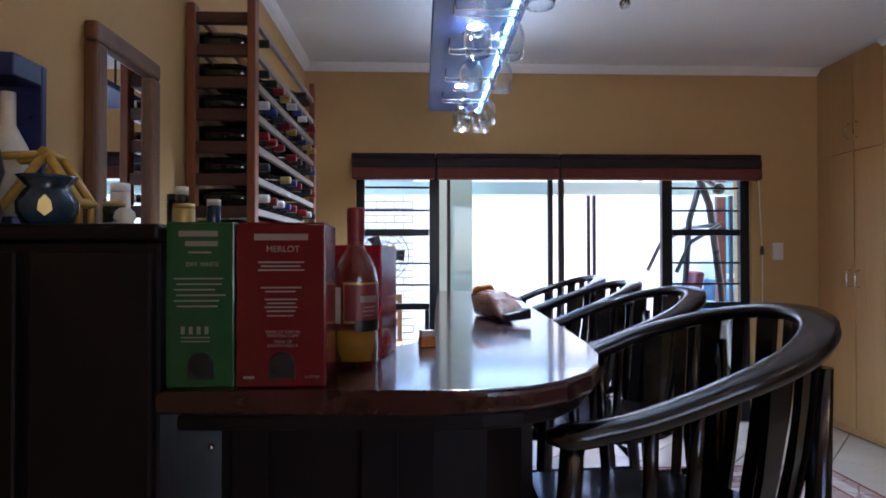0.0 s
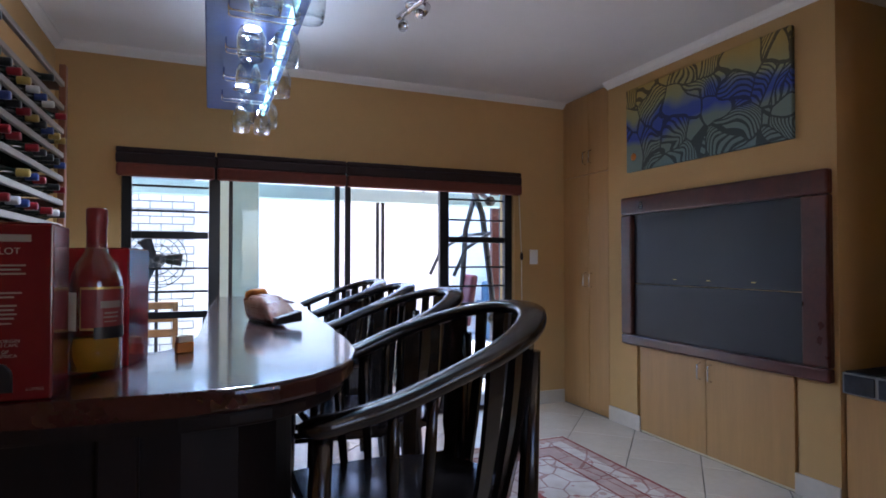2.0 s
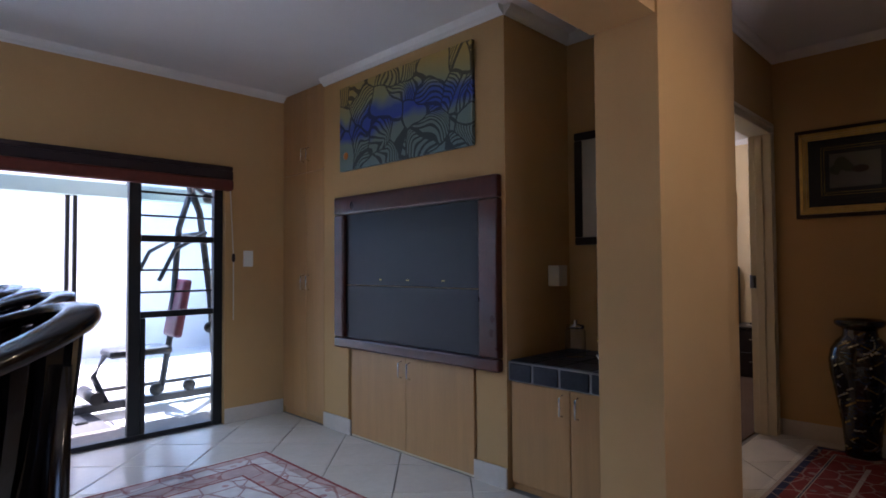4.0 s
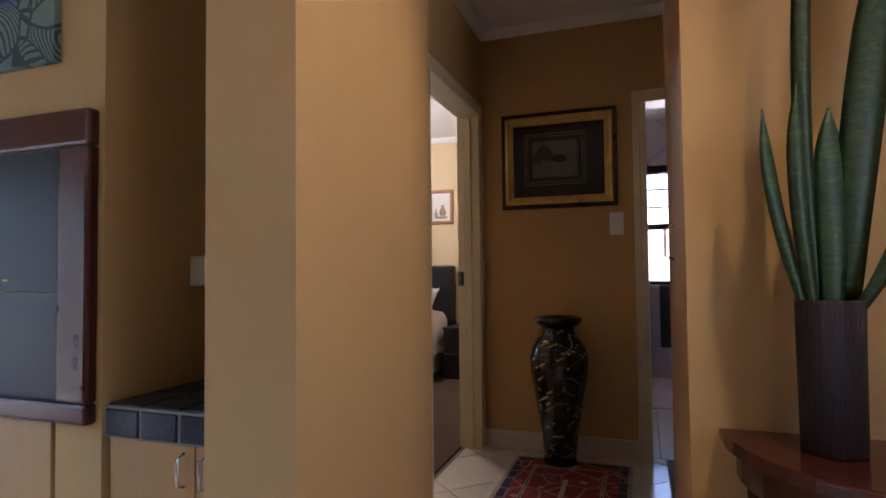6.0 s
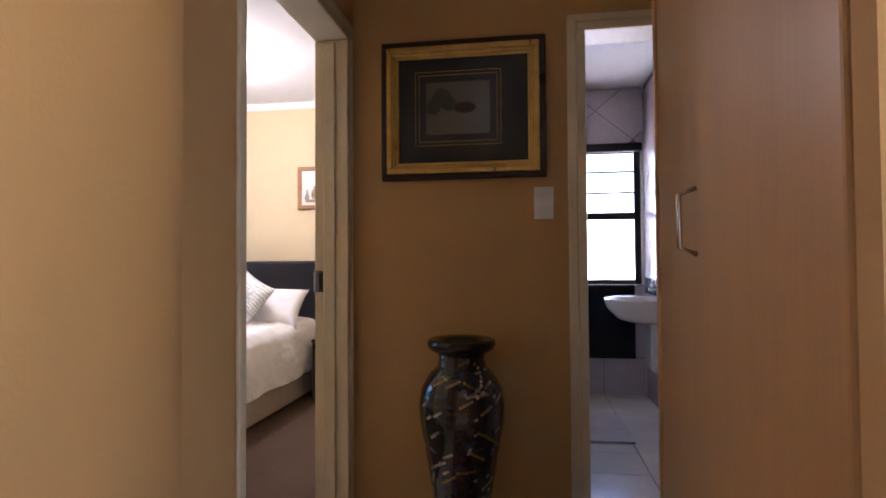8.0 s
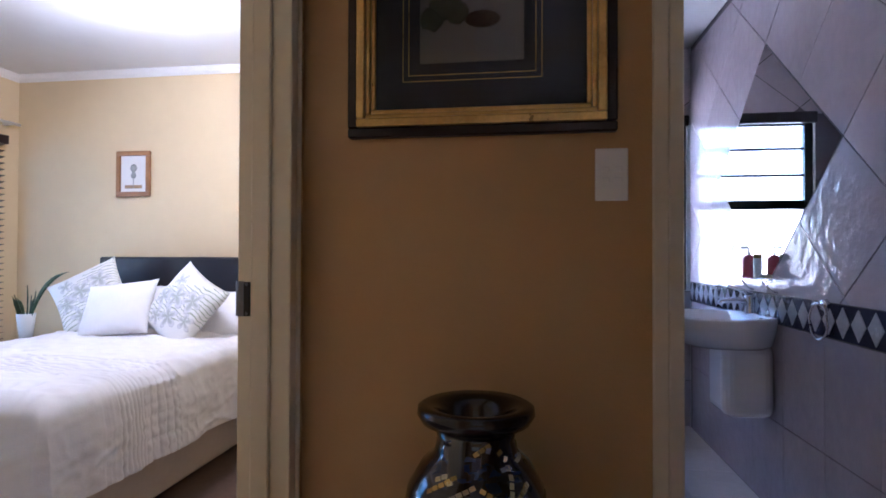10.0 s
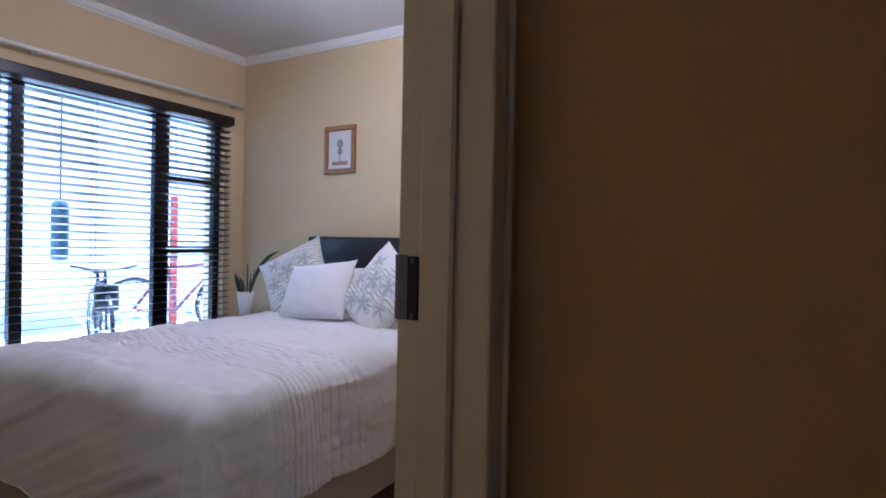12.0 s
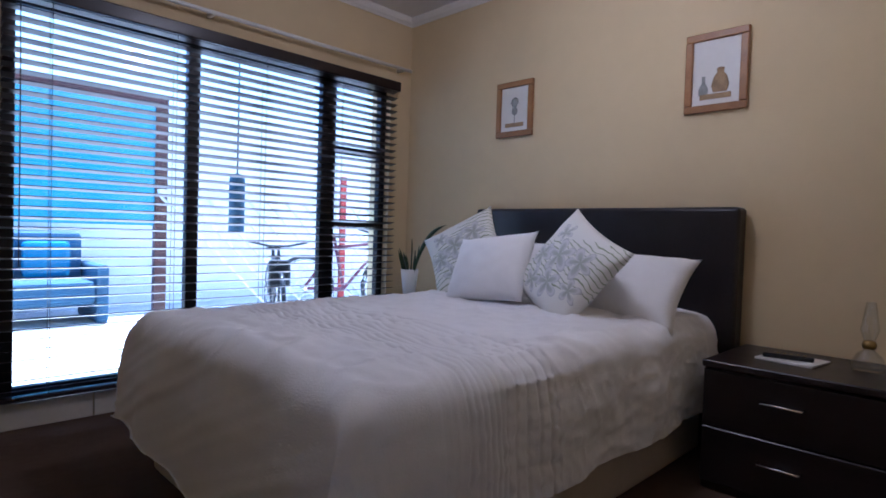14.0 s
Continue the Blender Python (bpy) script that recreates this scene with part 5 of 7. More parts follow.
l.new(nz.outputs[0], mu.inputs[1])
rp = n.new("ShaderNodeValToRGB")
rp.color_ramp.interpolation = "CONSTANT"
e = rp.color_ramp.elements
e[0].position, e[0].color = 0.0, (0.006, 0.006, 0.010, 1)
e[1].position, e[1].color = 0.46, (0.030, 0.026, 0.022, 1)
for p, c in ((0.33, (0.02, 0.03, 0.06, 1)), (0.39, (0.015, 0.012, 0.010, 1))):
    k = e.new(p)
    k.color = c
l.new(mu.outputs[0], rp.inputs[0])
l.new(rp.outputs[0], b.inputs["Base Color"])
VASE = [(0, 0.0), (0.085, 0.0), (0.09, 0.01), (0.088, 0.05), (0.10, 0.18), (0.13, 0.36), (0.155, 0.50), (0.159, 0.57), (0.148, 0.63), (0.118, 0.68), (0.090, 0.705), (0.084, 0.735), (0.088, 0.755), (0.06, 0.755), (0.06, 0.70), (0.0, 0.69)]
va = thing("floor_vase", (4.615, 0.452, 0), "tall black mosaic floor vase with pale flecks", "vase")
part("body", lathe(VASE, 48), M_VASE, va)
part("rim", lathe([(0.088, 0.752), (0.118, 0.768), (0.128, 0.785), (0.126, 0.80), (0.115, 0.806), (0.09, 0.80), (0.07, 0.785), (0.06, 0.755)], 48), mat("black_glaze", (0.010, 0.009, 0.012), 0.22, var=0.2, scale=8, bump=0.02, coat=0.4), va, "plain black flared rim")

# inlaid mirror and stone chips, in short slanting rows round the vase
CHIPS = []
for nm, c, ro, me_ in (("cream_chip", (0.50, 0.42, 0.24), 0.25, 0.0), ("gold_chip", (0.42, 0.28, 0.07), 0.25, 0.5), ("grey_chip", (0.30, 0.30, 0.30), 0.2, 0.2)):
    t = B(-0.0062, -0.0046, -0.001, 0.0062, 0.0046, 0.0012)
    me = bpy.data.meshes.new("chip")
    t.to_mesh(me)
    t.free()
    me.materials.append(mat(nm, c, ro, metal=me_, var=0.15, scale=40, bump=0, rand=0.3))
    CHIPS.append(me)


def vase_surface(ang, z):
    """Point, outward normal and upward tangent on the wall of the vase."""
    for (r0, z0), (r1, z1) in zip(VASE[2:13], VASE[3:13]):
        if z0 <= z <= z1:
            r = r0 + (r1 - r0) * (z - z0) / (z1 - z0)
            sl = Vector((r1 - r0, z1 - z0)).normalized()
            break
    e = Vector((math.cos(ang), math.sin(ang), 0))
    return e * r + Vector((0, 0, z)), e * sl.y - Vector((0, 0, sl.x)), e * sl.x + Vector((0, 0, sl.y))


rng = random.Random(11)
for i in range(104):
    ang, z = rng.uniform(1.7, 5.6), rng.uniform(0.04, 0.73)
    lean = rng.choice((0.55, 0.45, 0.5, -0.5, 0.1, 1.2))
    shade = rng.choice((0, 0, 1, 1, 2))
    for k in range(rng.randint(1, 5)):
        if not 0.03 < z < 0.74:
            break
        p, nrm, up = vase_surface(ang, z)
        side = up.cross(nrm)
        ux = side * math.cos(lean) + up * math.sin(lean)
        uy = nrm.cross(ux)
        o = new("chip", CHIPS[shade])
        o.parent = va
        o.matrix_basis = Matrix(((ux.x, uy.x, nrm.x, p.x), (ux.y, uy.y, nrm.y, p.y), (ux.z, uy.z, nrm.z, p.z), (0, 0, 0, 1)))
        ang += 0.0142 * math.cos(lean) / max(0.08, math.hypot(p.x, p.y))
        z += 0.0142 * math.sin(lean)

rug((4.05, 0.39, 0.0), 0.61, 0.315, rug_material("red_persian_pile", (0.24, 0.045, 0.040), (0.045, 0.045, 0.085), (0.42, 0.32, 0.25), (0.52, 0.42, 0.33), 0.61, 0.315, 0.13), "red and navy oriental runner on passage tiles")

# half-round table with snake plant
M_TBL = mat("dark_red_mahogany", (0.085, 0.018, 0.010), 0.22, var=0.25, scale=7, bump=0.04, coat=0.4)
tb = thing("hall_table", (3.04, -0.486, 0.02), "dark red mahogany half-round hall table", "table")
half = [(0, 0.32)] + [(-0.40 * math.sin(math.pi * i / 20), 0.32 * math.cos(math.pi * i / 20)) for i in range(1, 20)] + [(0, -0.32)]
part("tabletop", prism(half, 0.615, 0.645, bevel=0.008, seg=3), M_TBL, tb)
part("apron", prism([(x * 0.88, y * 0.88) for x, y in half], 0.53, 0.614), M_TBL, tb)
for x, y in ((-0.03, 0.24), (-0.03, -0.24), (-0.28, 0.12), (-0.28, -0.12)):
    part("leg", tube([(x, y, -0.02), (x, y, 0.25), (x, y, 0.53)], [0.013, 0.018, 0.024], 8), M_TBL, tb)
M_POT = mat("brown_ribbed_ceramic", (0.035, 0.017, 0.020), 0.35, var=0.25, scale=20, bump=0.6, bscale=55, stretch=(6, 6, 0.15))
M_LEAF = bpy.data.materials.new("banded_sansevieria_leaf")
M_LEAF.use_nodes = True
n, l = M_LEAF.node_tree.nodes, M_LEAF.node_tree.links
b = n["Principled BSDF"]
b.inputs["Roughness"].default_value = 0.5
tc = n.new("ShaderNodeTexCoord")
mp = n.new("ShaderNodeMapping")
mp.inputs["Scale"].default_value = (16, 16, 46)
l.new(tc.outputs["Object"], mp.inputs[0])
nz = n.new("ShaderNodeTexNoise")
nz.inputs["Scale"].default_value, nz.inputs["Detail"].default_value, nz.inputs["Distortion"].default_value = 1.3, 2, 1.6
l.new(mp.outputs[0], nz.inputs["Vector"])
rp = n.new("ShaderNodeValToRGB")
e = rp.color_ramp.elements
e[0].position, e[0].color = 0.44, (0.012, 0.040, 0.011, 1)
e[1].position, e[1].color = 0.66, (0.040, 0.082, 0.022, 1)
k = e.new(0.74)
k.color = (0.075, 0.115, 0.035, 1)
l.new(nz.outputs[0], rp.inputs[0])
oi = n.new("ShaderNodeObjectInfo")
hs = n.new("ShaderNodeHueSaturation")
m2 = n.new("ShaderNodeMapRange")
m2.inputs["To Min"].default_value, m2.inputs["To Max"].default_value = 0.55, 1.05
l.new(oi.outputs["Random"], m2.inputs[0])
l.new(m2.outputs[0], hs.inputs["Value"])
l.new(rp.outputs[0], hs.inputs["Color"])
l.new(hs.outputs[0], b.inputs["Base Color"])


def blade(base, tip, bend, width, twist, n=14):
    """A thick pointed leaf from base to tip, bowed sideways."""
    bm = bmesh.new()
    base, tip, bend = Vector(base), Vector(tip), Vector(bend)
    rings = []
    for i in range(n + 1):
        t = i / n
        p = base.lerp(tip, t) + bend * (4 * t * (1 - t)) 
        w = width * (0.55 + 0.45 * math.sin(min(1, t * 1.6) * math.pi / 2)) * (1 - max(0, (t - 0.72) / 0.28) ** 1.7)
        a = twist + 0.5 * t
        s = Vector((math.cos(a), math.sin(a), 0))
        f = Vector((-math.sin(a), math.cos(a), 0))
        w = max(w, 0.001)
        rings.append([bm.verts.new(p + s * w * u + f * (v * (0.5 + 0.5 * (1 - t)) + 0.22 * w * (1 - abs(u)) )) for u, v in ((-1, 0), (-0.5, 0.004), (0, 0.006), (0.5, 0.004), (1, 0), (0.5, -0.004), (0, -0.006), (-0.5, -0.004))])
    for a, b2 in zip(rings, rings[1:]):
        for k in range(8):
            bm.faces.new((a[k], a[(k + 1) % 8], b2[(k + 1) % 8], b2[k])).smooth = True
    bm.faces.new(rings[0])
    bm.faces.new(rings[-1])
    return bm


sn = thing("snake_plant", (2.90, -0.379, 0.6655), "tall snake plant in a ribbed brown pot", "plant")
part("pot", lathe([(0, 0), (0.060, 0), (0.063, 0.004), (0.067, 0.328), (0.065, 0.334), (0.060, 0.330), (0.058, 0.30), (0, 0.30)], 48), M_POT, sn, "ribbed dark brown cylinder pot")
part("soil", lathe([(0, 0.301), (0.057, 0.301), (0, 0.306)], 16), M_BRN, sn)
for base, tip, bend, w, tw in (((0.0, 0.042, 0.30), (0.02, 0.116, 0.775), (0, 0.016, 0), 0.020, 1.75), ((-0.01, 0.030, 0.30), (0.0, 0.050, 0.82), (0, 0.014, 0), 0.019, 1.35),
                               ((0.01, 0.015, 0.30), (0.0, 0.012, 1.30), (0, 0.026, 0), 0.020, 1.2), ((0.0, -0.004, 0.30), (0.02, -0.016, 0.765), (0, -0.002, 0), 0.037, 1.5),
                               ((0.015, -0.036, 0.30), (0.03, -0.155, 1.20), (0, 0.012, 0), 0.044, 1.4), ((-0.02, -0.042, 0.30), (-0.04, -0.155, 0.60), (0, -0.02, 0), 0.024, 1.7)):
    part("leaf", blade(base, tip, bend, w, tw), M_LEAF, sn)

# skirtings of tile
sk = bmesh.new()
for x0, y0, x1, y1 in ((BD1 + 0.03, HALLY - 0.01, ENDX, HALLY), (ENDX - 0.01, RD1 + 0.04, ENDX, HALLY - 0.01), (3.45, HALLY - 0.01, BD0 - 0.03, HALLY),
                       (2.33, FAR - 0.01, TVX, FAR), (TVX - 0.01, 2.985, TVX, 3.31), (TVX - 0.01, 1.655, TVX, 1.878), (WEST, FAR - 0.01, -0.45, FAR), (3.04, -0.9, 3.05, -0.1)):
    box(sk, x0, y0, 0, x1, y1, 0.105, bevel=0.002)
prism([(x, y - 0.010) for x, y in PIER] + [(x, y + 0.002) for x, y in reversed(PIER)], 0, 0.105, sk)
structure("skirting", sk, mat("glazed_skirting_tile", (0.60, 0.53, 0.45), 0.3, var=0.08, scale=5, bump=0.03), "cream tile skirting along the walls")

# warm downlights in the passage ceiling
M_WARM = glow("warm_lamp", (1.0, 0.72, 0.40), 6.0)
for x, y, watts, ax, ay in ((0.6, -0.75, 1.3, 0.5, -0.5), (1.45, -0.85, 0.25, 1.45, -0.83), (2.40, -0.60, 4.6, 2.20, 1.0)):
    dl = thing("ceiling_downlight", (x, y, CEIL - 0.006), "lit warm recessed ceiling downlight", "downlight", group="passage downlights")
    part("ring", lathe([(0.030, -0.004), (0.045, -0.006), (0.047, 0.0), (0.030, 0.0)], 24), M_CHROME, dl)
    part("bulb", lathe([(0, -0.002), (0.029, -0.002), (0.029, 0.002), (0, 0.002)], 20), M_WARM, dl)
    lamp("downlight_beam", "SPOT", watts, (1.0, 0.85, 0.52), look((x, y, CEIL - 0.02), (ax, ay, 0)), 0.03, spot=94)

# ---- bedroom ----
M_CARPET = mat("brown_carpet", (0.13, 0.085, 0.060), 0.95, var=0.15, scale=4, bump=0.6, bscale=260, spec=0.1)
structure("carpet", B(3.72, 1.06, -0.005, BEDX, BEDY, 0.006), M_CARPET, "brown cut-pile bedroom carpet")
M_SHEET = mat("white_cotton", (0.78, 0.77, 0.78), 0.85, var=0.03, scale=5, bump=0.15, bscale=180, sheen=0.3, spec=0.2)
M_VAL = mat("cream_bed_base_fabric", (0.58, 0.49, 0.40), 0.9, var=0.06, scale=8, bump=0.25, bscale=250)
M_LEATHER = mat("dark_brown_leather", (0.016, 0.013, 0.015), 0.38, var=0.2, scale=8, bump=0.15, bscale=90)

bed = thing("bed", (0, 0, 0), "double bed with rumpled white duvet and dark headboard", "bed")
part("base", B(5.16, 1.99, 0.03, 7.04, 3.30, 0.30, bevel=0.02, seg=2), M_VAL, bed, "cream fabric bed base")
part("mattress", B(5.12, 1.97, 0.302, 7.04, 3.32, 0.57, bevel=0.04, seg=3), M_SHEET, bed)
for x in (5.3, 6.9):
    for y in (2.1, 3.2):
        part("foot", lathe([(0, 0), (0.025, 0), (0.025, 0.032), (0, 0.032)], 12, x=x, y=y), M_BLACK, bed)
part("headboard", B(7.06, 1.875, 0.02, 7.165, 3.40, 1.112, bevel=0.018, seg=3), M_LEATHER, bed, "padded dark brown leather headboard")


def fold(x, y):
    ridge = 1 - abs(noise.noise((x * 2.4 + 0.8 * y, y * 5.5 - x, 7.7))) * 2.2
    r2 = 1 - abs(noise.noise((x * 6 - y * 2, y * 9 + x * 3, 3.3))) * 2.4
    return 0.010 * max(0, ridge) ** 3 + 0.008 * max(0, r2) ** 3 + 0.012 * noise.noise((x * 3.1, y * 2.3, 0.3)) + 0.005 * noise.noise((x * 8, y * 6, 2.2)) + 0.004 * noise.noise((x * 19, y * 17, 5.1))


# duvet: a sheet over the mattress that turns down at three sides
CX, CY, HWY, TOP = 5.075, 2.645, 0.698, 0.645
bm = bmesh.new()
R = 0.09


def turn(d, r=R):
    """How far past the rim (out, down) a sheet gets after the length d."""
    if d <= 0:
        return d, 0.0
    q = r * math.pi / 2
    if d < q:
        a = d / r
        return r * math.sin(a), r * (1 - math.cos(a))
    return r + 0.05 * (d - q), r + (d - q)


ny = 190
LX, LY = 2.45, 2 * (HWY + 0.34)
rows_ = []
# finer steps along the pleated band
steps = [0.80 * i / 72 for i in range(72)] + [0.80 + 0.52 * i / 150 for i in range(150)] + [1.32 + (LX - 1.32) * i / 100 for i in range(101)]
nx = len(steps) - 1
for u in steps:
    row = []
    for j in range(ny + 1):
        v = (j / ny - 0.5) * LY
        s = 1 if v >= 0 else -1
        drop_len = 0.34
        dfoot = drop_len + 0.22 - u
        ox, dz1 = turn(dfoot - 0.0) if dfoot > 0 else (dfoot, 0.0)
        dside = abs(v) - (HWY - 0.10)
        oy, dz2 = turn(dside) if dside > 0 else (dside, 0.0)
        x = CX + 0.10 - ox
        bx = x
        y = CY + s * ((HWY - 0.10) + oy)
        dz = math.hypot(dz1, dz2) if dz1 and dz2 else dz1 + dz2
        dz = min(dz, 0.38 + 0.20 * min(1.0, max(0.0, 0.35 - v)) + 0.02 * noise.noise((x * 2, y * 2, 9)))
        k = min(1.0, dz / 0.2)
        f = fold(x, y)
        z = TOP - dz + f * (1 - 0.5 * k)
        z -= 0.02 * ((abs(v) / HWY) ** 2 if abs(v) < HWY else 1)
        wave = 0.6 * k * fold(x * 1.6 + 3, z * 2.2 + y) + 0.010 * k * math.sin((x if dz2 > dz1 else y) * 13 + 2.0 * noise.noise((x * 2, y * 2, 4))) + 0.02 * k * noise.noise((x * 7, y * 7, z * 3))
        if dz2 > dz1:
            y += s * (wave + 0.02 * k)
        elif dz1 > 0:
            x -= wave + 0.04 * k
        # pleated band across the bed
        if 5.32 < bx < 5.80 and dz1 < 0.03:
            w = bx - 5.32
            if w < 0.27:
                ridge = 0.009 * (1 - abs(math.sin(w / 0.027 * math.pi)) ** 0.7)
            else:
                ridge = 0.011 * max((1 - abs(math.sin((w - 0.27) / 0.045 * math.pi))) ** 2, (1 - abs(math.sin(v / 0.05 * math.pi))) ** 2 * (1 if abs(v) > 0.45 else 0.0))
            if dz2 < 0.07:
                z -= ridge
            else:
                y -= s * ridge
        row.append(bm.verts.new((x, y, z)))
    rows_.append(row)
for i in range(nx):
    for j in range(ny):
        bm.faces.new((rows_[i][j], rows_[i + 1][j], rows_[i + 1][j + 1], rows_[i][j + 1])).smooth = True
part("duvet", bm, M_SHEET, bed, "rumpled white duvet with a pleated band")


def cushion_mesh(w, h, t, n=22, seed=0, sag=0.0):
    """A stuffed square cushion with drawn-out corners, standing in the yz plane."""
    bm = bmesh.new()
    for side in (1, -1):
        g = []
        for i in range(n + 1):
            row = []
            for j in range(n + 1):
                u, v = 2 * i / n - 1, 2 * j / n - 1
                e = max(0.0, (1 - u * u) * (1 - v * v))
                pinch = 1 - 0.10 * (1 - u * u) * v * v
                pinch2 = 1 - 0.10 * (1 - v * v) * u * u
                d = side * t * e ** 0.42 + 0.006 * noise.noise((u * 3, v * 3, seed + side)) * (1 if e > 0.02 else 0)
                row.append(bm.verts.new((d + sag * u * v * 0.02, u * w / 2 * pinch2, v * h / 2 * pinch)))
            g.append(row)
        for i in range(n):
            for j in range(n):
                bm.faces.new((g[i][j], g[i + 1][j], g[i + 1][j + 1], g[i][j + 1])).smooth = True
    bmesh.ops.remove_doubles(bm, verts=bm.verts[:], dist=0.0008)
    return bm


M_FLOR = bpy.data.materials.new("grey_green_floral_cotton")
M_FLOR.use_nodes = True
n, l = M_FLOR.node_tree.nodes, M_FLOR.node_tree.links
bsdf = n["Principled BSDF"]
bsdf.inputs["Roughness"].default_value = 0.85
tc = n.new("ShaderNodeTexCoord")
nz0 = n.new("ShaderNodeTexNoise")
nz0.inputs["Scale"].default_value = 14.0
l.new(tc.outputs["Object"], nz0.inputs["Vector"])
va_ = n.new("ShaderNodeVectorMath")
va_.operation = "MULTIPLY_ADD"
va_.inputs[1].default_value = (0.03, 0.03, 0.03)
l.new(nz0.outputs["Color"], va_.inputs[0])
l.new(tc.outputs["Object"], va_.inputs[2])
warp = n.new("ShaderNodeSeparateXYZ")
l.new(va_.outputs[0], warp.inputs[0])


def calc(op, *args):
    q = n.new("ShaderNodeMath")
    q.operation = op
    for i, v in enumerate(args):
        if isinstance(v, (int, float)):
            q.inputs[i].default_value = v
        else:
            l.new(v, q.inputs[i])
    return q.outputs[0]


def blend(fac, c0, c1):
    q = n.new("ShaderNodeMix")
    q.data_type = "RGBA"
    l.new(fac, q.inputs["Factor"])
    for k, v in (("A", c0), ("B", c1)):
        if isinstance(v, tuple):
            q.inputs[k].default_value = (*v, 1)
        else:
            l.new(v, q.inputs[k])
    return q.outputs["Result"]


def ramp(fac, stops):
    q = n.new("ShaderNodeValToRGB")
    e = q.color_ramp.elements
    e[0].position, e[0].color = stops[0][0], (*stops[0][1], 1)
    e[1].position, e[1].color = stops[-1][0], (*stops[-1][1], 1)
    for p, c in stops[1:-1]:
        e.new(p).color = (*c, 1)
    l.new(fac, q.inputs[0])
    return q.outputs[0]


# printed leaves, then lilies over them
PY, PZ = calc("SUBTRACT", warp.outputs["Y"], 0.015), calc("SUBTRACT", warp.outputs["Z"], 0.015)
col = (0.72, 0.71, 0.68)
lw_ = n.new("ShaderNodeTexWave")
for k, v in (("Scale", 13.0), ("Distortion", 6.0), ("Detail", 1.0)):
    lw_.inputs[k].default_value = v
lw_.bands_direction = "Z"
l.new(va_.outputs[0], lw_.inputs["Vector"])
spread = calc("SUBTRACT", 0.13, calc("ABSOLUTE", calc("ADD", PZ, calc("MULTIPLY", PY, 0.5))))
lm = calc("MULTIPLY", calc("GREATER_THAN", lw_.outputs["Fac"], 0.90), calc("GREATER_THAN", spread, 0.0))
col = blend(lm, col, ramp(lw_.outputs["Fac"], [(0.6, (0.50, 0.52, 0.40)), (0.8, (0.36, 0.40, 0.26)), (1.0, (0.26, 0.30, 0.20))]))
for cy, cz, rad, rot in ((0.02, 0.03, 0.085, 0.4), (-0.10, 0.06, 0.075, 1.3), (0.12, -0.02, 0.07, 2.2), (-0.03, -0.09, 0.075, 0.9), (0.10, 0.12, 0.05, 1.8), (-0.15, -0.05, 0.055, 0.1), (0.07, -0.13, 0.06, 2.7)):
    dy, dz_ = calc("SUBTRACT", PY, cy), calc("SUBTRACT", PZ, cz)
    rr = calc("SQRT", calc("ADD", calc("MULTIPLY", dy, dy), calc("MULTIPLY", dz_, dz_)))
    th = calc("ARCTAN2", dz_, dy)
    lobe = calc("ABSOLUTE", calc("COSINE", calc("ADD", calc("MULTIPLY", th, 2.5), rot)))
    edge = calc("MULTIPLY", calc("ADD", calc("MULTIPLY", lobe, 0.75), 0.25), rad)
    f = calc("DIVIDE", calc("SUBTRACT", edge, rr), rad)
    shade = ramp(f, [(0.0, (0.40, 0.41, 0.42)), (0.05, (0.50, 0.50, 0.51)), (0.16, (0.64, 0.63, 0.65)), (0.38, (0.44, 0.45, 0.44)), (0.9, (0.34, 0.37, 0.30))])
    col = blend(calc("GREATER_THAN", f, 0.0), col, shade)
l.new(col, bsdf.inputs["Base Color"])


def cushion(name, loc, w, h, t, material, label, tilt, spin, yaw, seed):
    ob = part(name, cushion_mesh(w, h, t, seed=seed), material)
    ob.matrix_basis = pose(*loc) @ pose(0, 0, 0, 0, 0, yaw) @ pose(0, 0, 0, 0, tilt, 0) @ pose(0, 0, 0, spin, 0, 0)
    return tagged(ob, label, "pillow", "pillows on the bed")


cushion("pillow", (6.74, 2.24, 0.74), 0.58, 0.38, 0.085, M_SHEET, "plain white sleeping pillow leaning on the headboard", 38, 2, 0, 1)
cushion("pillow", (6.78, 3.02, 0.755), 0.66, 0.40, 0.085, M_SHEET, "plain white sleeping pillow behind the cushions", 38, -2, 0, 2)
cushion("cushion", (6.52, 2.38, 0.815), 0.46, 0.46, 0.075, M_FLOR, "square cushion with grey-green lily print", 28, 28, -12, 3)
cushion("cushion", (6.72, 3.17, 0.845), 0.45, 0.45, 0.075, M_FLOR, "square cushion with grey leaf print", 28, -32, 10, 4)
cushion("cushion", (6.50, 2.80, 0.795), 0.46, 0.37, 0.075, M_SHEET, "plain white scatter cushion", 30, -8, 0, 5)

# night tables
M_ESP = mat("espresso_veneer", (0.018, 0.013, 0.013), 0.32, var=0.2, scale=6, bump=0.04, stretch=(1, 0.2, 1))


def night_table(y0, y1, label):
    t = thing("night_table", (6.68, (y0 + y1) / 2, 0.006), label, "night table")
    h = (y1 - y0) / 2
    part("body", B(0.012, -h + 0.004, 0, 0.48, h - 0.004, 0.472, bevel=0.003), M_ESP, t)
    part("tabletop", B(-0.012, -h, 0.474, 0.49, h, 0.50, bevel=0.004), M_ESP, t)
    for z0, z1 in ((0.035, 0.245), (0.25, 0.466)):
        d = part("drawer_front", B(-0.006, -h + 0.006, z0, 0.010, h - 0.006, z1, bevel=0.003), M_ESP, t)
        handle(d, -0.006, 0.02, z1 - 0.085, 0.14, axis="y")
    return t


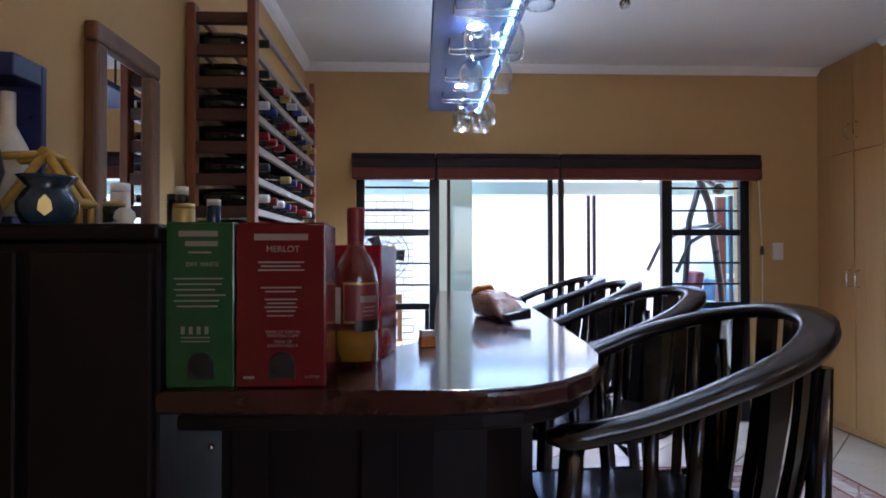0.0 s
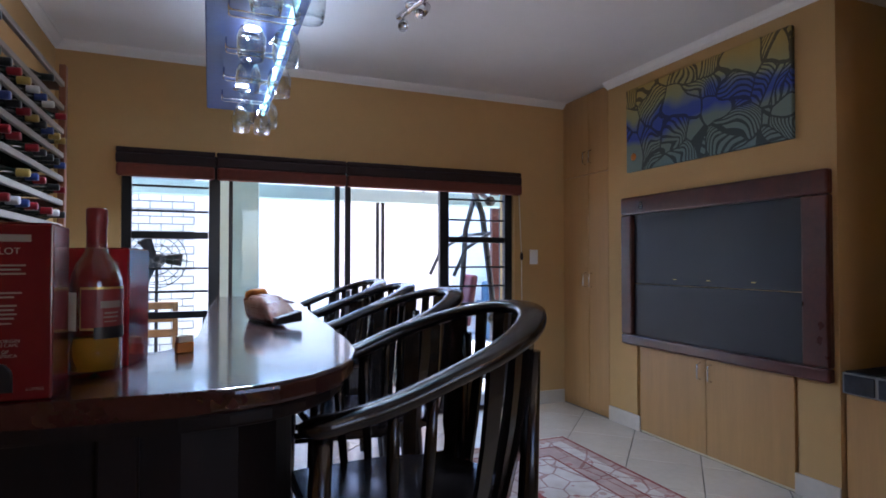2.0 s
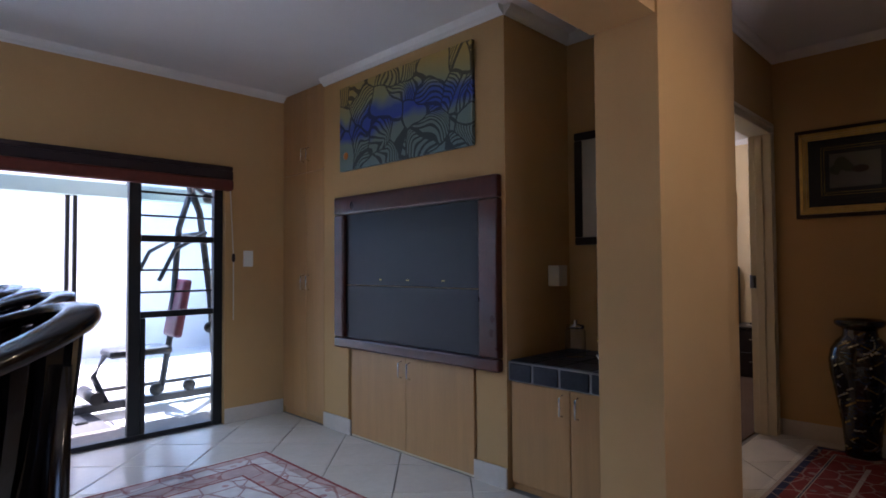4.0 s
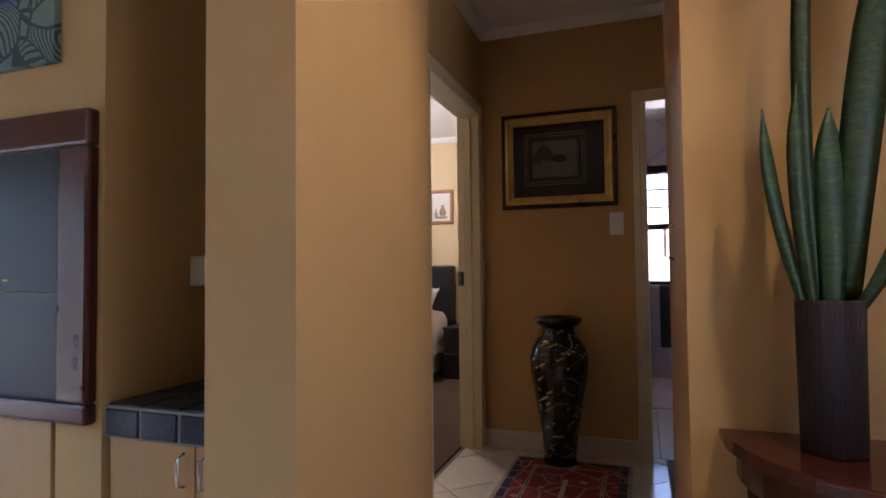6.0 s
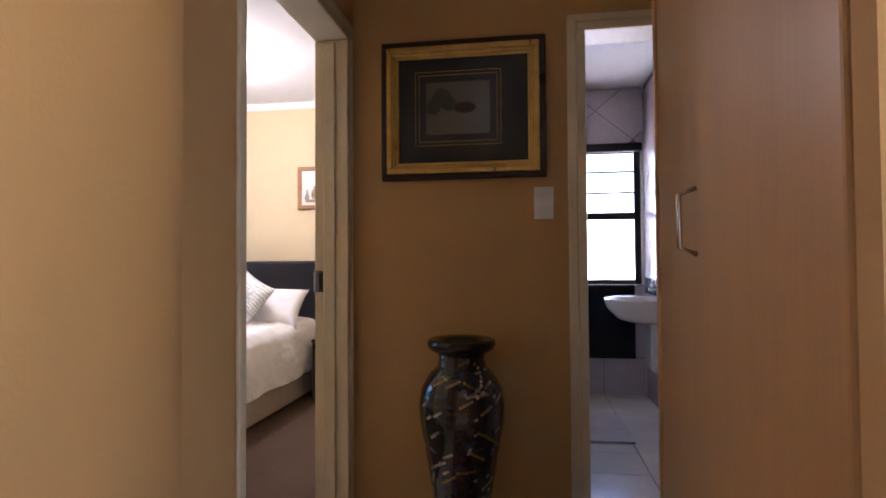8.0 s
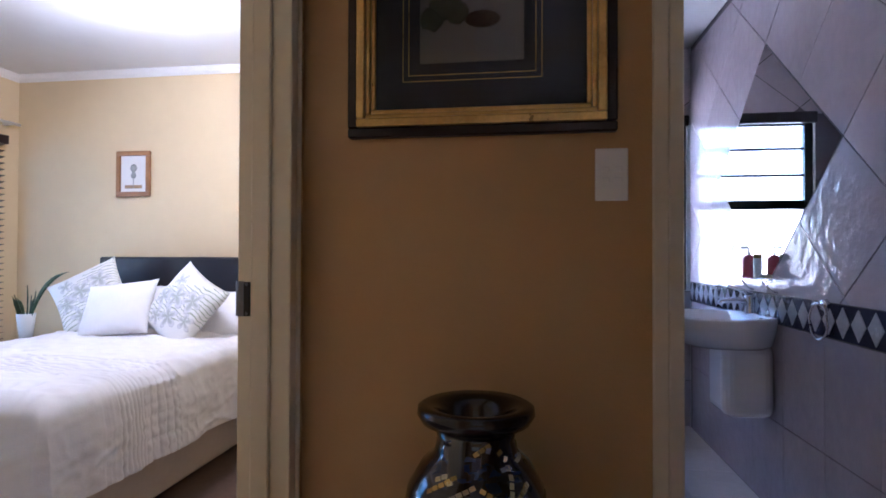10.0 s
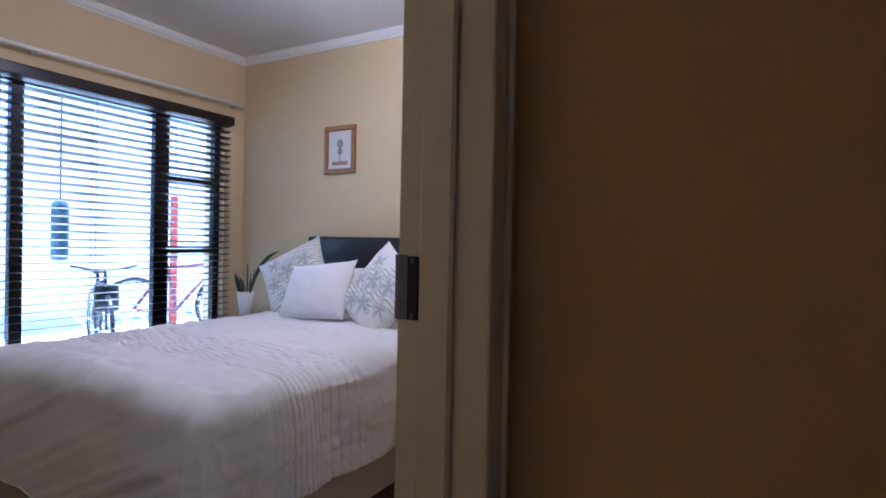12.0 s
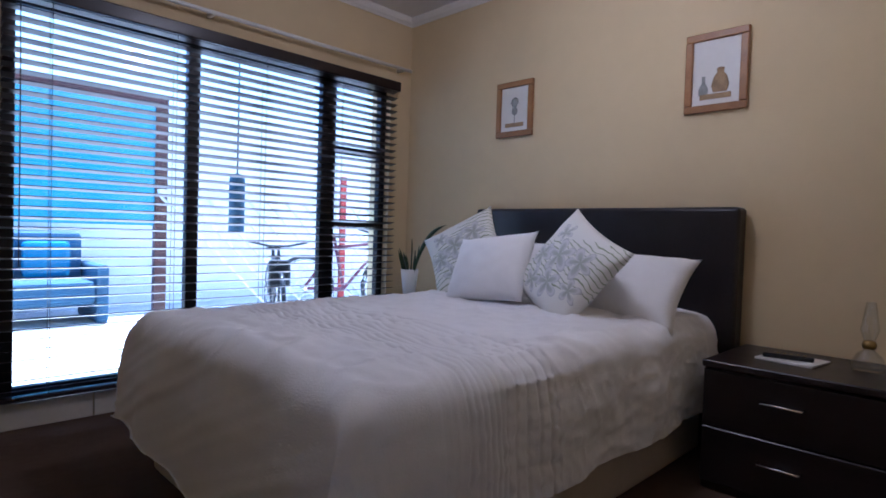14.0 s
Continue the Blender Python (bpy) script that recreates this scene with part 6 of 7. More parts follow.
night_table(1.27, 1.86, "dark espresso night table with two drawers")
night_table(3.44, 4.05, "dark espresso night table beside the window")
nt = thing("notepad", (6.93, 1.62, 0.5065), "white notepad with a black remote on it", "notepad", rz=-8)
part("paper", B(-0.09, -0.10, 0, 0.09, 0.10, 0.008, bevel=0.001), M_WHITE, nt)
rc = thing("remote_control", (6.91, 1.63, 0.515), "black plastic remote control on the notepad", "remote control", rz=12)
part("casing", B(-0.022, -0.085, 0, 0.022, 0.085, 0.018, bevel=0.005, seg=2), M_BLACK, rc)
for i in range(5):
    part("button", B(-0.012, -0.06 + i * 0.022, 0.018, 0.012, -0.05 + i * 0.022, 0.020), M_CHROME, rc)
ol = thing("oil_lamp", (6.98, 1.39, 0.5065), "clear glass oil lamp with tall chimney", "oil lamp")
part("font", lathe([(0, 0), (0.05, 0), (0.054, 0.02), (0.04, 0.055), (0.016, 0.075), (0.016, 0.08), (0.012, 0.08), (0.036, 0.052), (0.05, 0.02), (0, 0.004)], 24), M_WGLASS, ol)
part("burner", lathe([(0, 0.08), (0.02, 0.08), (0.024, 0.095), (0.018, 0.11), (0, 0.112)], 20), M_BRASS, ol)
part("chimney", lathe([(0.018, 0.112), (0.03, 0.15), (0.024, 0.19), (0.015, 0.25), (0.014, 0.25), (0.0225, 0.19), (0.0285, 0.15), (0.0165, 0.112)], 24), M_WGLASS, ol)
vp = thing("potted_plant", (6.93, 3.86, 0.5065), "slim white vase with upright green leaves", "plant")
part("vase", lathe([(0, 0), (0.035, 0), (0.045, 0.08), (0.06, 0.20), (0.057, 0.20), (0.04, 0.08), (0, 0.01)], 24), M_WHITE, vp)
rng = random.Random(8)
for i in range(9):
    a, r = rng.uniform(0, 6.28), rng.uniform(0.005, 0.03)
    part("leaf", blade((r * math.cos(a), r * math.sin(a), 0.1), (0.08 * math.cos(a), 0.08 * math.sin(a), rng.uniform(0.28, 0.40)), (0.01, 0.0, 0), 0.012, a), M_LEAF, vp)
part("leaf", blade((0.0, -0.02, 0.12), (-0.02, -0.36, 0.50), (0, 0.03, 0.08), 0.026, 1.2), M_LEAF, vp)

# pictures over the bed
M_FPINE = mat("honey_pine_frame", (0.36, 0.17, 0.06), 0.4, var=0.2, scale=12, bump=0.06)
M_PAPER = mat("pale_art_paper", (0.70, 0.67, 0.62), 0.5, var=0.04, bump=0)
M_BRONZE = mat("brown_wash", (0.42, 0.27, 0.13), 0.6, var=0.3, scale=25, bump=0)
M_GREYW = mat("grey_wash", (0.36, 0.36, 0.33), 0.6, var=0.3, scale=25, bump=0)
for y0, y1, z0, z1, kind in ((3.075, 3.35, 1.556, 1.892, 0), (1.90, 2.18, 1.56, 1.93, 1)):
    p = framed("small_picture", BEDX, y0, y1, z0, z1, 0.035, 0.022, M_FPINE, M_PAPER, "still-life print in honey pine frame" if kind else "botanical print in honey pine frame", "picture", -1, "print")
    if kind:
        part("jug_shape", lathe([(0, 0), (0.03, 0.0), (0.04, 0.03), (0.03, 0.07), (0.015, 0.09), (0.018, 0.11), (0, 0.115)], 16), M_BRONZE, p, m=pose(-0.0104, -0.02, 0.09) @ Matrix.Diagonal((0.02, 1, 1, 1)))
        part("flask_shape", lathe([(0, 0), (0.02, 0.0), (0.022, 0.03), (0.008, 0.06), (0.008, 0.09), (0, 0.09)], 16), M_GREYW, p, m=pose(-0.0104, 0.055, 0.08) @ Matrix.Diagonal((0.02, 1, 1, 1)))
    else:
        part("flower_shape", lathe([(0, 0), (0.018, 0.01), (0.022, 0.03), (0.01, 0.05), (0.03, 0.075), (0.02, 0.10), (0, 0.11)], 12), M_GREYW, p, m=pose(-0.0104, 0.0, 0.13) @ Matrix.Diagonal((0.02, 1, 1, 1)))
        part("stalk", B(-0.0108, -0.003, 0.07, -0.0102, 0.003, 0.14), M_GREYW, p)
    part("ground_line", B(-0.0108, -0.07, 0.06, -0.0102, 0.07, 0.085), M_BRONZE, p)

# window and slatted blind
wd = tagged(new("window_2"), "black steel bedroom window reaching almost to the floor", "window", kind="structure")


def wbar(x0, z0, x1, z1, y0=BEDY + 0.05, y1=BEDY + 0.10):
    part("frame_bar", B(x0, y0, z0, x1, y1, z1, bevel=0.003), M_STEEL, wd)


wbar(BW0, BWZ0, BW0 + 0.06, BWZ1)
wbar(BW1 - 0.05, BWZ0, BW1, BWZ1)
wbar(BW0 + 0.06, BWZ0, BW1 - 0.05, BWZ0 + 0.05)
wbar(BW0 + 0.06, BWZ1 - 0.05, BW1 - 0.05, BWZ1)
wbar(5.62, BWZ0 + 0.05, 5.685, BWZ1 - 0.05)
wbar(6.47, BWZ0 + 0.05, 6.58, BWZ1 - 0.05)
for z in (1.49, 1.0):
    wbar(6.58, z - 0.025, BW1 - 0.05, z + 0.025)
for x0, x1 in ((BW0 + 0.06, 5.62), (5.685, 6.47), (6.58, BW1 - 0.05)):
    p = part("pane", B(x0, BEDY + 0.072, BWZ0 + 0.05, x1, BEDY + 0.076, BWZ1 - 0.05), M_PANE, wd)
    p.visible_shadow = False
part("sill_tile", B(BW0 - 0.08, BEDY - 0.012, 0.006, 5.17, BEDY - 0.001, 0.125, bevel=0.002), M_TILE, wd)
part("sill_tile", B(5.175, BEDY - 0.012, 0.006, 5.60, BEDY - 0.001, 0.125, bevel=0.002), M_TILE, wd)
part("sill_tile", B(5.605, BEDY - 0.012, 0.006, 6.10, BEDY - 0.001, 0.125, bevel=0.002), M_TILE, wd)
M_SLATB = mat("dark_walnut_slat", (0.022, 0.012, 0.012), 0.3, var=0.2, scale=8, bump=0.03, stretch=(0.2, 1, 1))
bl = thing("slatted_blind", (BW0, BEDY, 0), "dark wooden venetian blind, slats open", "blind")
WB = BW1 - BW0 + 0.02
part("head_rail", B(-0.01, -0.085, 1.935, WB, -0.005, 2.0, bevel=0.006, seg=2), M_SLATB, bl)
part("bottom_rail", B(0, -0.06, 0.14, WB - 0.01, -0.012, 0.162, bevel=0.005), M_SLATB, bl)
sl = B(0, -0.025, -0.002, WB - 0.01, 0.025, 0.002)
me = bpy.data.meshes.new("slat")
sl.to_mesh(me)
sl.free()
me.materials.append(M_SLATB)
nsl = 39
for i in range(nsl):
    o = new("slat", me)
    o.parent = bl
    o.matrix_basis = pose(0, -0.036, 0.185 + i * (1.745 / (nsl - 1)), -12 + 1.2 * math.sin(i * 1.7), 0, 0.0)
for x in (0.18, 0.72, 1.22, 1.75, 2.08):
    for y in (-0.062, -0.010):
        part("ladder_cord", tube([(x, y, 0.16), (x, y, 1.94)], 0.0016, 5), M_SLATB, bl)
part("pull_cord", tube([(0.06, -0.075, 1.94), (0.062, -0.075, 1.2), (0.06, -0.075, 0.75)], 0.0025, 6), M_SLATB, bl)
cr = thing("curtain_rail", (0, 0, 0), "slim white curtain rail above the window", "curtain rail")
part("rod", tube([(4.1, BEDY - 0.07, 2.10), (7.12, BEDY - 0.07, 2.10)], 0.011, 10), M_WHITE, cr)
for x in (4.3, 5.7, 7.05):
    part("bracket", B(x - 0.01, BEDY - 0.07, 2.085, x + 0.01, BEDY, 2.11, bevel=0.002), M_WHITE, cr)
cl = thing("ceiling_lamp", (5.94, 2.32, CEIL), "round frosted ceiling lamp with gilt ring", "ceiling lamp")
part("ring", lathe([(0, -0.001), (0.15, -0.001), (0.16, -0.015), (0.15, -0.028), (0.13, -0.03)], 32), M_BRASS, cl)
part("bowl", lathe([(0.135, -0.028), (0.12, -0.05), (0.07, -0.065), (0, -0.07)], 32), glow("lit_frosted_glass", (1.0, 0.93, 0.84), 1.2), cl, "lit frosted glass bowl")
lamp("bedroom_lamp", "POINT", 4.6, (1.0, 0.92, 0.84), pose(5.94, 2.32, CEIL - 0.16), 0.12)

# ---- bathroom ----
M_BTILE = mat("mauve_grey_glazed_tile", (0.56, 0.49, 0.50), 0.14, var=0.09, scale=3, bump=0.35, bscale=22, rand=0.05)
M_BGROUT = mat("dark_tile_joint", (0.16, 0.14, 0.14), 0.85, var=0.1, bump=0.1)
M_PORC = mat("white_porcelain", (0.80, 0.79, 0.80), 0.1, var=0.02, bump=0, coat=0.4)
# tiled faces: backing with joints, tiles proud of it
bt = tagged(new("wall_tiling"), "mauve-grey diagonal wall tiles over the basin", "tiling", kind="structure")
part("tile_backing", B(ENDX + 0.16, BY, 0, BX, BY + 0.004, BCEIL), M_BGROUT, bt)
HXT, HZT = 0.318, 0.28
MX, MZ = 6.15, 1.545


def clip(poly, x0, x1, z0, z1):
    """Keeps the part of a flat outline that lies in a rectangle."""
    for k, v, s in ((0, x0, 1), (0, x1, -1), (1, z0, 1), (1, z1, -1)):
        out = []
        for a, c in zip(poly, poly[1:] + poly[:1]):
            ia, ic = (a[k] - v) * s >= 0, (c[k] - v) * s >= 0
            if ia:
                out.append(a)
            if ia != ic:
                t = (v - a[k]) / (c[k] - a[k])
                out.append((a[0] + (c[0] - a[0]) * t, a[1] + (c[1] - a[1]) * t))
        poly = out
        if len(poly) < 3:
            return []
    return poly


def slab(poly, place, depth):
    """A thin tile over a flat outline; place maps (u, v, out) to the room."""
    bm = bmesh.new()
    lo = [bm.verts.new(place(u, v, 0.003)) for u, v in poly]
    hi = [bm.verts.new(place(u, v, depth)) for u, v in poly]
    bm.faces.new(hi)
    k = len(poly)
    for i in range(k):
        bm.faces.new((lo[i], lo[(i + 1) % k], hi[(i + 1) % k], hi[i]))
    return bm


def basin_wall(u, v, o):
    return (u, BY + o, v)


g = 0.004
for i in range(-4, 5):
    for j in range(-4, 5):
        if (i + j) % 2:
            continue
        cx, cz = MX + (i + 1) * HXT, MZ + j * HZT
        if abs(cx - MX) / (2 * HXT) + abs(cz - MZ) / (2 * HZT) < 0.99:
            continue
        q = clip([(cx - HXT + g, cz), (cx, cz - HZT + g), (cx + HXT - g, cz), (cx, cz + HZT - g)], ENDX + 0.17, BX - 0.006, 0.962, 2.49)
        if q:
            part("tile", slab(q, basin_wall, 0.009), M_BTILE, bt)
for i in range(8):
    for z0, z1 in ((0.0, 0.40), (0.404, 0.83)):
        x0 = ENDX + 0.17 + i * 0.335
        if x0 < BX - 0.1:
            part("tile", slab([(x0, z0), (min(x0 + 0.331, BX - 0.004), z0), (min(x0 + 0.331, BX - 0.004), z1), (x0, z1)], basin_wall, 0.009), M_BTILE, bt)
M_BANDD = mat("dark_blue_band_tile", (0.05, 0.05, 0.085), 0.25, var=0.2, scale=10, bump=0.05)
M_BANDL = mat("pale_marble_band_tile", (0.55, 0.53, 0.54), 0.25, var=0.2, scale=10, bump=0.05)
part("band_backing", B(ENDX + 0.17, BY + 0.004, 0.835, BX - 0.004, BY + 0.009, 0.958), M_BANDD, bt)
for i in range(26):
    x = ENDX + 0.24 + i * 0.094
    part("band_tile", slab([(x - 0.042, 0.897), (x, 0.843), (x + 0.042, 0.897), (x, 0.951)], basin_wall, 0.012), M_BANDL, bt)

mr_ = thing("wall_mirror", (MX, BY, MZ), "diamond-shaped frameless mirror set among the tiles", "mirror")
part("mirror_glass", slab([(-2 * HXT + 0.006, 0), (0, -2 * HZT + 0.006), (2 * HXT - 0.006, 0), (0, 2 * HZT - 0.006)], lambda u, v, o: (u, o, v), 0.010), M_MIRROR, mr_)

wt = tagged(new("wall_tiling_2"), "mauve-grey tiles around the bathroom window", "tiling", kind="structure")


def window_wall(u, v, o):
    return (BX - o, u, v)


part("tile_backing", B(BX - 0.004, BY + 0.01, 0, BX - 0.0005, 0.98, 0.895), M_BGROUT, wt)
part("tile_backing", B(BX - 0.004, BY + 0.01, 2.055, BX - 0.0005, 0.98, BCEIL - 0.002), M_BGROUT, wt)
part("tile_backing", B(BX - 0.004, 0.035, 0.896, BX - 0.0005, 0.98, 2.054), M_BGROUT, wt)
for i in range(5):
    for z0, z1 in ((0.0, 0.30), (0.304, 0.60), (0.604, 0.89)):
        y0 = BY + 0.012 + i * 0.335
        part("tile", slab([(y0, z0), (y0 + 0.331, z0), (y0 + 0.331, z1), (y0, z1)], window_wall, 0.009), M_BTILE, wt)
for i in range(-3, 4):
    for j in (0, 1, 2):
        if (i + j) % 2:
            continue
        cy, cz = -0.36 + i * 0.30, 2.10 + j * 0.25
        q = clip([(cy - 0.296, cz), (cy, cz - 0.246), (cy + 0.296, cz), (cy, cz + 0.246)], BY + 0.012, 0.97, 2.058, BCEIL - 0.005)
        if q:
            part("tile", slab(q, window_wall, 0.009), M_BTILE, wt)

bw = tagged(new("window_3"), "black steel bathroom window with obscured panes", "window", kind="structure")
for y0, y1, z0, z1 in ((-0.72, -0.67, 0.90, 2.05), (-0.02, 0.03, 0.90, 2.05), (-0.67, -0.02, 0.90, 0.94), (-0.67, -0.02, 1.99, 2.05), (-0.67, -0.02, 1.44, 1.50), (-0.67, -0.02, 1.655, 1.672), (-0.67, -0.02, 1.83, 1.847)):
    part("frame_bar", B(BX + 0.02, y0, z0, BX + 0.06, y1, z1, bevel=0.003), M_STEEL, bw)
M_OBSC = glass("obscured_glass", (0.95, 0.93, 0.95), rough=0.35, ior=1.1)
for z0, z1 in ((0.94, 1.44), (1.50, 1.99)):
    p = part("pane", B(BX + 0.036, -0.67, z0, BX + 0.042, -0.02, z1), M_OBSC, bw)
    p.visible_shadow = False
part("blind_box", B(BX - 0.03, -0.73, 2.0, BX + 0.015, 0.04, 2.07, bevel=0.006), M_STEEL, bw)

ba = thing("wash_basin", (6.16, BY + 0.01, 0.80), "white wall-hung porcelain basin with half pedestal", "basin")
bm = bmesh.new()
rings = []
for sx, sy, z, cy in ((0.14, 0.16, -0.085, 0.17), (0.22, 0.205, -0.06, 0.20), (0.265, 0.235, 0.0, 0.225), (0.275, 0.245, 0.05, 0.23), (0.270, 0.24, 0.062, 0.23), (0.235, 0.19, 0.060, 0.245), (0.20, 0.155, 0.01, 0.25), (0.10, 0.08, -0.045, 0.25), (0.01, 0.01, -0.055, 0.25)):
    rr = []
    for k in range(40):
        a = 2 * math.pi * k / 40
        c, s = math.cos(a), math.sin(a)
        y = cy + sy * math.copysign(abs(s) ** 0.8, s)
        rr.append(bm.verts.new((sx * math.copysign(abs(c) ** 0.75, c), max(0.0, y), z)))
    rings.append(rr)
for a, b2 in zip(rings, rings[1:]):
    for k in range(40):
        bm.faces.new((a[k], a[(k + 1) % 40], b2[(k + 1) % 40], b2[k])).smooth = True
bm.faces.new(rings[0])
bm.faces.new(rings[-1])
part("bowl", bm, M_PORC, ba)
part("half_pedestal", B(-0.12, 0.0, -0.39, 0.12, 0.22, -0.06, bevel=0.045, seg=4), M_PORC, ba, smooth=False)
part("drain", lathe([(0, -0.052), (0.022, -0.050), (0, -0.049)], 16, y=0.25), M_CHROME, ba)
tp = thing("basin_tap", (6.16, BY + 0.075, 0.862), "chrome lever mixer tap on the basin", "tap")
part("tap_body", lathe([(0, 0), (0.028, 0), (0.024, 0.01), (0.022, 0.07), (0.024, 0.085), (0, 0.095)], 20), M_CHROME, tp)
part("spout", tube([(0, 0.0, 0.05), (0, 0.06, 0.065), (0, 0.125, 0.06), (0, 0.135, 0.045)], [0.016, 0.014, 0.012, 0.012], 12), M_CHROME, tp)
part("lever", tube([(0, -0.005, 0.09), (0, 0.05, 0.115), (0, 0.10, 0.13)], [0.012, 0.009, 0.006], 10), M_CHROME, tp)
sh = thing("glass_shelf", (6.16, BY + 0.01, 1.02), "small glass shelf with chrome brackets over the basin", "shelf")
part("shelf_glass", prism([(-0.17, 0.0), (0.17, 0.0), (0.15, 0.09), (0.06, 0.12), (-0.06, 0.12), (-0.15, 0.09)], 0, 0.008, bevel=0.002), M_WGLASS, sh)
for x in (-0.13, 0.13):
    part("bracket", tube([(x, 0.0, -0.05), (x, 0.03, -0.04), (x * 0.9, 0.06, -0.003)], 0.005, 8), M_CHROME, sh)
M_PINK = mat("pink_soap", (0.60, 0.12, 0.16), 0.25, var=0.1, bump=0)
sd = thing("soap_bottle", (6.20, BY + 0.065, 1.029), "pink pump soap bottle on the glass shelf", "soap bottle")
part("body", lathe([(0, 0), (0.028, 0), (0.03, 0.01), (0.028, 0.09), (0.012, 0.105), (0, 0.105)], 18), M_PINK, sd)
part("pump", tube([(0, 0, 0.105), (0, 0, 0.14), (0.0, 0.035, 0.14)], 0.005, 8), M_WHITE, sd)
jar((6.10, BY + 0.065, 1.029), 0.018, 0.11, M_WHITE, M_BRASS, "slim white bottle with gold cap on shelf")
solo("soap_bar", B(-0.03, -0.02, 0, 0.03, 0.02, 0.02, bevel=0.008, seg=3), M_CREAM, "cream bar of soap on the glass shelf", "soap", (6.03, BY + 0.06, 1.029))
tr = thing("towel_ring", (5.62, BY + 0.012, 0.95), "chrome towel ring on the tiled wall", "towel ring")
part("mount", lathe([(0, 0), (0.022, 0), (0.018, 0.018), (0, 0.02)], 16), M_CHROME, tr, m=pose(0, 0, 0, -90))
part("ring", tube([(0.065 * math.sin(a), 0.03, -0.06 + 0.065 * math.cos(a)) for a in [2 * math.pi * k / 28 for k in range(28)]], 0.004, 8, closed=True), M_CHROME, tr)
M_TOWEL = mat("black_towel", (0.014, 0.012, 0.016), 0.95, var=0.2, bump=0.6, bscale=150)
tw = thing("hand_towel", (7.33, -0.58, 0.30), "dark towel hanging below the window sill", "towel")
bm = bmesh.new()
nn = 24
fr_, bk = [], []
for i in range(nn + 1):
    u = i / nn
    for lst, dx in ((fr_, -0.035), (bk, -0.010)):
        w = 0.010 * math.sin(u * 19)
        lst.append([bm.verts.new((dx + w * (1 - z / 0.6), u * 0.5 - 0.07, z)) for z in (0, 0.2, 0.4, 0.56, 0.60)])
for lst in (fr_, bk):
    for a, b2 in zip(lst, lst[1:]):
        for k in range(4):
            bm.faces.new((a[k], b2[k], b2[k + 1], a[k + 1])).smooth = True
for a, b2, c, d2 in zip(fr_, fr_[1:], bk, bk[1:]):
    bm.faces.new((a[4], b2[4], d2[4], c[4]))
part("cloth", bm, M_TOWEL, tw)
part("rail", tube([(-0.022, -0.09, 0.592), (-0.022, 0.46, 0.592)], 0.007, 8), M_CHROME, tw)
solo("bath_mat", B(-0.32, -0.24, 0, 0.32, 0.24, 0.014, bevel=0.006, seg=2), mat("beige_bath_mat", (0.48, 0.42, 0.37), 0.95, var=0.1, scale=10, bump=0.8, bscale=200), "beige tufted bath mat on the floor", "bath mat", (6.35, -0.18, 0.003))

# ---- outside: covered patio and courtyard ----
structure("patio_floor", B(-4.0, FAR + 0.24, -0.12, 3.62, 6.6, -0.02), mat("grey_patio_tile", (0.55, 0.54, 0.52), 0.4, var=0.12, scale=3, bump=0.08), "grey tiled patio floor")
structure("patio_floor_2", B(3.62, BEDY + 0.22, -0.12, 9.0, 6.6, -0.02), M_PATIO, "pale paving outside the bedroom")
structure("garden_wall", B(-7, 9.0, -0.13, 14, 9.2, 2.5), M_OUTW, "white sunlit garden wall")
structure("patio_roof", B(-4.0, FAR + 0.24, 2.35, 3.0, 5.05, 2.47), M_OUTW, "white underside of patio roof")
# added out of view, deep enough to keep sun off the bedroom window
structure("eaves", B(3.0, BEDY + 0.22, 2.50, 9.0, 5.16, 2.62), M_OUTW, "unseen white eaves added to shade the bedroom window")
structure("patio_beam", B(-4.0, 5.75, 1.80, 4.2, 5.93, 1.93), M_TEAL, "pale teal beam along the patio edge")
structure("patio_wall", B(-4.0, 4.15, -0.1, -3.8, 6.6, 2.5), M_TEAL, "pale teal plaster patio wall")
pl = thing("patio_pillar", (0.30, 5.35, -0.02), "pale teal plaster pillar on the patio", "pillar")
part("shaft", B(-0.17, -0.17, 0.0, 0.17, 0.17, 2.37, bevel=0.01), M_TEAL, pl)
part("foot", B(-0.19, -0.19, 0.0, 0.19, 0.19, 0.10, bevel=0.006), M_OUTW, pl)

# sliding screen at the patio edge
ps = thing("patio_screen", (0.5, 5.85, -0.02), "slim dark aluminium patio door frames", "door frame")
for x in (1.23, 1.29, 2.75):
    part("upright", B(x, -0.02, 0.0, x + 0.032, 0.02, 1.83, bevel=0.003), M_STEEL, ps)
part("rail", B(0.2, -0.02, 0.0, 2.78, 0.02, 0.03, bevel=0.003), M_STEEL, ps)

# white brick planter wall, seen through the casement
M_BRICK = mat("white_painted_brick", (0.74, 0.72, 0.68), 0.8, var=0.08, scale=6, bump=0.3, bscale=50, rand=0.06)
wb = tagged(new("brick_wall"), "white painted brick courtyard wall", "wall", kind="structure")
part("mortar", B(-2.6, 7.02, -0.12, -0.1, 7.2, 2.3), M_PGROUT, wb)
bk_me = bpy.data.meshes.new("brick")
t = B(-0.108, -0.012, -0.036, 0.108, 0.012, 0.036, bevel=0.004)
t.to_mesh(bk_me)
t.free()
bk_me.materials.append(M_BRICK)
for r in range(26):
    for c in range(11):
        o = new("brick", bk_me)
        o.parent = wb
        o.matrix_basis = pose(-2.48 + c * 0.226 + (0.113 if r % 2 else 0), 7.012 + 0.004 * math.sin(r * 3.1 + c * 7.7), -0.07 + r * 0.085)

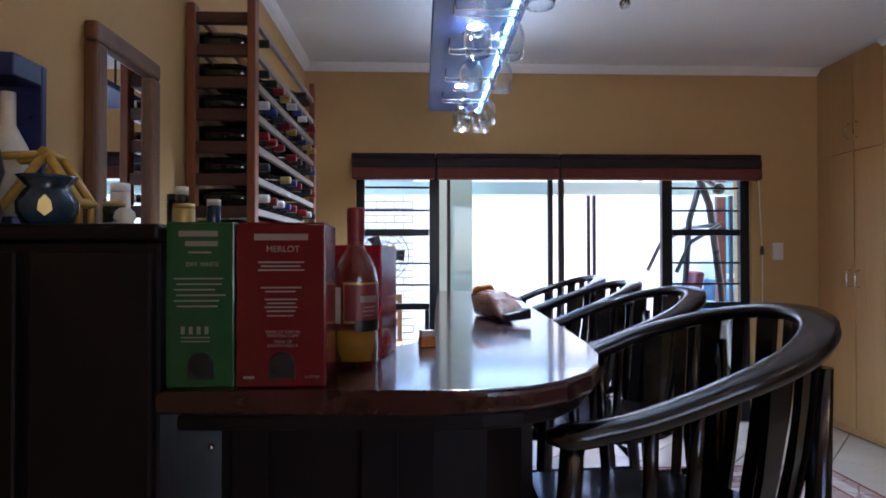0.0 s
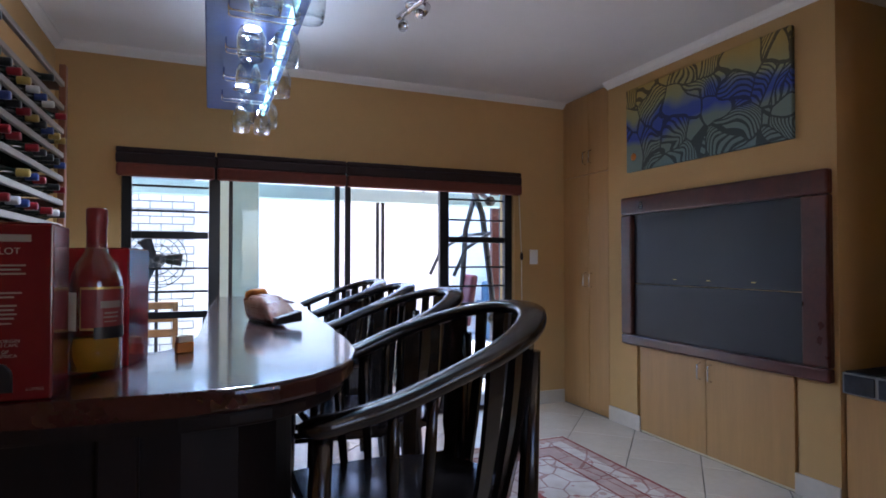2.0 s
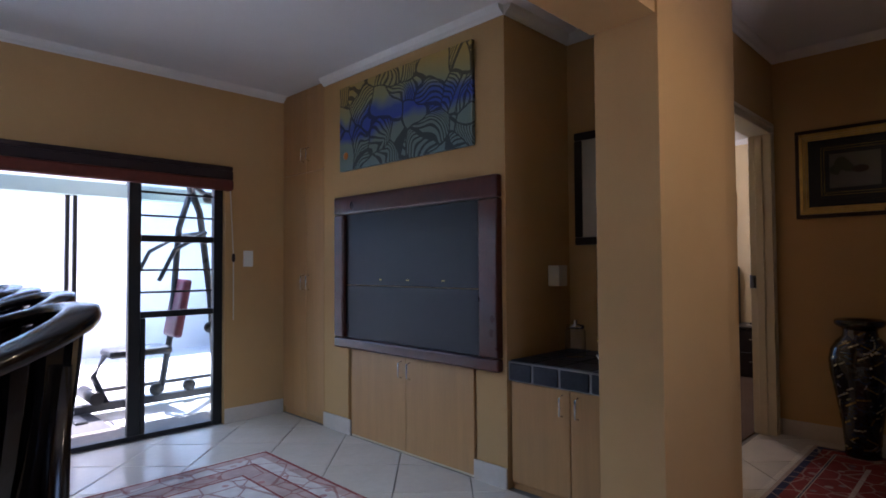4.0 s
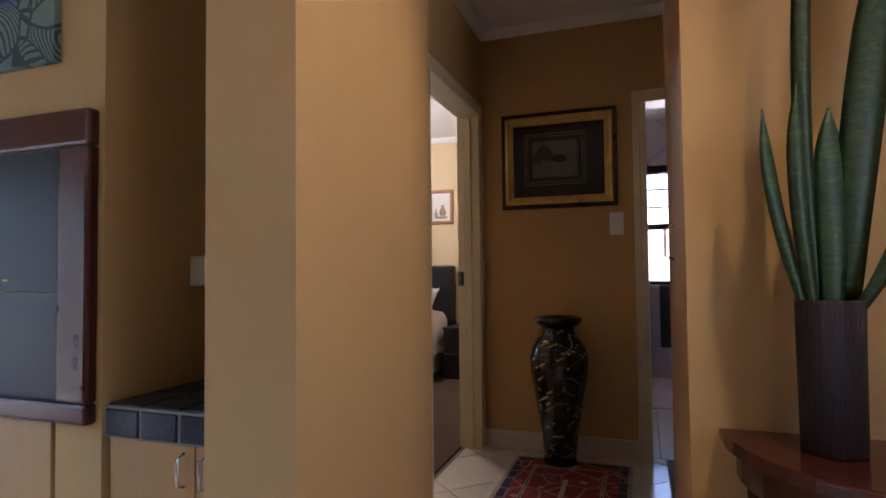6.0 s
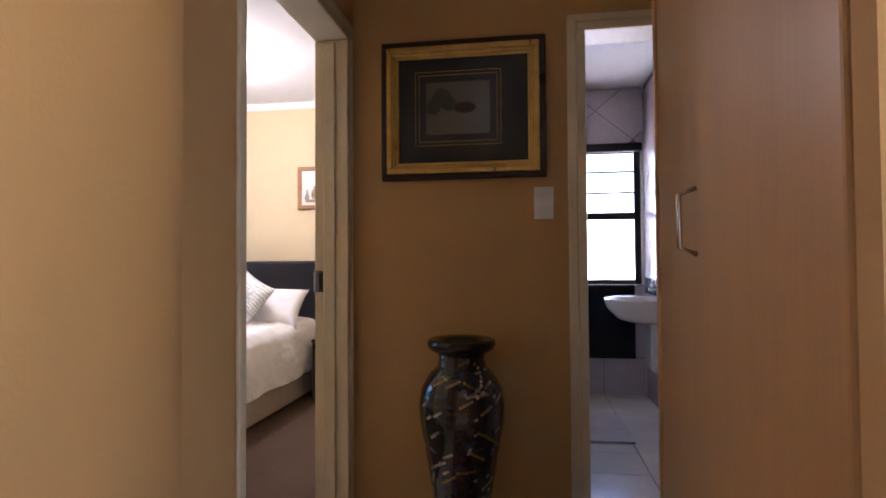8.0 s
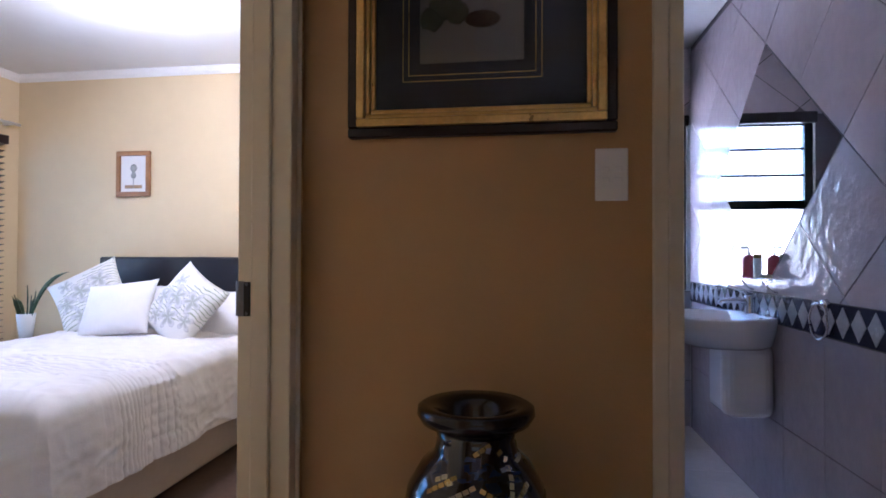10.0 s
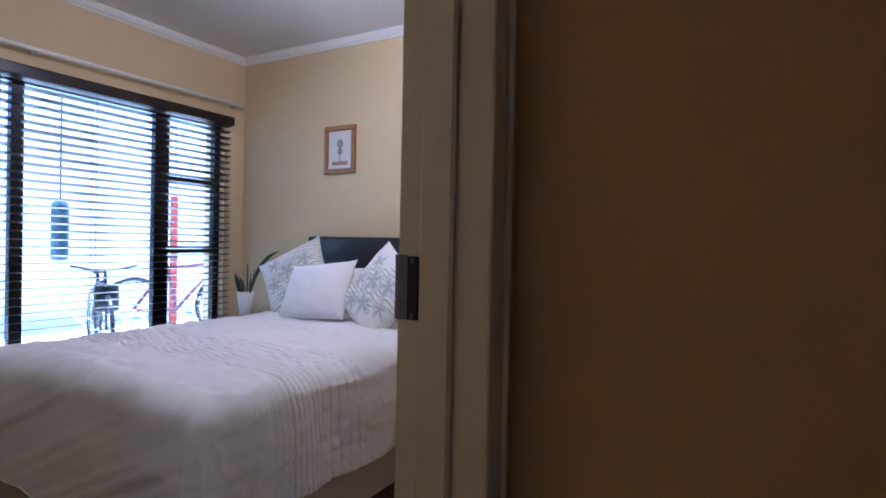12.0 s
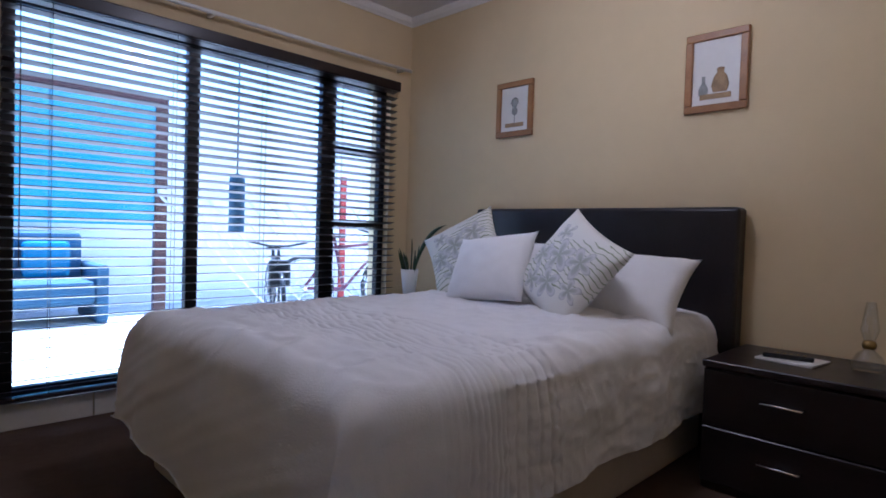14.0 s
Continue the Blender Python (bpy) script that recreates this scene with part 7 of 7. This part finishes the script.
# home gym machine
M_GYM = mat("grey_black_gym_steel", (0.03, 0.035, 0.045), 0.3, var=0.2, bump=0.02)
M_GRED = mat("red_vinyl", (0.14, 0.03, 0.055), 0.4, var=0.1, bump=0.05)
gy = thing("gym_machine", (2.55, 4.95, -0.02), "multi-gym with padded bench and pulleys on the patio", "gym machine", rz=0)
part("base_rail", B(-0.95, -0.04, 0.03, 0.25, 0.04, 0.09, bevel=0.006), M_GYM, gy)
part("base_foot", B(-0.98, -0.30, 0.0, -0.90, 0.30, 0.03, bevel=0.006), M_GYM, gy)
part("base_foot", B(0.16, -0.32, 0.0, 0.24, 0.32, 0.03, bevel=0.006), M_GYM, gy)
part("mast", tube([(0.18, 0, 0.06), (0.12, 0, 0.9), (0.02, 0, 1.65), (-0.1, 0, 1.95)], 0.032, 8), M_GYM, gy)
part("mast", tube([(-0.28, 0.05, 0.1), (-0.20, 0.05, 0.6), (-0.14, 0.05, 1.5), (-0.02, 0.05, 1.9)], 0.028, 8), M_GYM, gy)
part("top_arm", tube([(0.12, 0, 1.78), (-0.1, 0, 1.93), (-0.45, 0, 2.0)], 0.026, 8), M_GYM, gy)
part("pull_bar", tube([(-0.45, -0.42, 1.90), (-0.45, -0.2, 1.97), (-0.45, 0.2, 1.97), (-0.45, 0.42, 1.90)], 0.014, 8), M_CHROME, gy)
for x, z in ((0.08, 1.78), (0.10, 0.62), (-0.35, 0.14), (-0.08, 0.14), (0.16, 0.16)):
    part("pulley", lathe([(0, -0.016), (0.05, -0.016), (0.042, 0), (0.05, 0.016), (0, 0.016)], 20), M_BLACK, gy, m=pose(x, -0.05, z, 90))
part("bench_seat", B(-0.72, -0.15, 0.44, -0.25, 0.15, 0.50, bevel=0.02, seg=2), M_GYM, gy)
part("bench_back", B(-0.045, -0.14, 0.0, 0.03, 0.14, 0.50, bevel=0.025, seg=2), M_GRED, gy, "red vinyl back pad", m=pose(-0.20, 0, 0.56, 0, 10, 0))
part("seat_post", tube([(-0.70, 0, 0.06), (-0.80, 0, 0.3), (-0.72, 0, 0.46)], 0.025, 8), M_GYM, gy)
part("press_arm", tube([(-0.05, -0.3, 1.45), (-0.3, -0.3, 1.3), (-0.42, -0.3, 1.05)], 0.018, 8), M_GYM, gy)
part("press_arm", tube([(-0.05, 0.3, 1.45), (-0.3, 0.3, 1.3), (-0.42, 0.3, 1.05)], 0.018, 8), M_GYM, gy)
part("press_cross", tube([(-0.05, -0.3, 1.45), (-0.05, 0.3, 1.45)], 0.018, 8), M_GYM, gy)
part("roller_pad", tube([(-0.82, -0.2, 0.16), (-0.82, 0.2, 0.16)], 0.05, 12), M_BLACK, gy)
solo("floor_mat", B(-0.6, -0.35, 0, 0.6, 0.35, 0.012, bevel=0.004), mat("grey_rubber_mat", (0.07, 0.07, 0.075), 0.8, var=0.15, bump=0.3), "grey rubber mat on the patio floor", "mat", (1.15, 4.65, -0.0195))

# pedestal fan
fn = thing("pedestal_fan", (-0.35, 5.25, -0.02), "black pedestal fan with round wire guard", "fan")
part("base", lathe([(0, 0), (0.2, 0), (0.19, 0.02), (0.03, 0.05), (0, 0.05)], 28), M_STEEL, fn)
part("pole", tube([(0, 0, 0.04), (0, 0, 1.12)], 0.014, 10), M_STEEL, fn)
part("motor", lathe([(0, -0.09), (0.06, -0.08), (0.07, 0.0), (0.05, 0.04), (0, 0.05)], 20), M_STEEL, fn, m=pose(0, 0, 1.2, 90))
for r in (0.07, 0.13, 0.19, 0.235):
    part("guard_ring", tube([(r * math.cos(a), -0.08 - 0.02 * (0.24 - r) * 4, 1.2 + r * math.sin(a)) for a in [2 * math.pi * k / 32 for k in range(32)]], 0.004, 6, closed=True), M_STEEL, fn)
for k in range(16):
    a = 2 * math.pi * k / 16
    part("guard_wire", tube([(0.02 * math.cos(a), -0.10, 1.2 + 0.02 * math.sin(a)), (0.235 * math.cos(a), -0.08, 1.2 + 0.235 * math.sin(a))], 0.0025, 5), M_STEEL, fn)
for k in range(3):
    bm = bmesh.new()
    vs = [bm.verts.new(p) for p in ((0.03, -0.05, -0.02), (0.19, -0.03, -0.06), (0.20, -0.07, 0.05), (0.03, -0.07, 0.03))]
    bm.faces.new(vs)
    bmesh.ops.solidify(bm, geom=bm.faces[:], thickness=0.003)
    part("blade", bm, M_BLACK, fn, m=pose(0, 0, 1.2, 0, 120 * k, 0))

# wooden patio chair and table
M_TEAK = mat("teak_wood", (0.30, 0.16, 0.07), 0.55, var=0.2, scale=8, bump=0.08)
pc = thing("patio_chair", (-0.38, 4.78, -0.02), "plain teak patio chair by the window", "chair")
for x in (-0.19, 0.19):
    part("leg", B(x - 0.02, -0.2, 0, x + 0.02, -0.16, 0.42, bevel=0.003), M_TEAK, pc)
    part("leg", B(x - 0.02, 0.16, 0, x + 0.02, 0.2, 0.86, bevel=0.003), M_TEAK, pc)
part("seat", B(-0.22, -0.22, 0.42, 0.22, 0.22, 0.45, bevel=0.006), M_TEAK, pc)
for z in (0.58, 0.70, 0.80):
    part("back_slat", B(-0.17, 0.17, z, 0.17, 0.19, z + 0.06, bevel=0.003), M_TEAK, pc)
pt_ = thing("patio_table", (-1.25, 5.0, -0.02), "white garden table on the patio", "table")
part("tabletop", B(-0.5, -0.4, 0.70, 0.5, 0.4, 0.73, bevel=0.006), M_WHITE, pt_)
for x in (-0.45, 0.45):
    for y in (-0.35, 0.35):
        part("leg", B(x - 0.025, y - 0.025, 0, x + 0.025, y + 0.025, 0.70), M_WHITE, pt_)


# bicycles outside the bedroom
def bicycle(loc, rz, colour, label):
    bi = thing("bicycle", loc, label, "bicycle", rz=rz)
    for x in (-0.52, 0.52):
        w = part("tyre", tube([(x + 0.33 * math.cos(a), 0, 0.345 + 0.33 * math.sin(a)) for a in [2 * math.pi * k / 36 for k in range(36)]], 0.022, 8, closed=True), M_BLACK, bi)
        part("rim", tube([(x + 0.295 * math.cos(a), 0, 0.345 + 0.295 * math.sin(a)) for a in [2 * math.pi * k / 36 for k in range(36)]], 0.009, 6, closed=True), M_CHROME, bi)
        for k in range(14):
            a = 2 * math.pi * k / 14
            part("spoke", tube([(x, 0, 0.345), (x + 0.29 * math.cos(a), 0, 0.345 + 0.29 * math.sin(a))], 0.002, 4), M_CHROME, bi)
        part("hub", tube([(x, -0.05, 0.345), (x, 0.05, 0.345)], 0.018, 8), M_CHROME, bi)
    for a, b2 in (((-0.52, 0, 0.345), (-0.15, 0, 0.80)), ((-0.52, 0, 0.345), (-0.05, 0, 0.32)), ((-0.05, 0, 0.32), (-0.18, 0, 0.88)), ((-0.05, 0, 0.32), (0.36, 0, 0.74)), ((-0.15, 0, 0.78), (0.35, 0, 0.82)), ((0.34, 0, 0.88), (0.40, 0, 0.68)), ((0.40, 0.0, 0.68), (0.52, 0, 0.345))):
        part("frame_tube", tube([a, b2], 0.018, 8), colour, bi)
    part("handlebar", tube([(0.30, -0.30, 0.98), (0.35, -0.1, 0.94), (0.35, 0.1, 0.94), (0.30, 0.30, 0.98)], 0.013, 8), M_BLACK, bi)
    part("stem", tube([(0.345, 0, 0.86), (0.35, 0, 0.945)], 0.015, 8), M_BLACK, bi)
    part("saddle", B(-0.32, -0.065, 0.88, -0.06, 0.065, 0.93, bevel=0.024, seg=3), M_BLACK, bi)
    part("crank", tube([(-0.05, -0.08, 0.32), (0.05, -0.08, 0.22)], 0.01, 6), M_CHROME, bi)
    return bi


front_bike = bicycle((7.08, 5.95, -0.02), -112, M_STEEL, "dark bicycle parked head-on outside the bedroom")
front_bike.scale = (0.86, 0.86, 0.86)
part("front_bag", B(0.36, -0.11, 0.52, 0.50, 0.11, 0.80, bevel=0.03, seg=2), M_BLACK, front_bike, "dark bag on the handlebar")
bicycle((8.1, 6.2, -0.02), -6, M_GRED, "red bicycle parked by the lattice")

# lattice and courtyard things
M_LATT = mat("white_lattice_wood", (0.74, 0.73, 0.70), 0.6, var=0.06, bump=0.05)
lt = thing("lattice_panel", (8.6, 6.75, -0.02), "white diamond lattice panel in the courtyard", "lattice")
for i in range(15):
    for s in (1, -1):
        x = -1.1 + i * 0.22
        z0, z1 = 0.05, 1.25
        xa, xb = x, x + s * 1.2
        part("slat", tube([(xa, 0.008 * s, z0), (xb, 0.008 * s, z1)], 0.014, 4), M_LATT, lt)
part("rail", B(-2.3, -0.03, 0, 3.2, 0.03, 0.06), M_LATT, lt)
part("rail", B(-2.3, -0.03, 1.24, 3.2, 0.03, 1.30), M_LATT, lt)
part("post", B(-0.28, -0.07, 0, -0.20, -0.035, 1.6, bevel=0.004), mat("red_painted_steel", (0.45, 0.04, 0.03), 0.4, var=0.15, scale=8, bump=0.05), lt, "red painted post")
dp = thing("garage_door_frame", (6.53, 7.4, -0.02), "brown framed glazed door across the courtyard", "door frame")
M_SKYB = mat("blue_pool_tile", (0.06, 0.30, 0.50), 0.15, var=0.15, scale=5, bump=0.05)
part("upright", B(-0.06, -0.04, 0, 0.06, 0.04, 2.2, bevel=0.005), M_FRAME, dp)
part("upright", B(-2.6, -0.04, 0, -2.48, 0.04, 2.2, bevel=0.005), M_FRAME, dp)
part("lintel", B(-2.6, -0.045, 2.2, 0.06, 0.045, 2.32, bevel=0.005), M_FRAME, dp)
part("glass_panel", B(-2.48, -0.01, 0.95, -0.06, 0.01, 2.2), mat("blue_tinted_glass", (0.07, 0.36, 0.52), 0.05, var=0.1, scale=2, bump=0.0, coat=0.5), dp, "blue-tinted glazing")
so = thing("garden_sofa", (5.2, 8.2, -0.125), "blue-grey garden sofa in the courtyard", "sofa")
M_SOFA = mat("blue_grey_canvas", (0.05, 0.13, 0.22), 0.8, var=0.15, scale=6, bump=0.2)
part("seat", B(-0.85, -0.4, 0.2, 0.85, 0.3, 0.45, bevel=0.05, seg=2), M_SOFA, so)
part("backrest", B(-0.85, 0.2, 0.2, 0.85, 0.42, 0.95, bevel=0.06, seg=2), M_SOFA, so)
for x in (-0.95, 0.85):
    part("armrest", B(x, -0.4, 0.0, x + 0.12, 0.42, 0.62, bevel=0.03, seg=2), M_SOFA, so)
for x in (-0.5, 0.0, 0.5):
    part("back_cushion", B(x - 0.22, 0.08, 0.46, x + 0.22, 0.22, 0.85, bevel=0.05, seg=2), M_SKYB, so)
hb = thing("punch_bag", (6.28, 5.05, 0.90), "slim blue-grey punch bag hanging from the eaves", "punch bag")
part("bag", lathe([(0, 0), (0.045, 0.004), (0.056, 0.02), (0.056, 0.39), (0.048, 0.42), (0.012, 0.44), (0, 0.44)], 20), M_SOFA, hb)
part("strap", tube([(0, 0, 0.43), (0, 0, 1.60)], 0.006, 6), M_BLACK, hb)

# ---- floor tiles ----
def tile_piece(poly, parent, z=0.0):
    bm = bmesh.new()
    cx = sum(p[0] for p in poly) / len(poly)
    cy = sum(p[1] for p in poly) / len(poly)
    k = len(poly)
    lo = [bm.verts.new((x, y, z - 0.010)) for x, y in poly]
    mid = [bm.verts.new((x, y, z - 0.0015)) for x, y in poly]
    hi = [bm.verts.new((x + (cx - x) * 0.012, y + (cy - y) * 0.012, z)) for x, y in poly]
    bm.faces.new(hi)
    for a, b2 in ((lo, mid), (mid, hi)):
        for i in range(k):
            bm.faces.new((a[i], a[(i + 1) % k], b2[(i + 1) % k], b2[i]))
    return part("floor_tile", bm, M_TILE, parent)


fl_ = bpy.data.objects["floor"]
S = 0.40
h = S / math.sqrt(2)
q_ = h - 0.004
for x0, x1, y0, y1 in ((-0.75, TVX - 0.001, 0.95, FAR - 0.001), (WEST + 0.05, 3.049, SOUTH, 0.949), (3.051, ENDX + 0.05, -0.099, 1.03)):
    for i in range(-8, 24):
        for j in range(-10, 18):
            if (i + j) % 2:
                continue
            cx, cy = i * h + 0.11, j * h + 0.07
            p = clip([(cx - q_, cy), (cx, cy - q_), (cx + q_, cy), (cx, cy + q_)], x0, x1, y0, y1)
            if p:
                area = abs(sum(a[0] * b2[1] - b2[0] * a[1] for a, b2 in zip(p, p[1:] + p[:1]))) / 2
                if area > 0.002:
                    tile_piece(p, fl_)
for i in range(8):
    for j in range(6):
        x, y = ENDX + 0.06 + i * 0.335, BY + 0.012 + j * 0.335
        p = clip([(x, y), (x + 0.331, y), (x + 0.331, y + 0.331), (x, y + 0.331)], ENDX + 0.06, BX - 0.01, BY + 0.012, 0.97)
        if p:
            tile_piece(p, fl_)
